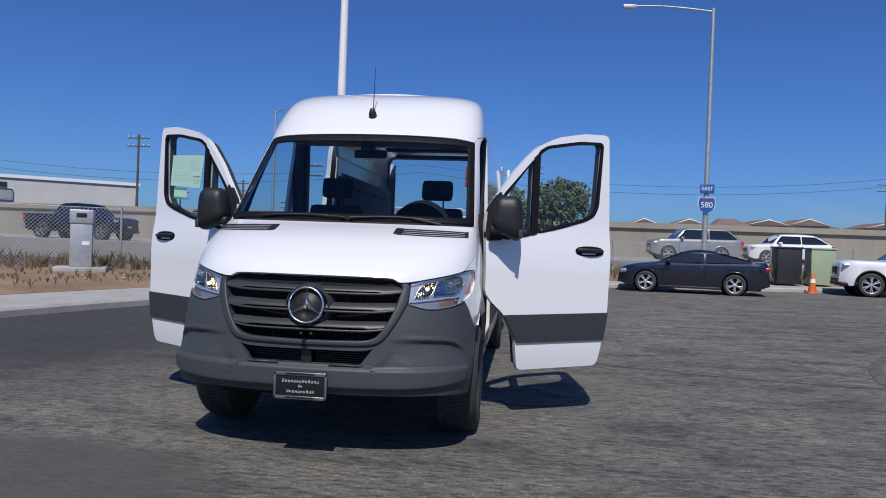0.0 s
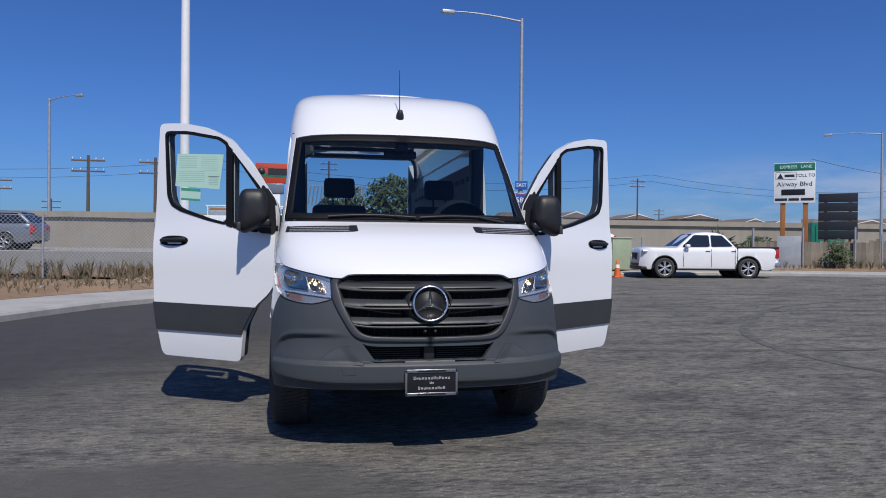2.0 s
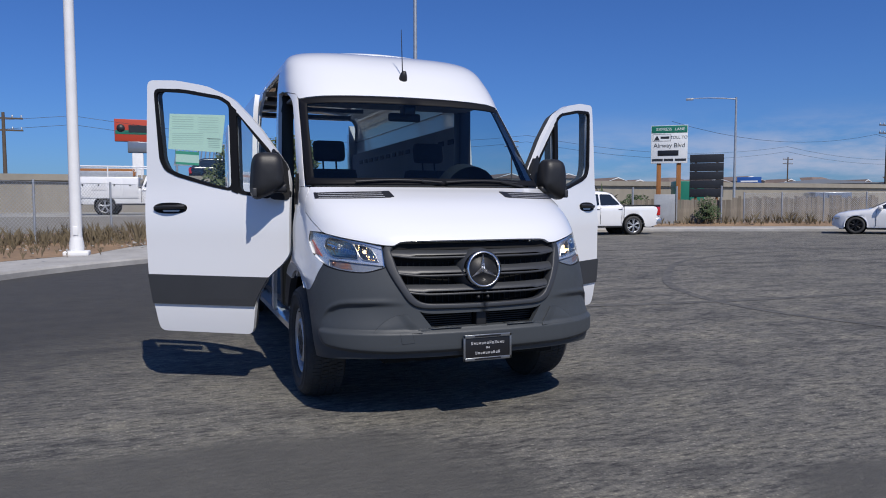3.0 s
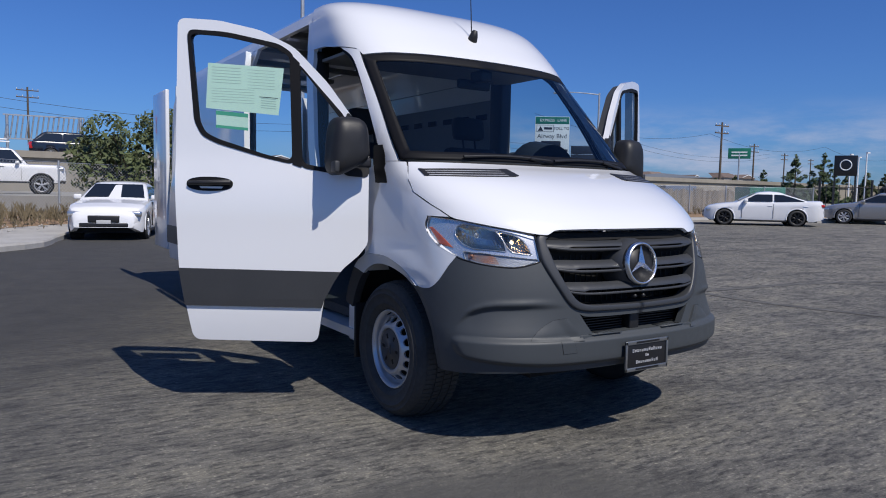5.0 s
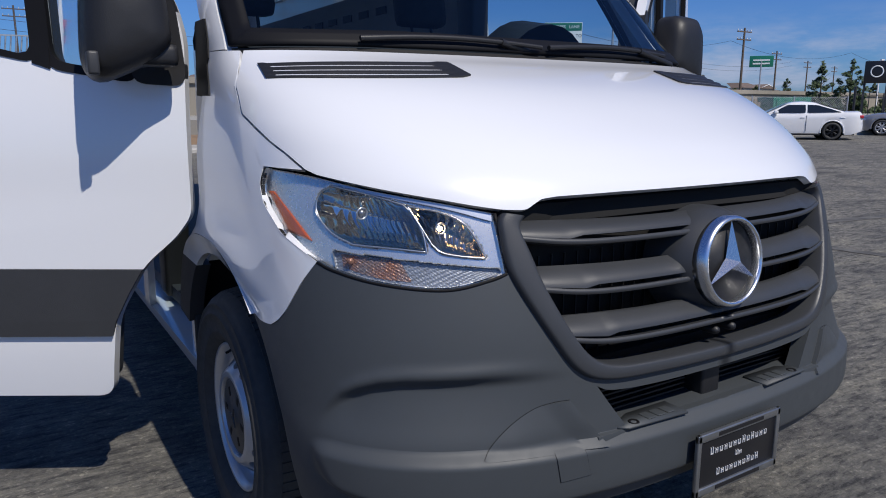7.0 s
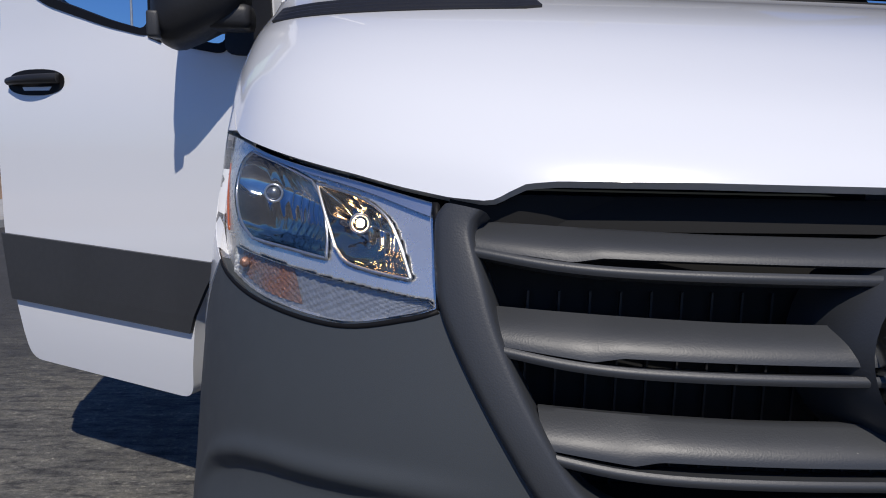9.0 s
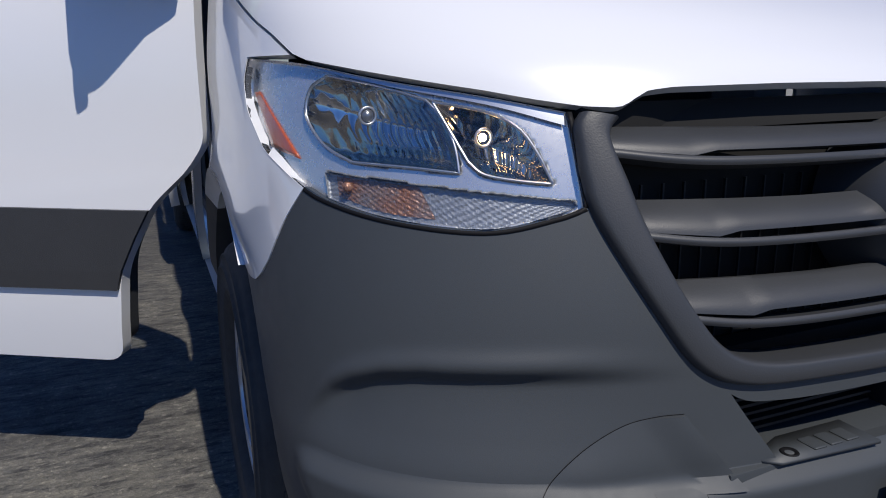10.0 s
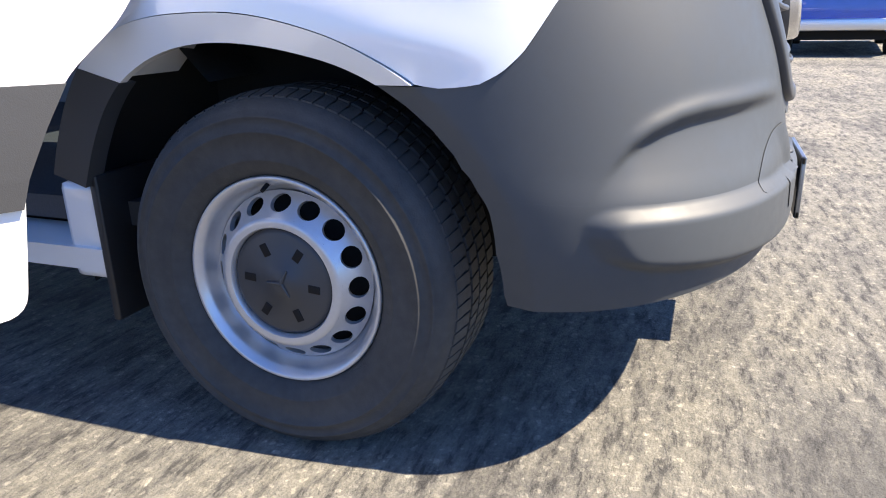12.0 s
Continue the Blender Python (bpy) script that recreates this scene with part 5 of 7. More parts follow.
        l.new(v, q.inputs[0])
        return q.outputs[0]

    wob = calc("MULTIPLY", calc("SUBTRACT", tex(0.6, 4, 0.6), 0.5), 5.0)
    lean = calc("ADD", calc("SUBTRACT", sep.outputs[1], calc("MULTIPLY", sep.outputs[0], 1.2)), wob)
    sealed = calc("MULTIPLY", soft(lean, 2.6, 8.8), soft(sep.outputs[0], 3.5, -0.5))
    dark = ramp(tex(3.0, 6, 0.6), [(0.3, (0.032, 0.032, 0.033)), (0.7, (0.050, 0.049, 0.048))])
    c = mixc(c, mixc(dark, grain, 0.6), calc("MULTIPLY", sealed, 0.9), "MIX")
    ex, ey = calc("DIVIDE", calc("ADD", sep.outputs[0], 1.9), 1.9), calc("DIVIDE", calc("ADD", sep.outputs[1], 0.9), 1.15)
    rad = calc("ADD", calc("ADD", calc("MULTIPLY", ex, ex), calc("MULTIPLY", ey, ey)), calc("MULTIPLY", wob, 0.25))
    fx, fy = calc("DIVIDE", calc("SUBTRACT", sep.outputs[0], 1.5), 0.9), calc("DIVIDE", calc("ADD", sep.outputs[1], 2.1), 0.75)
    rad2 = calc("ADD", calc("ADD", calc("MULTIPLY", fx, fx), calc("MULTIPLY", fy, fy)), calc("MULTIPLY", wob, 0.25))
    smooth_spots = calc("MAXIMUM", soft(rad, 1.15, 0.55), soft(rad2, 1.15, 0.6))
    spot_tone = ramp(tex(2.0, 5, 0.6), [(0.3, (0.080, 0.078, 0.071)), (0.7, (0.108, 0.104, 0.094))])
    c = mixc(c, mixc(spot_tone, grain, 0.5), calc("MULTIPLY", smooth_spots, 0.85), "MIX")
    l.new(c, b.inputs["Base Color"])
    bp, bp2 = n.new("ShaderNodeBump"), n.new("ShaderNodeBump")
    bp.inputs["Strength"].default_value, bp.inputs["Distance"].default_value = 0.9, 0.008
    bp2.inputs["Strength"].default_value, bp2.inputs["Distance"].default_value = 0.75, 0.03
    l.new(tex(130, 4, 0.7), bp.inputs["Height"])
    l.new(tex(18, 7, 0.7), bp2.inputs["Height"])
    l.new(bp2.outputs[0], bp.inputs["Normal"])
    l.new(bp.outputs[0], b.inputs["Normal"])
    return m


ASPHALT = ground_material()
DIRT = mat("dry_soil", (0.30, 0.20, 0.12), 0.95, color2=(0.17, 0.115, 0.07), scale=0.8, bump=0.8, bump_scale=30)
ROAD = mat("freeway_surface", (0.235, 0.23, 0.215), 0.9, vary=0.12, scale=0.5, bump=0.3, bump_scale=60)
KERB = [(-9.0, -6.0), (-7.2, 2.0), (-6.45, 5.8), (-5.6, 8.6), (-4.7, 10.9), (-3.3, 12.9), (-2.0, 14.4), (-1.5, 16.4), (-0.6, 18.8), (1.6, 20.6), (5.0, 21.4), (10.0, 22.3), (14.5, 23.2), (18.5, 22.3), (22.5, 19.8), (27.0, 16.9), (31.5, 15.0), (35.0, 12.2), (38.0, 6.0), (40.0, -6.0), (42.0, -30.0)]
KERB_LINE = smooth_line(KERB, 160)


def outward(i):
    d = KERB_LINE[min(i + 1, len(KERB_LINE) - 1)] - KERB_LINE[max(i - 1, 0)]
    d = d / np.linalg.norm(d)
    return np.array((-d[1], d[0]))


def strip(name, offs, material, label, category, kind="structure"):
    """A band along the kerb line: (distance outwards, height above the lot)."""
    bm = bmesh.new()
    rows = []
    for i, p in enumerate(KERB_LINE):
        o = outward(i)
        rows.append([bm.verts.new((p[0] + o[0] * d, p[1] + o[1] * d, gz(*(p + o * d)) + z)) for d, z in offs])
    for a, b in zip(rows, rows[1:]):
        for i in range(len(offs) - 1):
            bm.faces.new((a[i], a[i + 1], b[i + 1], b[i]))
    bmesh.ops.recalc_face_normals(bm, faces=bm.faces[:])
    return tagged(part(name, bm, material, None, smooth=False), label, category, kind=kind)


# ground: one sheet to the horizon
bm = bmesh.new()
xs = [-3000, -600, -150, -60, -30, -15, -8, -4, 0, 2, 4, 8, 16, 30, 45, 70, 150, 600, 3000]
ys = [-3000, -600, -150, -60, -30, -15, -8, -4, 0, 4, 8, 12, 16, 20, 26, 35, 60, 150, 600, 3000]
gv = [[bm.verts.new((x, y, min(gz(x, y), 0.45))) for y in ys] for x in xs]
for i in range(len(xs) - 1):
    for j in range(len(ys) - 1):
        bm.faces.new((gv[i][j], gv[i + 1][j], gv[i + 1][j + 1], gv[i][j + 1]))
tagged(part("ground", bm, ASPHALT, None, smooth=True), "worn grey asphalt lot", "ground", kind="structure")
strip("kerb", [(0.0, -0.05), (0.0, 0.10), (0.03, 0.14), (0.16, 0.145), (0.16, 0.0)], CONCRETE, "grey concrete kerb", "kerb")
strip("pavement", [(0.162, 0.142), (1.9, 0.155), (1.9, 0.0)], CONCRETE, "pale concrete pavement", "pavement")
strip("verge", [(1.90, 0.16), (2.6, 0.24), (4.5, 0.30), (9.5, 0.30), (10.5, 0.0)], DIRT, "dry brown soil verge", "verge")

# freeway and its far wall
bm = boxed(-260, 320, 28.0, 47.0, 0.0, 0.90)
tagged(part("road", bm, ROAD, None, smooth=False), "grey concrete freeway", "road", kind="structure")
bm = bmesh.new()
slab([(-260, 47, 0.3), (320, 47, 0.3), (320, 47, 3.05), (-260, 47, 3.05)], (0, 0.5, 0), bm)
slab([(-260, 46.8, 2.95), (320, 46.8, 2.95), (320, 46.8, 3.35), (-260, 46.8, 3.35)], (0, 0.5, 0), bm)
tagged(part("wall_north", bm, WALLC, None, smooth=False), "tan concrete freeway wall", "wall", kind="structure")
bm = boxed(-260, 320, 47.5, 66.0, 0.0, 2.85)
tagged(part("raised_road", bm, ROAD, None, smooth=False), "raised concrete roadway behind the wall", "road", kind="structure")
LINEP = mat("road_paint", (0.62, 0.60, 0.52), 0.8, vary=0.15, scale=2)
for yy in (28.9, 32.6, 36.3, 40.0, 45.6):
    tagged(part("lane_line", boxed(-200, 260, yy, yy + 0.14, 0.898, 0.906), LINEP, None, smooth=False), "painted freeway lane line", "lane line", kind="structure")

# curved tyre marks on the lot
MARK = mat("tyre_mark_rubber", (0.040, 0.040, 0.041), 0.9, color2=(0.15, 0.145, 0.13), scale=7.0, bump=0.5, bump_scale=120)
for line, w in (([(16.0, 10.6), (12.0, 10.1), (10.2, 9.6), (8.6, 8.6), (7.0, 6.9), (5.9, 5.5), (5.35, 4.3), (5.15, 3.3), (5.2, 2.2), (5.6, 0.9)], 0.15), ([(1.6, 4.6), (3.4, 3.95), (5.2, 3.6), (7.4, 3.3), (9.6, 2.6)], 0.16), ([(4.0, 8.9), (7.0, 8.4), (10.0, 8.1), (14.0, 7.2)], 0.14), ([(6.0, 13.2), (10.0, 12.8), (15.0, 11.0), (18.0, 8.0)], 0.16)):
    bm = bmesh.new()
    pts = smooth_line(line, 60)
    prev = None
    for i in range(60):
        d = pts[min(59, i + 1)] - pts[max(0, i - 1)]
        d = d / np.linalg.norm(d)
        q = [bm.verts.new((pts[i][0] - d[1] * s * w / 2, pts[i][1] + d[0] * s * w / 2, gz(*pts[i]) + 0.0045)) for s in (-1, 1)]
        if prev:
            bm.faces.new((prev[0], prev[1], q[1], q[0]))
        prev = q
    bmesh.ops.recalc_face_normals(bm, faces=bm.faces[:])
    tagged(part("tyre_mark", bm, MARK, None), "curved black tyre mark on the asphalt", "tyre mark", kind="structure")


# ---- parked and passing vehicles ----
def car_wheel(parent, x, y, r, width, side, rim_mat, spokes=5):
    w = new("wheel")
    w.parent = parent
    w.matrix_basis = Matrix.Translation((x, y, r)) @ pose(0, 0, 0, 90 * (1 if side < 0 else -1), 0, 0)
    I = Matrix.Identity(4)
    rr = r * 0.70
    tyre = part("tyre", lathe(bmesh.new(), [(rr, -0.01), (rr + 0.02, 0.012), (r * 0.93, 0.014), (r, -0.03), (r, -width + 0.03), (r * 0.93, -width), (rr, -width)], I, 32), RUBBER, w)
    rim = part("rim", lathe(bmesh.new(), [(rr + 0.005, 0.004), (rr - 0.01, 0.0), (rr - 0.02, -0.05), (rr - 0.03, -width)], I, 32), rim_mat, w)
    # near-black disc paints in the shade behind the spokes
    part("rim_back", lathe(bmesh.new(), [(0.0, -0.07), (rr, -0.07)], I, 24), VOID, w)
    for k in range(spokes):
        a = radians(360 * k / spokes + 90)
        bm = bmesh.new()
        for off in (-0.14, 0.14):
            tube(bm, [(0.05 * math.cos(a), 0.05 * math.sin(a), -0.012), ((rr - 0.01) * math.cos(a + off), (rr - 0.01) * math.sin(a + off), -0.008)], 0.024, 0.018, 6)
        part("spoke", bm, rim_mat, w)
    part("hub", lathe(bmesh.new(), [(0.0, 0.0), (0.055, -0.004), (0.065, -0.03)], I, 16), rim_mat, w)
    return w


def make_car(name, label, m, paint, L=4.65, W=1.80, H=1.42, wb=2.70, overhang=0.90, r=0.33, hood=0.93, belt=0.98, tail=1.02, cowl=1.30, roof0=2.05, roof1=3.20, deck=4.20,
             rim_mat=None, bed=None, clear=0.20, category="car", trim=None, spokes=5):
    """A car with its front at local +x: lofted body with cut wheel arches, painted cabin with set-in windows, lamps, mirrors and wheels. Lengths run back from the nose."""
    car = thing(name, m, label, category)
    rim_mat, trim = rim_mat or STEEL, trim or BLACK
    X = lambda s: L / 2 - s
    tall = H > 1.6
    if bed:
        keys = [(0.0, hood - 0.42), (0.02, hood - 0.16), (0.10, hood - 0.07), (0.35, hood - 0.02), (cowl, belt - 0.015), (deck, belt), (L - 0.03, belt + 0.02), (L, belt - 0.10)]
    elif tall:
        keys = [(0.0, hood - 0.46), (0.03, hood - 0.18), (0.14, hood - 0.08), (0.5, hood - 0.02), (cowl, belt - 0.01), (roof1, belt + 0.02), (L - 0.06, tail), (L, tail - 0.35)]
    else:
        keys = [(0.0, hood - 0.42), (0.05, hood - 0.25), (0.20, hood - 0.14), (0.55, hood - 0.05), (cowl, belt - 0.01), (roof1, belt + 0.03), (deck, tail), (L - 0.10, tail + 0.01), (L - 0.03, tail - 0.16), (L, tail - 0.42)]
    ks, kz = [k[0] for k in keys], [k[1] for k in keys]
    axles = (overhang, overhang + wb)
    arch_r = r * 1.17
    stations = np.unique(np.round(np.concatenate((np.linspace(0, 0.4, 10), np.linspace(0.4, L - 0.3, 40), np.linspace(L - 0.3, L, 8), *[a + arch_r * np.cos(np.linspace(0, math.pi, 13)) for a in axles])), 3))
    bm = bmesh.new()
    rows = []
    for s in stations[(stations >= 0) & (stations <= L)]:
        zs = float(np.interp(s, ks, kz))
        k = 1 - 0.26 * max(0, 1 - s / 0.60) ** 2.2 - 0.15 * max(0, 1 - (L - s) / 0.50) ** 2.2
        w = W / 2 * k
        zb = clear + 0.12 * max(0, 1 - s / 0.30) + 0.14 * max(0, 1 - (L - s) / 0.4)
        cut = max([r + math.sqrt(max(0.0, arch_r ** 2 - (s - a) ** 2)) if abs(s - a) < arch_r else 0 for a in axles])
        low = max(zb, cut)
        crease = zs - 0.20
        mid = max(low + 0.02, min(crease - 0.05, 0.5 * (zb + 0.16 + crease)))
        sec = [(w * 0.80, max(low, zb)), (w * 0.945 if not cut else w * 0.985, low), (w * 0.985, max(low + 0.01, min(zb + 0.16, crease - 0.08))), (w * 0.975, mid), (w, max(crease, low + 0.03)), (w * 0.985, zs - 0.10), (w * 0.955, zs - 0.035), (w * 0.86, zs - 0.002), (w * 0.45, zs + 0.022), (0, zs + 0.028)]
        full = [(-y, z) for y, z in sec] + [(y, z) for y, z in sec[-2::-1]]
        rows.append([bm.verts.new((X(s), y, z)) for y, z in full])
    for a, b in zip(rows, rows[1:]):
        for i in range(len(a) - 1):
            bm.faces.new((a[i], a[i + 1], b[i + 1], b[i]))
    bm.faces.new(rows[0])
    bm.faces.new(rows[-1][::-1])
    bmesh.ops.recalc_face_normals(bm, faces=bm.faces[:])
    harden(part("body", bm, paint, car), 34)
    # near-black block, the shade below the body put into its colour
    part("underbody", boxed(X(L - 0.25), X(0.25), -W * 0.40, W * 0.40, clear - 0.02, r + arch_r - 0.02), VOID, car, smooth=False)
    # painted cabin; its sides lean inwards
    g0, g1, zr = cowl - 0.05, deck + 0.02, H - 0.03
    base = belt - 0.06
    profile = [(g0, base + 0.03), (roof0 - 0.12, zr - 0.09), (roof0 + 0.10, zr - 0.012), ((roof0 + roof1) / 2, zr + 0.02), (roof1 - 0.10, zr - 0.012), (roof1 + 0.14, zr - 0.10), (g1, (belt if bed else tail) - 0.03)]
    half = lambda z: W / 2 * (0.905 - 0.20 * max(0.0, (z - belt) / (zr - belt)) ** 1.15)
    bm = bmesh.new()
    rows = []
    for s, z in straight_line(profile, 44):
        wt = half(z)
        full = [(-half(base), base)] + [(-half(base + (z - base) * q), base + (z - base) * q) for q in (0.35, 0.7, 0.9)] + [(-wt * 0.955, z), (-wt * 0.75, z + 0.022), (0, z + 0.038)]
        full += [(-y, h) for y, h in full[-2::-1]]
        rows.append([bm.verts.new((X(s), y, h)) for y, h in full])
    for a, b in zip(rows, rows[1:]):
        for i in range(len(a) - 1):
            bm.faces.new((a[i], a[i + 1], b[i + 1], b[i]))
    bmesh.ops.recalc_face_normals(bm, faces=bm.faces[:])
    harden(part("cabin", bm, paint, car), 50)
    edge = lambda z, front: float(np.interp(z, [profile[0][1], profile[1][1], profile[2][1]], [g0, roof0 - 0.12, roof0 + 0.10])) if front else float(np.interp(z, [profile[-1][1], profile[-2][1], profile[-3][1]], [g1, roof1 + 0.14, roof1 - 0.10]))
    mid = (roof0 + roof1) / 2 + (0.12 if not bed else 0.05)
    z0, z1 = belt + 0.02, zr - 0.085
    last = edge(z0, False) - (0.16 if not bed else 0.10)
    lasttop = min(edge(z1, False) - 0.10, last)
    for sy in (-1, 1):
        P = lambda s, z: (X(s), sy * (half(z) + 0.004), z)
        first = [(edge(z0, True) + 0.14, z0), (mid - 0.03, z0 + 0.01), (mid - 0.03, z1), (edge(z1, True) + 0.07, z1)]
        second = [(mid + 0.03, z0 + 0.01), (last, z0 + 0.03), (lasttop, z1 - 0.01), (mid + 0.03, z1)]
        for poly in (first, second):
            pts = []
            for (sa, za), (sb, zb_) in zip(poly, poly[1:] + poly[:1]):
                pts += [(sa + (sb - sa) * q, za + (zb_ - za) * q) for q in (0.06, 0.94)]
            part("side_window", slab([P(a, b) for a, b in pts], (0, sy * 0.004, 0)), CARGLASS, car, "dark glass", smooth=False)
        if tall and not bed:
            third = [(last + 0.05, z0 + 0.04), (min(last + 0.62, L - 0.30), z0 + 0.06), (min(lasttop + 0.50, L - 0.45), z1 - 0.02), (lasttop + 0.06, z1 - 0.01)]
            if third[1][0] > third[0][0] + 0.1:
                part("side_window", slab([P(a, b) for a, b in third], (0, sy * 0.004, 0)), CARGLASS, car, "dark glass", smooth=False)
        part("side_mirror", boxed(X(cowl + 0.42), X(cowl + 0.26), min(sy * W * 0.47, sy * W * 0.575), max(sy * W * 0.47, sy * W * 0.575), belt - 0.01, belt + 0.12, 0.035), paint, car)
        zf = float(np.interp(0.25, ks, kz))
        part("headlight", boxed(X(0.46), X(0.07), min(sy * W * 0.24, sy * W * 0.462), max(sy * W * 0.24, sy * W * 0.462), zf - 0.22, zf - 0.09, 0.04), CHROME2, car, "clear headlight")
        zt = float(np.interp(L - 0.05, ks, kz))
        part("tail_light", boxed(X(L - 0.004), X(L - 0.30), min(sy * W * 0.25, sy * W * 0.462), max(sy * W * 0.25, sy * W * 0.462), zt - (0.42 if bed or tall else 0.13), zt - 0.01, 0.03), RED, car, "red tail light")
        part("sill", boxed(X(overhang + wb - arch_r), X(overhang + arch_r), min(sy * W * 0.40, sy * W * 0.488), max(sy * W * 0.40, sy * W * 0.488), clear - 0.03, clear + 0.05, 0.02), trim, car)
        for s in axles:
            rim_m = Matrix.Translation((X(s), sy * W / 2 * 0.985, r)) @ pose(0, 0, 0, 90 * (1 if sy < 0 else -1), 0, 0)
            bm = lathe(bmesh.new(), [(arch_r - 0.012, -0.03), (arch_r - 0.005, 0.008), (arch_r + 0.03, 0.006), (arch_r + 0.045, -0.012)], rim_m, 36)
            bmesh.ops.delete(bm, geom=[v for v in bm.verts if v.co.z < clear], context="VERTS")
            part("wheel_arch", bm, paint if not bed else trim, car)
            # near-black cup stands in for the shade inside the arch
            part("wheel_well", lathe(bmesh.new(), [(0.0, -0.20), (arch_r, -0.20), (arch_r, -0.02)], rim_m, 28), VOID, car)
            car_wheel(car, X(s), sy * (W / 2 * 0.985 + 0.004), r, 0.22, sy, rim_mat, spokes)
        for s in (cowl + 0.20, mid, last + 0.05):
            if overhang + arch_r < s < overhang + wb - 0.25 or s == mid:
                part("door_gap", boxed(X(s + 0.008), X(s), min(sy * W * 0.484, sy * W * 0.5015), max(sy * W * 0.484, sy * W * 0.5015), clear + 0.12, belt - 0.06), SEAL, car, smooth=False)
        for s in (mid - 0.22, last - 0.10):
            part("door_handle", boxed(X(s + 0.17), X(s), min(sy * W * 0.486, sy * W * 0.507), max(sy * W * 0.486, sy * W * 0.507), belt - 0.16, belt - 0.125, 0.01), paint if not bed else BLACK, car)
    # screens across the width
    for front in (True, False):
        za, zb_ = (belt + 0.03, zr - 0.07) if front else ((belt if bed else tail) + 0.03, zr - 0.09)
        sa, sb = edge(za, front), edge(zb_, front)
        o = Vector((0.012 if front else -0.012, 0, 0.012))
        part("windscreen" if front else "rear_window", slab([Vector((X(sa), -half(za) * 0.90, za + 0.01)) + o, Vector((X(sa), half(za) * 0.90, za + 0.01)) + o, Vector((X(sb), half(zb_) * 0.88, zb_ + 0.02)) + o, Vector((X(sb), -half(zb_) * 0.88, zb_ + 0.02)) + o], (0.004 if front else -0.004, 0, 0.004)), CARGLASS, car, "dark glass", smooth=False)
    gz0, gz1 = (hood - 0.52, hood - 0.24) if bed or tall else (hood - 0.50, hood - 0.32)
    part("grille", boxed(X(0.16), X(-0.010), -W * 0.20, W * 0.20, gz0, gz1, 0.03), BLACK, car, "black grille")
    part("lower_intake", boxed(X(0.20), X(-0.006), -W * 0.31, W * 0.31, clear + 0.12, clear + 0.24, 0.03), BLACK, car)
    part("number_plate", boxed(X(0.02), X(-0.016), -0.16, 0.16, gz0 - 0.02, gz0 + 0.07, 0.005), PLATEWHITE, car)
    if bed:
        # flat near-black lid paints the bed's shaded inside onto the closed body
        part("bed_shade_lid", boxed(X(L - 0.08), X(deck + 0.08), -W * 0.42, W * 0.42, belt + 0.0, belt + 0.034, 0.0), VOID, car, smooth=False)
        for sy in (-1, 1):
            part("bed_rail", boxed(X(L - 0.02), X(deck + 0.04), min(sy * W * 0.42, sy * W * 0.475), max(sy * W * 0.42, sy * W * 0.475), belt - 0.02, belt + 0.05, 0.02), trim, car)
            part("bed_gap", boxed(X(deck + 0.035), X(deck + 0.015), min(sy * W * 0.45, sy * W * 0.5015), max(sy * W * 0.45, sy * W * 0.5015), clear + 0.1, belt), SEAL, car, smooth=False)
        part("rear_bumper", boxed(X(L + 0.06), X(L - 0.2), -W * 0.46, W * 0.46, clear + 0.14, clear + 0.34, 0.03), CHROME2, car)
        part("front_skirt", boxed(X(0.60), X(0.02), -W * 0.44, W * 0.44, clear - 0.02, clear + 0.12, 0.04), BLACK, car)
    return car


def parked(front, rear, name, label, paint, wb, **kw):
    """Stands a car with its wheels' midpoints at two places of the plan (front axle, rear axle)."""
    f, b = Vector((front[0], front[1], 0)), Vector((rear[0], rear[1], 0))
    d = (f - b).normalized()
    c = (f + b) / 2
    z = kw.pop("z", gz(c.x, c.y))
    L, o = kw.get("L", 4.65), kw.get("overhang", 0.90)
    c = (f + b) / 2 - d * (L / 2 - o - wb / 2)
    return make_car(name, label, Matrix.Translation((c.x, c.y, z)) @ pose(0, 0, 0, 0, 0, math.degrees(math.atan2(d.y, d.x))), paint, wb=wb, **kw)


BLACKP = mat("black_blue_paint", (0.006, 0.007, 0.016), 0.25, vary=0.1, scale=4, coat=1.0)
SILVERP = mat("silver_paint", (0.36, 0.35, 0.34), 0.3, 0.5, vary=0.05, scale=4, coat=1.0)
GREYP = mat("grey_paint", (0.20, 0.22, 0.25), 0.3, 0.4, vary=0.05, scale=4, coat=1.0)
REDP = mat("red_paint", (0.36, 0.03, 0.02), 0.3, vary=0.08, scale=4, coat=1.0)
BLUEP = mat("blue_paint", (0.02, 0.09, 0.42), 0.3, vary=0.08, scale=4, coat=1.0)
DARKRIM = mat("dark_alloy", (0.03, 0.03, 0.032), 0.35, 0.7)
parked((5.40, 20.3), (8.02, 19.75), "black_sedan", "black four-door sedan parked along the kerb", BLACKP, 2.70, L=4.63, W=1.80, H=1.42, rim_mat=STEEL, cowl=1.25, roof0=2.10, roof1=3.05, deck=4.30, tail=1.06, hood=0.95, belt=0.99, r=0.34)
parked((12.96, 21.76), (16.14, 21.14), "white_pickup", "white crew-cab pickup truck parked by the kerb", WHITE2, 3.235, L=5.39, W=1.91, H=1.80, hood=1.22, belt=1.20, cowl=1.45, roof0=2.15, roof1=3.20, deck=3.72, bed=True, overhang=0.93, r=0.395, clear=0.34, rim_mat=STEEL, category="pickup truck", spokes=6)
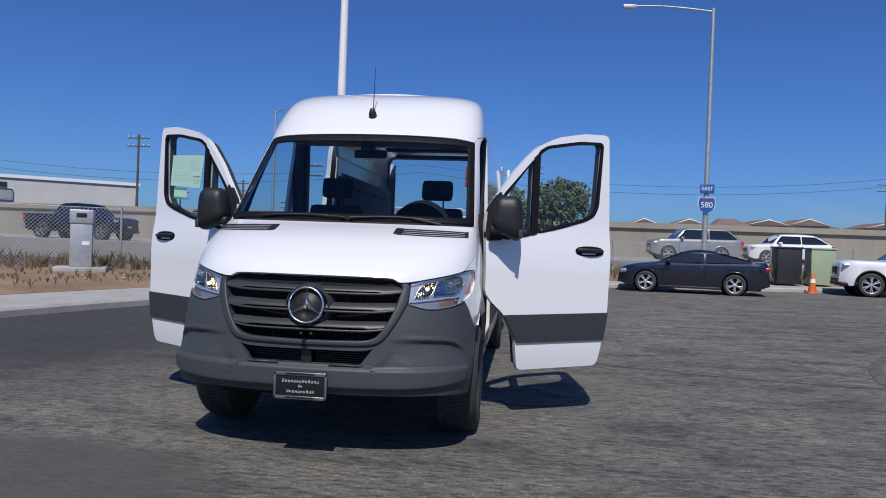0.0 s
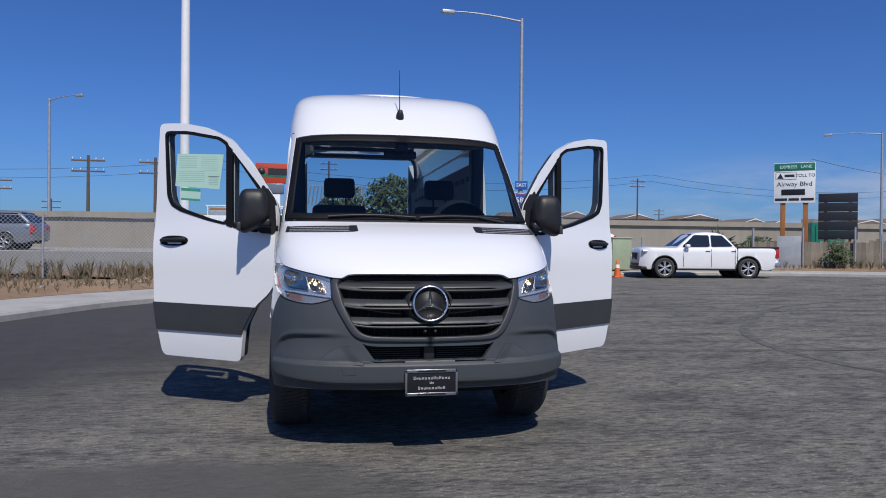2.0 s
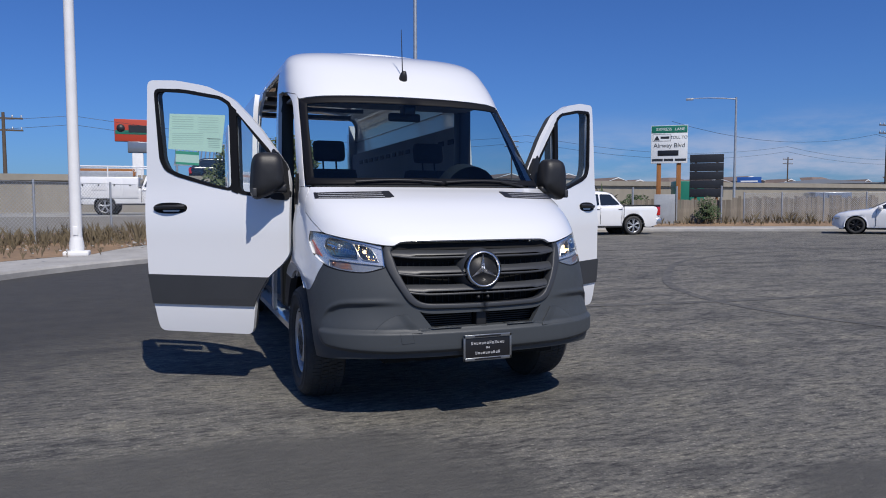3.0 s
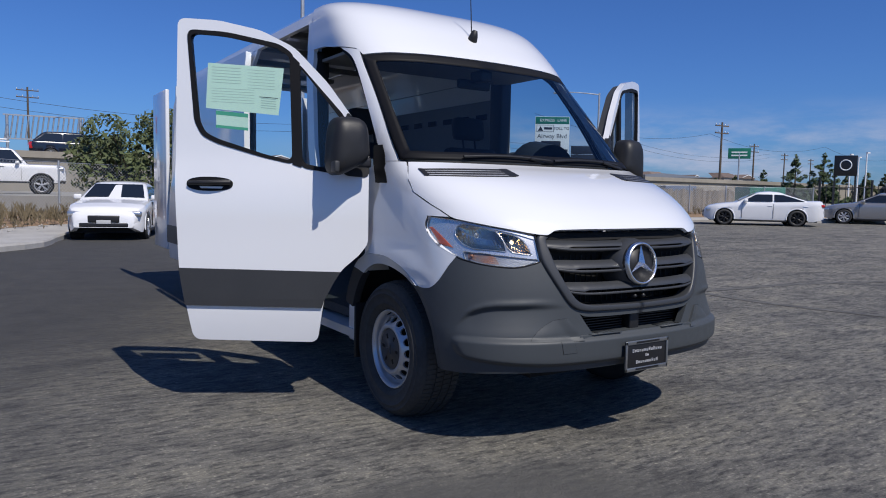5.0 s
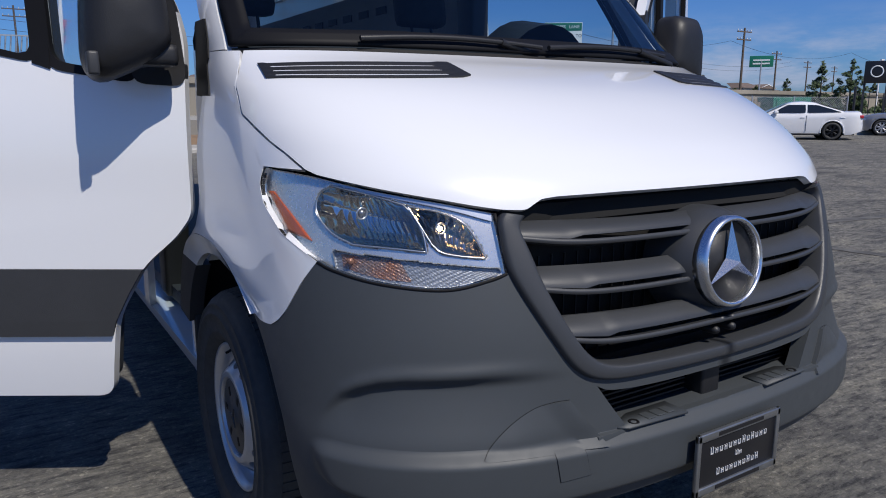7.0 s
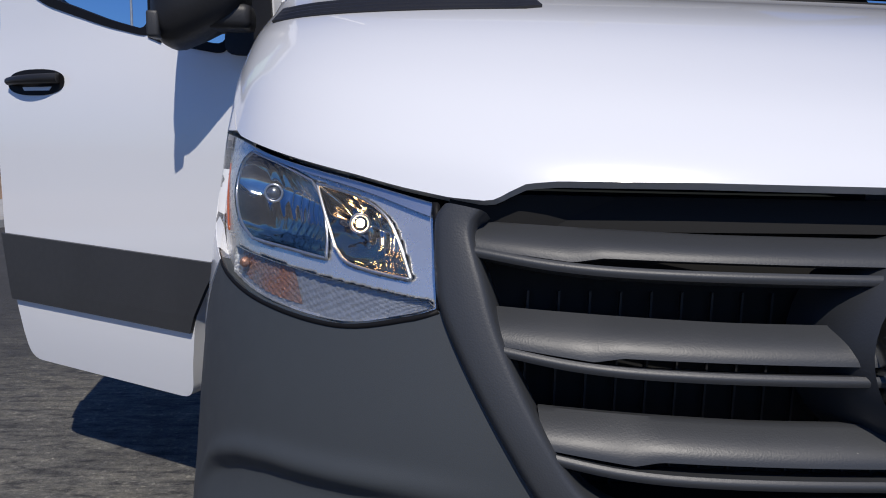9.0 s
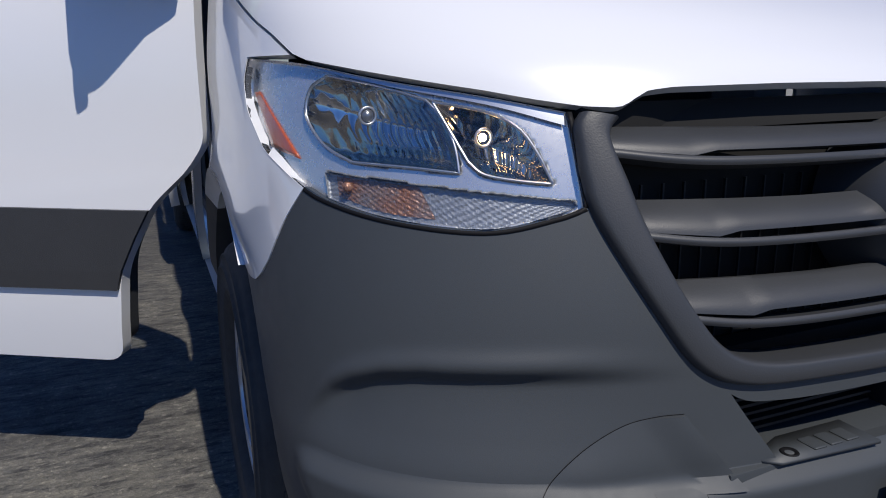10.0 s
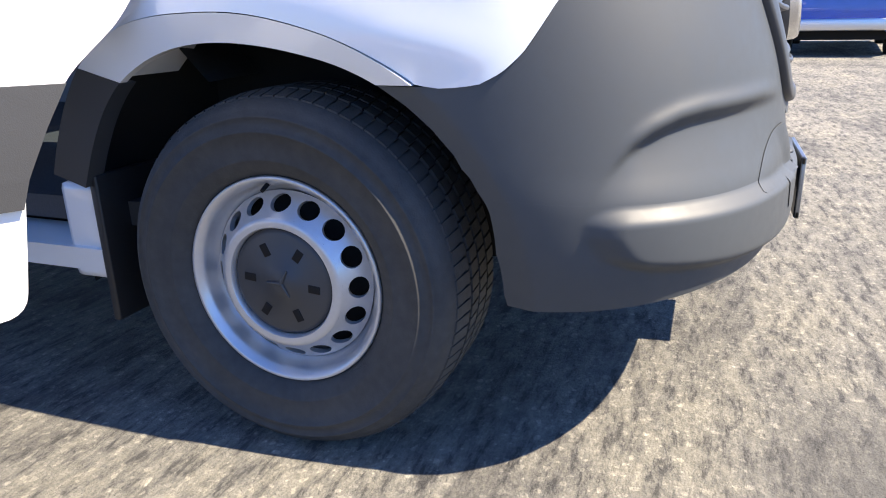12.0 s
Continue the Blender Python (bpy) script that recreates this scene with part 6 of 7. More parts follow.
parked((24.2, 16.7), (26.0, 14.5), "white_sports_sedan", "white sports sedan with dark alloy wheels", WHITE2, 2.81, L=4.67, W=1.88, H=1.43, rim_mat=DARKRIM, roof0=2.1, roof1=3.1, deck=4.1, tail=1.05, overhang=0.82, spokes=7)
parked((31.3, 15.1), (32.6, 12.3), "silver_saloon", "silver long saloon parked at the kerb", SILVERP, 3.085, L=5.16, W=1.86, H=1.45, roof0=2.25, roof1=3.5, deck=4.45, tail=1.03, overhang=0.90, rim_mat=STEEL, spokes=7)
parked((36.2, 10.5), (37.5, 8.0), "red_suv", "dark red off-road car at the kerb", REDP, 2.79, L=4.6, W=1.87, H=1.75, hood=1.12, belt=1.15, tail=1.2, roof0=1.95, roof1=3.7, deck=4.45, r=0.38, clear=0.28, rim_mat=STEEL)
parked((-0.35, 16.75), (0.55, 19.4), "white_saloon", "white saloon with black grille facing the lot", WHITE2, 2.76, L=4.63, W=1.78, H=1.44, overhang=0.82, roof0=2.1, roof1=3.1, deck=4.2)
# on the freeway
parked((-20.6, 31.0), (-24.3, 31.4), "black_pickup", "black pickup truck on the freeway", BLACKP, 3.7, L=5.9, W=2.0, H=1.9, hood=1.2, belt=1.25, cowl=1.6, roof0=2.2, roof1=3.6, deck=3.95, bed=True, overhang=0.97, r=0.41, clear=0.4, rim_mat=GREYP, z=0.90, category="pickup truck")
parked((-17.8, 33.2), (-14.85, 33.0), "grey_suv", "blue-grey large sport utility car on the freeway", GREYP, 2.95, L=5.15, W=2.0, H=1.88, hood=1.2, belt=1.22, tail=1.25, cowl=1.4, roof0=1.95, roof1=4.35, deck=5.05, r=0.40, clear=0.32, rim_mat=STEEL, z=0.90)
truck = parked((-0.8, 33.9), (-4.7, 34.2), "work_truck", "white utility work truck on the freeway", WHITE2, 3.9, L=6.2, W=2.1, H=2.0, hood=1.3, belt=1.3, cowl=1.5, roof0=2.1, roof1=2.9, deck=3.2, bed=True, overhang=0.95, r=0.41, clear=0.5, z=0.90, category="truck")
service = part("service_body", boxed(-3.08, -0.25, -1.06, 1.06, 0.78, 1.82, 0.04), WHITE2, truck, "white service body with side lockers")
for side_ in (-1, 1):
    for k in range(4):
        x0 = -3.0 + 0.69 * k
        part("locker_door", boxed(x0, x0 + 0.63, min(side_ * 1.06, side_ * 1.075), max(side_ * 1.06, side_ * 1.075), 0.86 if k != 1 else 1.18, 1.74, 0.01), WHITE2, service)
        part("locker_latch", boxed(x0 + 0.28, x0 + 0.35, min(side_ * 1.075, side_ * 1.09), max(side_ * 1.075, side_ * 1.09), 1.38, 1.46, 0.005), BLACK, service)
    part("rack_rail", tubed([(-3.0, side_ * 0.95, 2.32), (0.9, side_ * 0.95, 2.32)], 0.035, None, 8), WHITE2, truck)
    for x0 in (-2.9, -1.6, -0.3):
        part("rack_post", tubed([(x0, side_ * 0.95, 1.80), (x0, side_ * 0.95, 2.32)], 0.03, None, 8), WHITE2, truck)
for k in range(14):
    part("stacked_board", boxed(-2.9 + 0.02 * (k % 5), -0.5 - 0.03 * (k % 4), -0.85 + 0.12 * k, -0.75 + 0.12 * k, 1.83 + 0.05 * (k % 3), 2.10 + 0.06 * (k % 4), 0.01), WOODPOST if k % 3 else GALV, truck)
parked((9.2, 38.0), (12.2, 38.2), "silver_suv", "silver sport utility car on the freeway", SILVERP, 2.95, L=5.1, W=2.0, H=1.88, hood=1.2, belt=1.22, tail=1.25, roof0=1.9, roof1=4.2, deck=4.95, r=0.39, clear=0.3, z=0.90)
parked((14.8, 38.6), (17.4, 38.8), "white_suv", "white sport utility car on the freeway", WHITE2, 2.7, L=4.7, W=1.87, H=1.7, hood=1.1, belt=1.12, tail=1.15, roof0=1.8, roof1=3.7, deck=4.55, r=0.36, clear=0.25, z=0.90)
parked((3.5, 49.5), (0.6, 49.5), "dark_suv", "dark sport utility car on the raised roadway", BLACKP, 2.9, L=5.0, W=1.95, H=1.85, hood=1.15, belt=1.18, tail=1.2, roof0=1.9, roof1=4.1, deck=4.8, r=0.38, clear=0.3, z=2.85)
parked((16.5, -2.40), (13.0, -1.92), "blue_pickup", "bright blue pickup truck parked across the lot", BLUEP, 3.6, L=5.6, W=1.95, H=1.85, hood=1.15, belt=1.2, cowl=1.5, roof0=2.15, roof1=3.4, deck=3.8, bed=True, overhang=0.97, r=0.39, clear=0.27, category="pickup truck")


# ---- poles, signs, fences and distance ----
tall = thing("white_pole", pose(-4.0, 15.1, 0.14), "tall white painted light pole on the pavement", "light pole")
part("base", boxed(-0.28, 0.28, -0.28, 0.28, 0.0, 0.12, 0.03), POLEW, tall)
part("shaft", tubed([(0, 0, 0.1), (0, 0, 7), (0, 0, 14)], 0.135, 0.085, 16), POLEW, tall)
part("collar", lathe(bmesh.new(), [(0.16, 0.10), (0.17, 0.25), (0.14, 0.45)], Matrix.Identity(4), 16), POLEW, tall)
part("hatch", boxed(-0.06, 0.06, -0.145, -0.12, 0.5, 0.72, 0.01), POLEW, tall)


def street_lamp(x, y, z, h, arm, way):
    lamp = thing("street_lamp", pose(x, y, z), "grey steel street lamp with a curved arm", "street lamp", group="street lamps")
    w = Vector(way).normalized()
    part("shaft", tubed([(0, 0, 0), (0, 0, h * 0.5), (0, 0, h)], 0.12, 0.075, 12), GALV, lamp)
    pts = [Vector((0, 0, h - 0.15)) + w * arm * t + Vector((0, 0, 0.22 * math.sin(t * math.pi * 0.6))) for t in np.linspace(0, 1, 9)]
    part("arm", tubed(pts, 0.055, 0.03, 8), GALV, lamp)
    e = pts[-1]
    bm = bmesh.new()
    box(bm, -0.05, 0.55, -0.11, 0.11, -0.13, 0.05, 0.04, Matrix.Translation(e) @ pose(0, 0, 0, 0, 0, math.degrees(math.atan2(w.y, w.x))))
    part("lamp_head", bm, GALV, lamp)
    return lamp


lamp1 = street_lamp(8.9, 27.3, 0.3, 11.6, 3.3, (-1, -0.05, 0))
shield = part("route_sign_east", boxed(-0.30, 0.30, -0.16, -0.14, 3.62, 4.02, 0.01), BLUESIGN, lamp1, "blue sign reading EAST")
words("east", "EAST", 0.22, pose(0, -0.163, 3.82, 90, 0, 0), WHITESIGN, shield)
sh = [(-0.32, 3.40), (-0.26, 3.46), (0.0, 3.42), (0.26, 3.46), (0.32, 3.40), (0.34, 3.15), (0.26, 2.92), (0.0, 2.76), (-0.26, 2.92), (-0.34, 3.15)]
part("shield_edge", slab([(x * 1.07, -0.145, 3.12 + (z - 3.12) * 1.06) for x, z in sh], (0, 0.008, 0)), WHITESIGN, lamp1, smooth=False)
shield = part("route_shield", slab([(x, -0.160, z) for x, z in sh], (0, 0.012, 0)), BLUESIGN, lamp1, "blue route shield reading 580", smooth=False)
part("shield_top", slab([(-0.30, -0.163, 3.39), (0.30, -0.163, 3.39), (0.27, -0.163, 3.44), (0.0, -0.163, 3.41), (-0.27, -0.163, 3.44)], (0, 0.002, 0)), REDSIGN, shield, smooth=False)
words("number", "580", 0.34, pose(0, -0.164, 3.12, 90, 0, 0), WHITESIGN, shield)
street_lamp(42.1, 42.2, 0.6, 9.6, 3.4, (-0.75, 0.65, 0))
street_lamp(-19.0, 50.0, 2.85, 8.6, 2.6, (0.8, -0.5, 0))

# toll sign on two wooden posts
ts = thing("toll_sign", Matrix.Translation((21.7, 25.2, gz(22, 25))) @ pose(0, 0, 0, 0, 0, -38), "green and white road sign on two brown posts", "road sign")
for x in (-0.48, 0.48):
    part("post", boxed(x - 0.11, x + 0.11, 0.02, 0.24, 0.0, 3.6, 0.01), WOODPOST, ts, "orange-brown wooden post")
panel_ = part("panel", boxed(-0.88, 0.88, -0.03, 0.015, 3.27, 5.17, 0.01), WHITESIGN, ts, "white sign panel")
head_ = part("header", boxed(-0.86, 0.86, -0.036, -0.030, 4.79, 5.15, 0.004), GREENSIGN, ts, "green header reading EXPRESS LANE")
words("express", "EXPRESS", 0.20, pose(-0.26, -0.039, 4.97, 90, 0, 0), WHITESIGN, head_)
words("lane", "LANE", 0.20, pose(0.50, -0.039, 4.97, 90, 0, 0), WHITESIGN, head_)
part("logo_box", boxed(-0.80, 0.08, -0.034, -0.030, 4.38, 4.74, 0.004), DARKMETAL, panel_, smooth=False)
part("logo_field", boxed(-0.78, 0.06, -0.037, -0.033, 4.40, 4.72, 0.002), WHITESIGN, panel_, smooth=False)
part("logo_mark", slab([(-0.74, -0.040, 4.43), (-0.46, -0.040, 4.43), (-0.60, -0.040, 4.68)], (0, 0.002, 0)), DARKMETAL, panel_, smooth=False)
part("logo_bar", boxed(-0.42, 0.0, -0.040, -0.037, 4.50, 4.62), DARKMETAL, panel_, smooth=False)
words("toll", "TOLL TO", 0.20, pose(0.46, -0.036, 4.56, 90, 0, 0), DARKMETAL, panel_)
words("airway", "Airway Blvd", 0.30, pose(0, -0.036, 4.16, 90, 0, 0), DARKMETAL, panel_, width=1.5)
part("display", boxed(-0.55, 0.45, -0.045, -0.030, 3.65, 3.92, 0.01), PLATEBLACK, panel_, "dark price display")
for x0, x1 in ((-0.82, -0.30), (-0.24, 0.20), (0.28, 0.82)):
    part("bar", boxed(x0, x1, -0.036, -0.031, 3.38, 3.50), DARKMETAL, panel_, smooth=False)
bs = thing("sign_back", Matrix.Translation((23.3, 24.3, gz(24, 23))) @ pose(0, 0, 0, 0, 0, -42), "dark brown back of a road sign", "road sign")
for k in range(5):
    part("plank", boxed(-0.80, 0.80, -0.03, 0.0, 1.55 + 0.43 * k, 1.965 + 0.43 * k, 0.008), DARKMETAL, bs)
for x in (-0.5, 0.5):
    part("post", boxed(x - 0.06, x + 0.06, 0.0, 0.10, 0.0, 3.6), WOODPOST, bs)


def along_kerb(d, a, b, n):
    """Places at distance d outwards along the kerb between two fractions of its length."""
    out = []
    for t in np.linspace(a, b, n):
        i = int(t * (len(KERB_LINE) - 1))
        p = KERB_LINE[i] + outward(i) * d
        out.append((float(p[0]), float(p[1])))
    return out


def chain_fence(pts, h, z0, name="chain_link_fence", label="rusty grey chain-link fence", pitch=0.11):
    f = thing(name, pose(0, 0, 0), label, "fence")
    bm = bmesh.new()
    for (x0, y0), (x1, y1) in zip(pts, pts[1:]):
        a, b = Vector((x0, y0, z0)), Vector((x1, y1, z0))
        d = (b - a)
        L = d.length
        d.normalize()
        n = int(L / pitch)
        side = Vector((-d.y, d.x, 0)) * 0.0
        for k in range(-int(h / pitch), n):
            for sgn in (1, -1):
                s0 = k * pitch if sgn > 0 else (k + int(h / pitch)) * pitch
                p0, p1 = [s0, 0.0], [s0 + sgn * h, h]
                if sgn > 0:
                    if p0[0] < 0: p0 = [0.0, -s0]
                    if p1[0] > L: p1 = [L, L - s0]
                else:
                    if p0[0] > L: p0 = [L, s0 - L]
                    if p1[0] < 0: p1 = [0.0, s0]
                if p1[1] <= p0[1]:
                    continue
                u, v = a + d * p0[0] + Vector((0, 0, p0[1])), a + d * p1[0] + Vector((0, 0, p1[1]))
                t = Vector((0, 0, 0.0028)) + d * -sgn * 0.0028
                bm.faces.new([bm.verts.new(q) for q in (u - t, u + t, v + t, v - t)])
    tagged(part("mesh", bm, GALV, f, "grey wire mesh", smooth=False), kind="stuff")
    for x, y in pts:
        part("post", tubed([(x, y, z0 - 0.2), (x, y, z0 + h + 0.06)], 0.032, 0.032, 8), GALV, f)
    for (x0, y0), (x1, y1) in zip(pts, pts[1:]):
        part("top_wire", tubed([(x0, y0, z0 + h), (x1, y1, z0 + h)], 0.008, 0.008, 6), GALV, f)
    return f


chain_fence([(-16.0, 12.5), (-13.2, 13.6), (-10.4, 15.0), (-7.9, 16.5), (-5.4, 18.4), (-3.6, 20.4), (-1.0, 22.8), (2.0, 24.2)], 1.75, 0.28)
chain_fence([(4.8, 25.2), (8.0, 25.6), (11.2, 25.9), (14.5, 26.2)], 1.4, 0.3, label="grey chain-link fence behind parked cars")

# utility cabinet on its concrete pad
cab = thing("utility_cabinet", Matrix.Translation((-10.2, 12.9, 0.28)) @ pose(0, 0, 0, 0, 0, 30), "grey metal roadside utility cabinet on a concrete pad", "cabinet")
part("pad", boxed(-0.62, 0.62, -0.45, 0.45, 0.0, 0.14, 0.03), CONCRETE, cab)
part("body", boxed(-0.26, 0.26, -0.20, 0.20, 0.14, 1.25, 0.02), GALV, cab)
part("head", boxed(-0.28, 0.28, -0.22, 0.22, 1.25, 1.62, 0.03), GALV, cab)
part("display", boxed(-0.12, 0.12, -0.235, -0.21, 1.42, 1.53, 0.008), BLACK, cab)
part("bar", boxed(0.02, 0.20, -0.215, -0.20, 0.70, 0.80), WHITESIGN, cab, smooth=False)

# traffic cone and bins by the kerb
cone = thing("traffic_cone", pose(11.4, 22.1, gz(11, 22)), "orange traffic cone with a white band", "traffic cone")
ORANGE = mat("orange_cone", (0.60, 0.12, 0.02), 0.6, vary=0.15, scale=8)
part("base", boxed(-0.20, 0.20, -0.20, 0.20, 0.0, 0.05, 0.01), ORANGE, cone)
part("body", lathe(bmesh.new(), [(0.15, 0.05), (0.10, 0.35), (0.035, 0.72), (0.0, 0.725)], Matrix.Identity(4), 20), ORANGE, cone)
part("band", lathe(bmesh.new(), [(0.100, 0.38), (0.077, 0.52)], Matrix.Identity(4), 20), WHITESIGN, cone)
for x, y, c, l in ((11.3, 24.4, DARKMETAL, "dark grey waste bin behind the kerb"), (12.6, 24.6, mat("pale_green_cabinet", (0.30, 0.36, 0.24), 0.6, vary=0.1, scale=4), "pale green electrical cabinet")):
    b_ = thing("roadside_box", pose(x, y, 0.3), l, "cabinet")
    part("body", boxed(-0.45, 0.45, -0.35, 0.35, 0.0, 1.35, 0.03), c, b_)
    part("lid", boxed(-0.48, 0.48, -0.38, 0.38, 1.35, 1.42, 0.02), c, b_)

# board fence and gate to the right
FENCEB = mat("weathered_boards", (0.22, 0.19, 0.15), 0.9, vary=0.25, scale=2.5, bump=0.4, bump_scale=30, each=0.25)
SHEET = mat("grey_sheet_metal", (0.34, 0.36, 0.38), 0.6, 0.2, vary=0.15, scale=2)
bf = thing("board_fence", pose(0, 0, 0), "weathered grey-brown board fence with steel posts", "fence")
rng = random.Random(4)
line = straight_line([(20.0, 25.8), (24.4, 23.1)], 40)
bmb = bmesh.new()
box(bmb, -0.002, 0.002, -0.165, 0.165, 0.0, 1.0)
board_mesh = bpy.data.meshes.new("board")
bmb.to_mesh(board_mesh)
bmb.free()
board_mesh.materials.append(FENCEB)
for i in range(39):
    p, q = line[i], line[i + 1]
    a = math.atan2(q[1] - p[1], q[0] - p[0])
    o = new("board", board_mesh)
    o.parent = bf
    o.matrix_basis = Matrix.Translation((p[0], p[1], gz(*p) + 0.2)) @ pose(0, 0, 0, rng.uniform(-1, 1), 0, math.degrees(a) + 90 + rng.uniform(-2, 2)) @ Matrix.Diagonal((5, 0.42, 1.25 + rng.uniform(-0.06, 0.06), 1))
    if i % 16 == 0:
        part("post", tubed([(p[0] - 0.1, p[1] - 0.12, gz(*p)), (p[0] - 0.1, p[1] - 0.12, gz(*p) + 2.1)], 0.05, 0.05, 8), GALV, bf)
line = straight_line([(25.0, 24.2), (31.0, 20.8)], 50)
for i in range(49):
    p, q = line[i], line[i + 1]
    a = math.atan2(q[1] - p[1], q[0] - p[0])
    o = new("board", board_mesh)
    o.parent = bf
    o.matrix_basis = Matrix.Translation((p[0], p[1], gz(*p) + 0.2)) @ pose(0, 0, 0, rng.uniform(-1, 1), 0, math.degrees(a) + 90 + rng.uniform(-2, 2)) @ Matrix.Diagonal((5, 0.42, 1.32 + rng.uniform(-0.08, 0.08), 1))
shd = thing("sheet_panel", Matrix.Translation((21.0, 24.6, gz(21, 24))) @ pose(0, 0, 0, 0, 0, -32), "grey sheet-metal panel leaning at the fence", "panel")
part("sheet", boxed(-0.5, 0.5, -0.02, 0.02, 0.2, 1.7, 0.01), SHEET, shd)
chain_fence([(24.5, 23.0), (26.0, 22.1), (27.6, 21.1), (29.2, 20.1), (31.0, 19.1), (33.3, 17.8)], 1.5, 0.40, label="rusty chain-link gate fence across a driveway", pitch=0.09)
bars = thing("iron_fence", pose(0, 0, 0), "dark iron bar fence with posts", "fence")
line2 = straight_line([(33.5, 17.6), (42.0, 13.5), (52.0, 6.0)], 60)
for i, p in enumerate(line2):
    part("post" if i % 8 == 0 else "bar", tubed([(p[0], p[1], 0.35), (p[0], p[1], 2.4 if i % 8 == 0 else 2.1)], 0.06 if i % 8 == 0 else 0.02, None, 6), DARKMETAL, bars)
for (a, b), z in (((0, 59), 2.0),):
    for i in range(59):
        part("rail", tubed([(*line2[i], z), (*line2[i + 1], z)], 0.02, None, 5), DARKMETAL, bars)

# utility poles
def utility_pole(x, y, h, arms=2, wires_to=None, turn=0.0):
    p = thing("utility_pole", pose(x, y, 0, 0, 0, turn), "brown wooden utility pole with cross-arms", "utility pole", group="utility poles")
    part("pole", tubed([(0, 0, 0), (0, 0, h)], 0.17, 0.11, 8), POLEWOOD, p)
    for k in range(arms):
        z = h - 0.5 - 0.9 * k
        arm = part("cross_arm", boxed(-1.3, 1.3, -0.06, 0.06, z, z + 0.12), POLEWOOD, p, smooth=False)
        for xx in (-1.2, -0.6, 0.6, 1.2):
            part("insulator", lathe(bmesh.new(), [(0.0, z + 0.34), (0.06, z + 0.3), (0.05, z + 0.12)], Matrix.Translation((xx, 0, 0)), 8), GALV, arm)
    return p


POLEWOOD = mat("pole_wood", (0.10, 0.075, 0.055), 0.9, vary=0.25, scale=2, bump=0.3, bump_scale=20)


def polar(eye, az, d):
    return eye[0] + d * math.sin(radians(az)), eye[1] + d * math.cos(radians(az))


E10, E15, E35, E55 = (0.32, -4.39), (-0.23, -4.39), (-2.35, -3.8), (-2.82, -2.01)
for eye, az, d, el in ((E15, 25.9, 120, 5.29), (E15, 27.6, 170, 2.9), (E35, 53.5, 95, 5.6), (E35, 56.0, 130, 4.0), (E35, 58.2, 170, 3.3), (E35, 60.0, 210, 2.9), (E10, -29.8, 85, 7.3), (E10, -22.2, 90, 4.4), (E10, -18.9, 120, 3.0), (E10, -26.9, 110, 3.4), (E15, -16.5, 66, 6.2), (E15, -12.0, 64, 6.3), (E35, 2.3, 110, 6.6), (E15, 30.5, 200, 2.4), (E35, 47.3, 160, 3.4)):
    x, y = polar(eye, az, d)
    utility_pole(x, y, 1.35 + d * math.tan(radians(el)), 2, None, 0)
for (x0, y0, z0), (x1, y1, z1) in (((-60, 62, 9.0), (140, 88, 11.0)), ((-60, 62, 8.2), (140, 88, 10.2)), ((50, 60, 10.5), (190, 70, 10.5))):
    w_ = thing("power_line", pose(0, 0, 0), "thin dark overhead power line", "power line")
    pts = [(x0 + (x1 - x0) * t, y0 + (y1 - y0) * t, z0 + (z1 - z0) * t - 1.6 * (1 - (2 * ((t * 4) % 1) - 1) ** 2)) for t in np.linspace(0, 1, 41)]
    part("wire", tubed(pts, 0.022, 0.022, 4), DARKMETAL, w_)

# billboard, lattice screen, freeway sign, green sign
bx, by = polar(E35, -1.95, 120)
bb = thing("billboard", Matrix.Translation((bx, by, 0)), "red digital billboard on a white column", "billboard")
part("column", boxed(-0.8, 0.8, -0.5, 0.5, 0.0, 9.5, 0.1), POLEW, bb)
part("neck", boxed(-1.4, 1.4, -0.6, 0.6, 9.5, 11.2, 0.1), GREYP, bb)
face_ = part("board", boxed(-3.2, 3.2, -0.5, 0.5, 11.2, 14.6, 0.05), REDSIGN, bb, "red and green advert panel")
part("advert_band", boxed(-3.1, 3.1, -0.53, -0.50, 12.3, 12.9), GREENSIGN, face_, smooth=False)
part("advert_field", boxed(-1.2, 2.4, -0.56, -0.53, 12.6, 13.7), DARKMETAL, face_, smooth=False)
part("advert_disc", lathe(bmesh.new(), [(0.0, 0.06), (0.6, 0.06), (0.6, 0.0)], pose(-2.3, -0.5, 13.2, 90, 0, 0), 20), DARKMETAL, face_)
lx, ly = polar(E35, 3.1, 75)
lat = thing("lattice_screen", Matrix.Translation((lx, ly, 0.0)) @ pose(0, 0, 0, 0, 0, -6), "grey steel lattice sign gantry seen from behind", "gantry")
for z in (5.3, 7.4):
    part("chord", boxed(-3.2, 3.2, -0.06, 0.06, z, z + 0.12), GALV, lat, smooth=False)
for k in range(16):
    x = -3.1 + 0.4 * k
    part("brace", tubed([(x, 0, 5.35), (x + 0.3, 0, 7.45)], 0.07, None, 5), GALV, lat)
for x in (-2.9, 2.9):
    part("post", tubed([(x, 0, 0), (x, 0, 7.5)], 0.12, None, 8), GALV, lat)
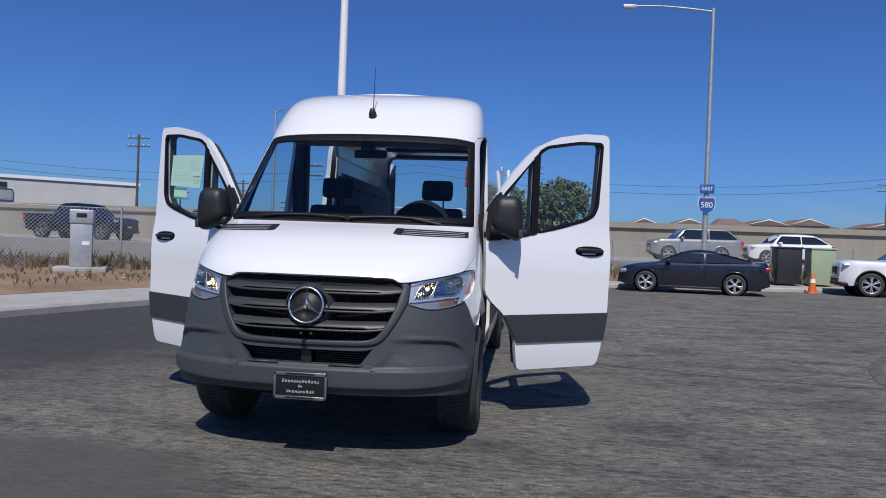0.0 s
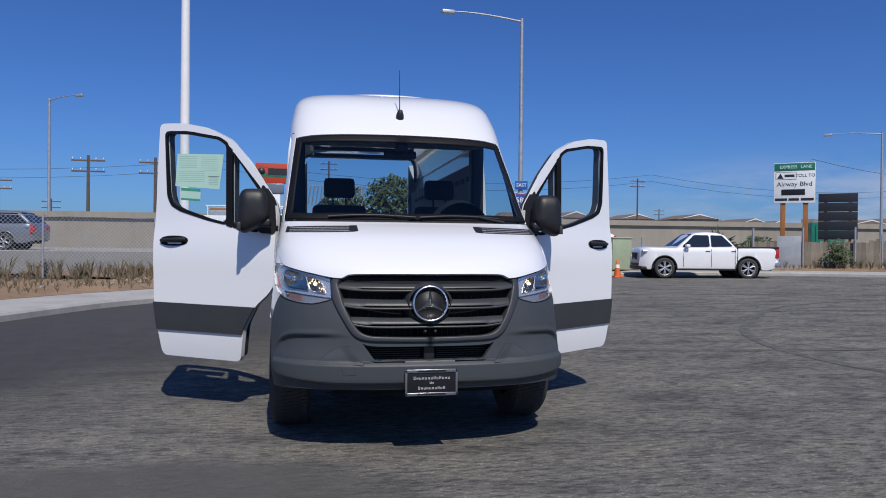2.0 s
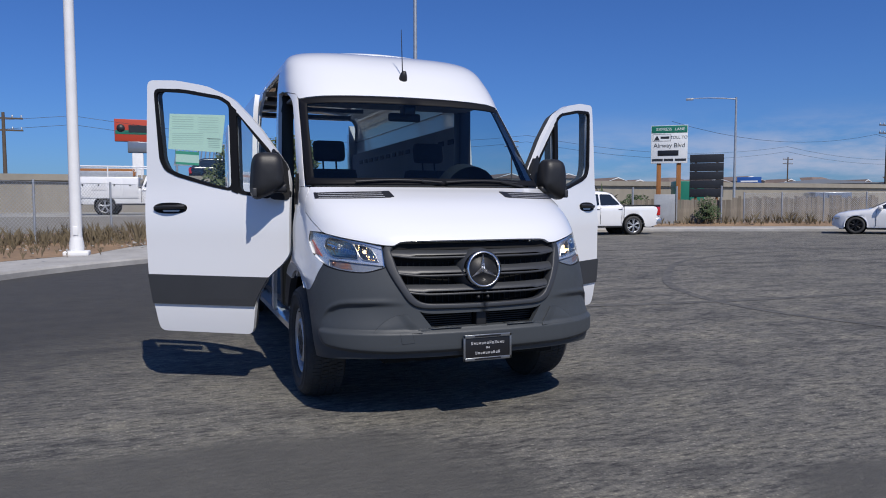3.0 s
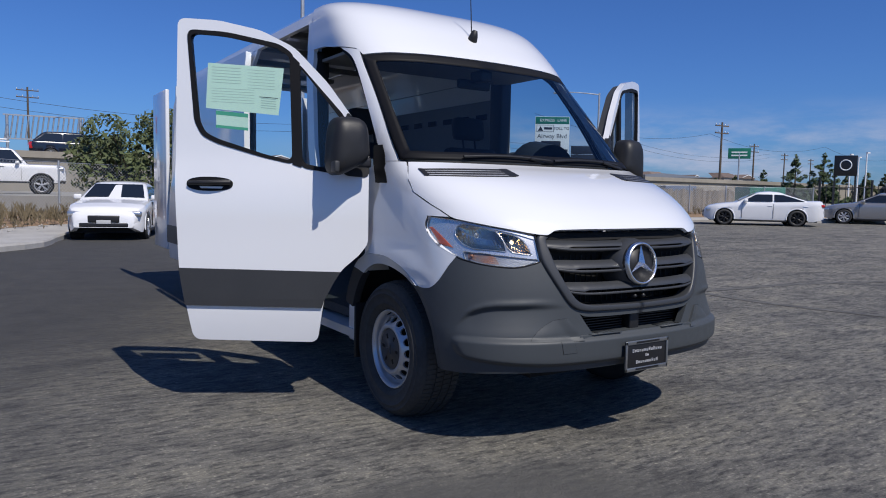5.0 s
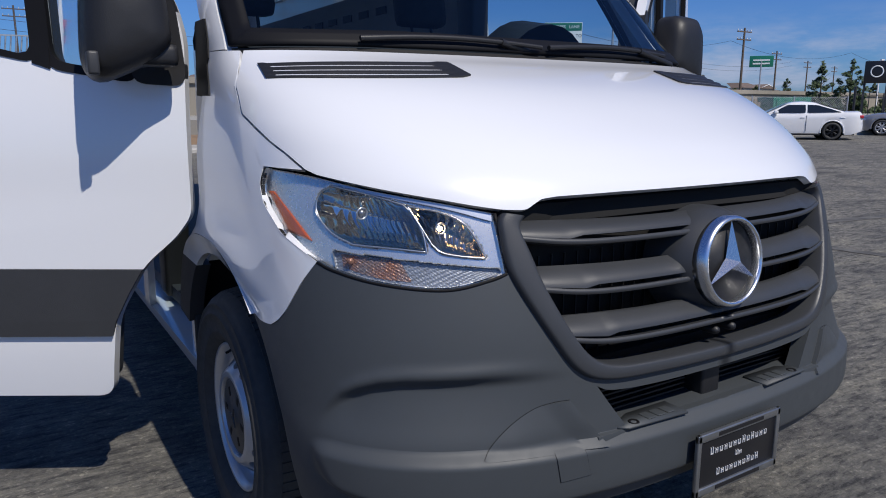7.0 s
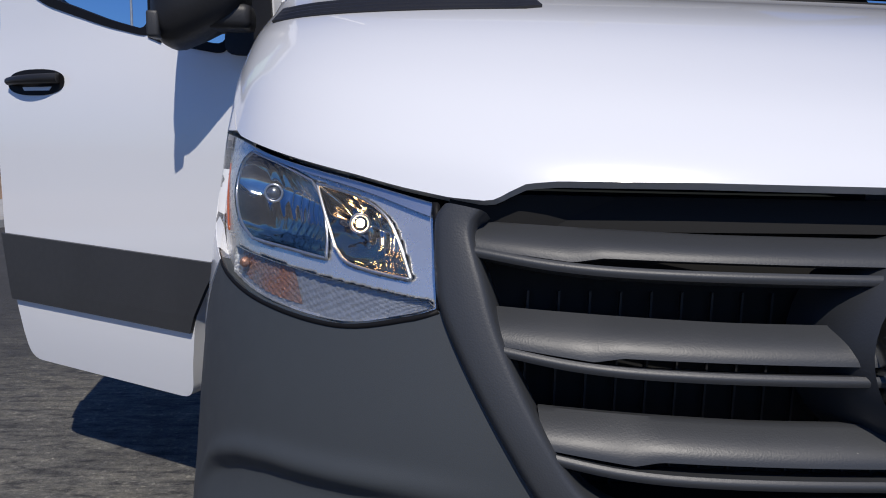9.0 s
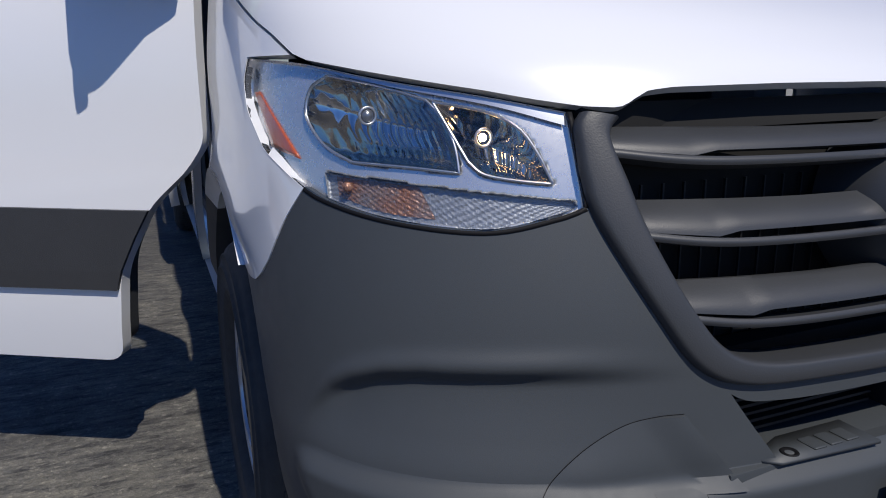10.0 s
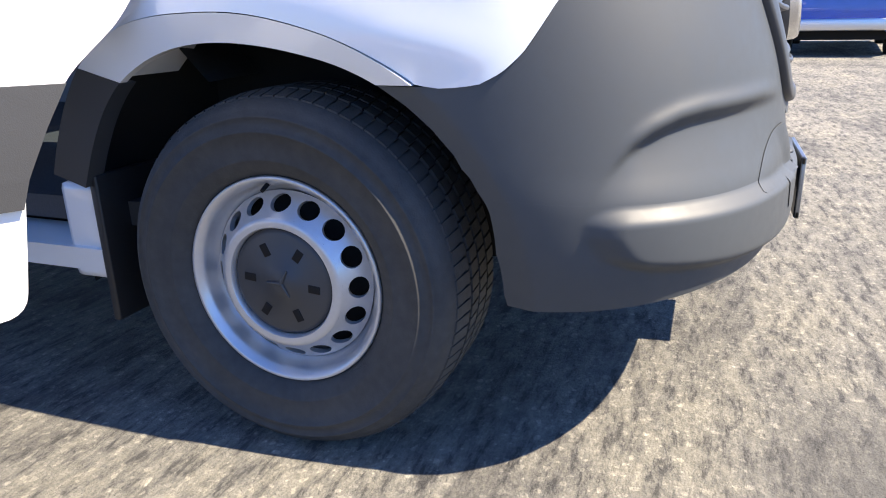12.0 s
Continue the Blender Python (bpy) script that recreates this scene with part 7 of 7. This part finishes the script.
for eye, az, d, el, w, h, m_, l in ((E35, 44.9, 90, 1.6, 2.6, 1.3, BLUESIGN, "blue freeway service sign"), (E35, 54.9, 110, 3.3, 3.0, 1.5, GREENSIGN, "green freeway guide sign")):
    x, y = polar(eye, az, d)
    z = 1.35 + d * math.tan(radians(el))
    sg = thing("guide_sign", Matrix.Translation((x, y, 0)) @ pose(0, 0, 0, 0, 0, -az), l, "road sign")
    part("panel", boxed(-w / 2, w / 2, -0.05, 0.05, z - h / 2, z + h / 2, 0.02), m_, sg)
    for k in range(2):
        part("bar", boxed(-w * 0.35, w * 0.35, -0.07, -0.05, z - h * 0.25 + k * h * 0.3, z - h * 0.12 + k * h * 0.3), WHITESIGN, sg, smooth=False)
    part("post", tubed([(0, 0, 0), (0, 0, z)], 0.10, None, 8), GALV, sg)


# ---- plants, buildings and hills ----
LEAF = mat("dark_leaves", (0.045, 0.075, 0.025), 0.7, vary=0.35, scale=1.5, each=0.1)
LEAF2 = mat("olive_leaves", (0.075, 0.095, 0.035), 0.75, vary=0.35, scale=1.5)
DRY = mat("dry_weeds", (0.22, 0.175, 0.105), 0.9, color2=(0.10, 0.08, 0.05), scale=1.5)
BARK = mat("bark", (0.09, 0.07, 0.05), 0.9, vary=0.25, scale=4, bump=0.4, bump_scale=30)


def leaf_cloud(bm, spots, count, size, rng, flat=0.7):
    """Many small leaves scattered in round clumps: (place, radius) each."""
    total = sum(r ** 2 for _, r in spots)
    for c, r in spots:
        for _ in range(int(count * r * r / total)):
            v = Vector((rng.gauss(0, 1), rng.gauss(0, 1), rng.gauss(0, 1))).normalized() * r * rng.uniform(0.55, 1.0) ** 0.7
            v.z *= flat
            p = Vector(c) + v
            a = Vector((rng.uniform(-1, 1), rng.uniform(-1, 1), rng.uniform(-1, 1))).normalized()
            b = a.orthogonal().normalized()
            s = size * rng.uniform(0.6, 1.4)
            bm.faces.new([bm.verts.new(p + a * s), bm.verts.new(p + b * s * 0.45), bm.verts.new(p - a * s), bm.verts.new(p - b * s * 0.45)])


def bush(x, y, z, w, h, leaf, label, seed, n=2600, size=0.10, name="bush"):
    rng = random.Random(seed)
    t = thing(name, pose(x, y, z), label, "bush", group="bushes")
    for k in range(5):
        a = rng.uniform(0, 6.28)
        part("stem", tubed([(0, 0, 0), (w * 0.2 * math.cos(a), w * 0.2 * math.sin(a), h * 0.35), (w * 0.35 * math.cos(a), w * 0.35 * math.sin(a), h * 0.7)], 0.05, 0.015, 5), BARK, t)
    bm = bmesh.new()
    spots = [((rng.uniform(-w / 2, w / 2) * 0.8, rng.uniform(-w / 2, w / 2) * 0.5, h * rng.uniform(0.25, 0.80)), h * rng.uniform(0.16, 0.30)) for _ in range(13)]
    leaf_cloud(bm, spots, n, size, rng)
    part("foliage", bm, leaf, t, "dense small leaves", smooth=False)
    return t


bush(1.7, 24.4, 0.25, 3.6, 4.1, LEAF2, "olive green roadside bush behind the fence", 3, 5200, 0.11)
bush(20.4, 26.6, 0.3, 2.2, 1.8, LEAF, "dark green bush behind the toll sign", 6, 2000, 0.08)
bush(22.6, 23.4, 0.3, 0.9, 1.6, LEAF, "small dark green shrub at the fence", 7, 1200, 0.06)
bush(18.6, 27.0, 0.3, 2.0, 1.6, LEAF, "dark green bush behind the pickup", 8, 1800, 0.09)


def conifer(x, y, h, w, seed, leaf=None):
    rng = random.Random(seed)
    t = thing("conifer_tree", pose(x, y, 0.3), "dark green conifer tree in the distance", "tree", group="conifers")
    part("trunk", tubed([(0, 0, 0), (0.03, 0, h * 0.5), (0, 0, h * 0.96)], h * 0.022, 0.02, 7), BARK, t)
    for k in range(9):
        a, z = rng.uniform(0, 6.28), h * (0.12 + 0.08 * k)
        part("limb", tubed([(0, 0, z), (w * 0.4 * (1 - z / h) * math.cos(a), w * 0.4 * (1 - z / h) * math.sin(a), z + 0.1 * h)], 0.05, 0.015, 4), BARK, t)
    bm = bmesh.new()
    spots = []
    for k in range(110):
        z = h * (0.08 + 0.90 * rng.random() ** 1.5)
        r = w / 2 * (1 - z / h) * rng.uniform(0.1, 1.0) ** 0.5
        a = rng.uniform(0, 6.28)
        spots.append(((r * math.cos(a), r * math.sin(a), z), 0.065 * h * (1.1 - z / h) + 0.05))
    leaf_cloud(bm, spots, 9000, 0.15, rng, 0.9)
    part("foliage", bm, leaf or LEAF, t, smooth=False)


for k, (az, d, el, w) in enumerate(((59.7, 88, 3.3, 5.4), (61.5, 90, 3.4, 7.0), (57.6, 96, 2.2, 5.0), (64.2, 104, 2.0, 6.0), (65.2, 120, 1.9, 5.0), (62.9, 110, 1.8, 5.0), (55.6, 120, 1.7, 6.0), (54.2, 140, 1.6, 6.0))):
    x, y = polar(E55, az, d)
    conifer(x, y, 1.0 + d * math.tan(radians(el)), w, 20 + k, LEAF if k < 3 else LEAF2)

# spiky palm-like plant behind the pickup
rng = random.Random(9)
yucca = thing("fan_palm", pose(17.9, 25.4, 0.3), "dark green low fan palm with spiky leaves", "palm")
part("trunk", tubed([(0, 0, 0), (0, 0, 0.9)], 0.22, 0.18, 8), BARK, yucca)
for k in range(46):
    a, e = rng.uniform(0, 6.28), rng.uniform(0.0, 1.35)
    d = Vector((math.cos(a) * math.cos(e), math.sin(a) * math.cos(e), math.sin(e)))
    o = d.cross(Vector((0, 0, 1))).normalized() * 0.06
    p0, p1 = Vector((0, 0, 0.9)), Vector((0, 0, 0.95)) + d * rng.uniform(0.9, 1.4) + Vector((0, 0, -0.15))
    m_ = (p0 + p1) / 2 + Vector((0, 0, 0.12))
    bm = bmesh.new()
    v = [bm.verts.new(q) for q in (p0 - o * 0.3, p0 + o * 0.3, m_ + o, p1, m_ - o)]
    bm.faces.new(v)
    part("frond", bm, LEAF, yucca, smooth=False)


def weeds(name, label, lines, count, hmin, hmax, seed, material=DRY, spread=0.8):
    """Dry stalks and tufts along a line of the verge."""
    rng = random.Random(seed)
    bm = bmesh.new()
    for _ in range(count):
        k = rng.random() * (len(lines) - 1)
        i = int(k)
        f = k - i
        a, b = lines[i], lines[i + 1]
        x, y, z = (a[j] + (b[j] - a[j]) * f for j in range(3))
        cx, cy = x + rng.gauss(0, spread), y + rng.gauss(0, spread * 0.6)
        h = rng.uniform(hmin, hmax) * rng.uniform(0.5, 1.0)
        for _b in range(7):
            a_ = rng.uniform(0, 6.28)
            d = Vector((math.cos(a_), math.sin(a_), 0)) * h * rng.uniform(0.1, 0.5)
            o = Vector((-d.y, d.x, 0)).normalized() * 0.0032
            p = Vector((cx, cy, z - 0.02))
            q, r = p + d * 0.4 + Vector((0, 0, h * 0.65)), p + d + Vector((0, 0, h))
            v = [bm.verts.new(t) for t in (p - o, p + o, q + o, r, q - o)]
            bm.faces.new(v)
            for s in range(3):
                c = p + (r - p) * rng.uniform(0.5, 1.0)
                u = Vector((rng.uniform(-1, 1), rng.uniform(-1, 1), rng.uniform(-0.4, 1))).normalized() * h * 0.10
                w = u.orthogonal().normalized() * 0.006
                bm.faces.new([bm.verts.new(t) for t in (c - w, c + u, c + w)])
    return tagged(part(name, bm, material, None, smooth=False), label, "weeds", kind="stuff")


weeds("dry_weeds", "dry brown weeds along the fence", [(-16, 12.2, 0.28), (-10.4, 14.6, 0.28), (-5.6, 17.8, 0.28), (-3.4, 20.0, 0.28), (0.0, 22.6, 0.28)], 620, 0.15, 0.70, 1)
weeds("dry_grass", "short dry grass on the soil verge", [(-13, 6.0, 0.24), (-9.5, 9.8, 0.27), (-7.2, 13.2, 0.27), (-4.8, 16.6, 0.27), (-2.6, 19.5, 0.27)], 500, 0.06, 0.25, 2, DRY, 1.3)
weeds("fence_weeds", "tall dry weeds behind the parked cars", [(4.0, 24.0, 0.26), (8.0, 24.8, 0.28), (11.0, 24.9, 0.28), (14.5, 25.2, 0.30)], 130, 0.3, 1.1, 3)
weeds("gate_weeds", "dry weeds at the foot of the board fence", [(19.6, 25.0, 0.35), (25.2, 21.8, 0.4), (29.0, 19.4, 0.45)], 160, 0.2, 0.7, 4)
# loose stones and litter on the verge
rng = random.Random(12)
bm = bmesh.new()
for _ in range(140):
    t = rng.random()
    x, y = -13 + 11 * t + rng.gauss(0, 0.8), 7.5 + 11 * t + rng.gauss(0, 0.9)
    bmesh.ops.create_icosphere(bm, subdivisions=1, radius=rng.uniform(0.015, 0.045), matrix=Matrix.Translation((x, y, 0.29)) @ Matrix.Diagonal((1, 1, 0.6, 1)))
tagged(part("loose_stones", bm, CONCRETE, None, smooth=False), "loose grey stones on dry soil", "stones", kind="stuff")

# houses beyond the freeway
STUCCO = mat("tan_stucco", (0.42, 0.36, 0.29), 0.9, vary=0.1, scale=0.6, each=0.15)
TILE = mat("brown_roof_tiles", (0.16, 0.12, 0.10), 0.9, vary=0.2, scale=1.0, bump=0.4, bump_scale=6, each=0.15)


def house(x, y, w, h, rh, gable):
    t = thing("house", pose(x, y, 0.4), "tan stucco house with brown tiled roof far off", "house", group="far houses")
    part("wall", boxed(-w / 2, w / 2, 0, 9, 0, h), STUCCO, t, smooth=False)
    bm = bmesh.new()
    if gable:
        slab([(-w / 2 - 0.4, -0.4, h), (w / 2 + 0.4, -0.4, h), (0, -0.4, h + rh)], (0, 9.8, 0), bm)
    else:
        slab([(-w / 2 - 0.4, -0.4, h), (w / 2 + 0.4, -0.4, h), (w / 2 - 2, 3, h + rh), (-w / 2 + 2, 3, h + rh)], (0, 3.5, 0), bm)
    part("roof", bm, TILE, t, smooth=False)
    for k in range(3):
        xx = -w / 2 + w * (0.2 + 0.3 * k)
        win = part("window", boxed(xx - 0.5, xx + 0.5, -0.06, 0.02, h - 1.9, h - 0.7), CARGLASS, t, smooth=False)
        part("frame", boxed(xx - 0.6, xx + 0.6, -0.04, 0.01, h - 2.0, h - 0.6), WHITESIGN, win, smooth=False)
    if gable:
        part("gable_trim", slab([(-w / 2 - 0.5, -0.46, h - 0.1), (0, -0.46, h + rh), (w / 2 + 0.5, -0.46, h - 0.1), (0, -0.46, h + rh - 0.22)], (0, 0.05, 0)), WHITESIGN, t, smooth=False)


rng = random.Random(8)
xh = 6.0
for k in range(26):
    w = rng.uniform(4.5, 8.5)
    house(xh + w / 2, 112 + rng.uniform(0, 14), w, rng.uniform(4.9, 6.3), rng.uniform(0.9, 1.5), k % 3 != 1)
    xh += w + rng.uniform(0.0, 1.5)

# stores and halls
PANEL = mat("pale_wall_panels", (0.50, 0.50, 0.49), 0.8, vary=0.08, scale=0.3)
GREYPANEL = mat("grey_wall_panels", (0.28, 0.30, 0.33), 0.7, vary=0.08, scale=0.3)
x, y = polar((1.32, -4.19), -39.5, 150)
st = thing("store_building", Matrix.Translation((x, y, 0)) @ pose(0, 0, 0, 0, 0, 38), "long pale store building with a dark emblem", "building")
part("wall", boxed(-26, 24, 0, 20, 0, 10.4), PANEL, st, smooth=False)
part("entrance", boxed(-26, -10, -1.5, 0, 0, 11.6), GREYPANEL, st, smooth=False)
part("parapet", boxed(-26.3, 24.3, -0.3, 20, 10.4, 11.0), WHITESIGN, st, smooth=False)
em = part("emblem", boxed(-8.0, -4.5, -0.15, 0, 6.4, 9.6, 0.3), GREYPANEL, st, smooth=False)
part("emblem_band", boxed(-4.2, 2.0, -0.15, 0, 8.6, 9.6), DARKMETAL, em, smooth=False)
part("emblem_block", boxed(-3.5, 3.0, -0.15, 0, 6.4, 8.4, 0.3), GREYPANEL, em, smooth=False)

x, y = polar(E55, 71.5, 112)
dl = thing("dealership_building", Matrix.Translation((x, y, 0.3)) @ pose(0, 0, 0, 0, 0, -66), "grey and dark glass showroom building", "building")
part("hall", boxed(-11, 14, 0, 20, 0, 5.2), PANEL, dl, smooth=False)
part("upper_storey", boxed(-8, 14, -0.4, 18, 3.4, 7.4), GREYPANEL, dl, smooth=False)
part("window_band", boxed(-7.5, 6.0, -0.55, -0.35, 3.7, 5.4), CARGLASS, dl, "dark window band", smooth=False)
part("tower", boxed(5.0, 22, -1.5, 16, 0, 9.6), GREYPANEL, dl, smooth=False)
part("high_tower", boxed(9.0, 24, -2.0, 14, 0, 15.0), PANEL, dl, smooth=False)
part("glass_front", boxed(5.5, 20, -2.2, -1.4, 0.2, 4.6), CARGLASS, dl, smooth=False)
part("fascia_sign", boxed(3.2, 9.5, -1.8, -1.45, 4.9, 6.4), DARKMETAL, dl, smooth=False)
for k in range(3):
    part("fascia_bar", boxed(3.8 + 1.9 * k, 5.3 + 1.9 * k, -1.86, -1.8, 5.4, 5.9), WHITESIGN, dl, smooth=False)
for k in range(4):
    part("door", boxed(-6 + 4 * k, -4 + 4 * k, -0.1, 0.05, 0, 2.5), CARGLASS, dl, smooth=False)
x, y = polar(E55, 62.9, 76)
py = thing("pylon_sign", Matrix.Translation((x, y, 0.3)) @ pose(0, 0, 0, 0, 0, -60), "black square pylon sign with a pale round mark", "sign")
part("panel", boxed(-0.95, 0.95, -0.2, 0.2, 3.3, 5.2, 0.03), PLATEBLACK, py)
part("mark", lathe(bmesh.new(), [(0.42, 0.0), (0.42, 0.03), (0.52, 0.03), (0.52, 0.0)], pose(0, -0.2, 4.3, 90, 0, 0), 24), WHITESIGN, py)
for xx in (-0.85, 0.85):
    part("post", boxed(xx - 0.08, xx + 0.08, -0.08, 0.08, 0, 3.4), DARKMETAL, py, smooth=False)
for az, el, d in ((63.1, 3.2, 95), (63.6, 3.0, 98), (64.1, 3.3, 90), (66.8, 4.3, 92), (72.0, 5.0, 84), (67.6, 3.1, 110), (68.1, 3.0, 112), (68.6, 3.1, 114)):
    x, y = polar(E55, az, d)
    fp = thing("flag_pole", pose(x, y, 0.3), "slim pale pole in front of the showroom", "pole", group="showroom poles")
    part("shaft", tubed([(0, 0, 0), (0, 0, 1.0 + d * math.tan(radians(el)))], 0.10, 0.07, 8), POLEW if az < 67.5 else DARKMETAL, fp)
    part("cap", boxed(-0.05, 0.5, -0.1, 0.1, 1.0 + d * math.tan(radians(el)), 1.12 + d * math.tan(radians(el))), POLEW if az < 67.5 else DARKMETAL, fp, smooth=False)
# green containers, white trailers and sheds near the gate
for (x, y, w, d_, h, m_, l) in ((36.5, 41.0, 2.2, 2.2, 3.0, GREENSIGN, "green site cabinet beyond the fence"), (52.0, 41.0, 3.0, 3.0, 2.2, GREYP, "grey site trailer beyond the fence"), (58.0, 36.0, 3.4, 3.0, 2.2, GREENSIGN, "green site container beyond the fence"), (78.0, 50.0, 2.6, 2.0, 3.2, REDSIGN, "rust red container beyond the fence")):
    b_ = thing("container", Matrix.Translation((x, y, 0.2)) @ pose(0, 0, 0, 0, 0, -30), l, "container")
    part("body", boxed(-w / 2, w / 2, 0, d_, 0, h, 0.05), m_, b_)
    for k in range(int(w / 0.8)):
        part("rib", boxed(-w / 2 + 0.3 + 0.8 * k, -w / 2 + 0.5 + 0.8 * k, -0.06, 0.0, 0.2, h - 0.2), m_, b_, smooth=False)
for az, d, w, h in ((44.2, 95, 14, 2.8), (49.5, 120, 15, 4.4), (46.5, 125, 12, 3.2), (53.5, 150, 24, 4.0)):
    x, y = polar(E35, az, d)
    b_ = thing("far_shed", Matrix.Translation((x, y, 0)) @ pose(0, 0, 0, 0, 0, -az), "low pale shed in the distance", "building", group="far sheds")
    part("wall", boxed(-w / 2, w / 2, 0, 10, 0, h), PANEL, b_, smooth=False)
    part("roof", slab([(-w / 2 - 0.5, -0.5, h), (w / 2 + 0.5, -0.5, h), (0, -0.5, h + 0.7)], (0, 11, 0)), GREYPANEL, b_, smooth=False)
# distant hills
HILL = mat("hazy_hills", (0.26, 0.27, 0.30), 1.0, vary=0.12, scale=0.002)
bm = bmesh.new()
prev = None
for k in range(161):
    a = radians(-100 + 200 * k / 160)
    hgt = 26 + 22 * noise.noise(Vector((k * 0.09, 3.1, 0))) + 10 * noise.noise(Vector((k * 0.31, 7.7, 0))) + (34 if -70 < math.degrees(a) < -15 else 0) * math.sin(max(0, min(1, (math.degrees(a) + 70) / 55)) * math.pi)
    r = 2600
    q = [bm.verts.new((r * math.sin(a), r * math.cos(a), -5)), bm.verts.new((r * 1.1 * math.sin(a), r * 1.1 * math.cos(a), max(4, hgt)))]
    if prev:
        bm.faces.new((prev[0], prev[1], q[1], q[0]))
    prev = q
bmesh.ops.recalc_face_normals(bm, faces=bm.faces[:])
tagged(part("backdrop", bm, HILL, None), "low hazy hills on the horizon", "hills", kind="structure")
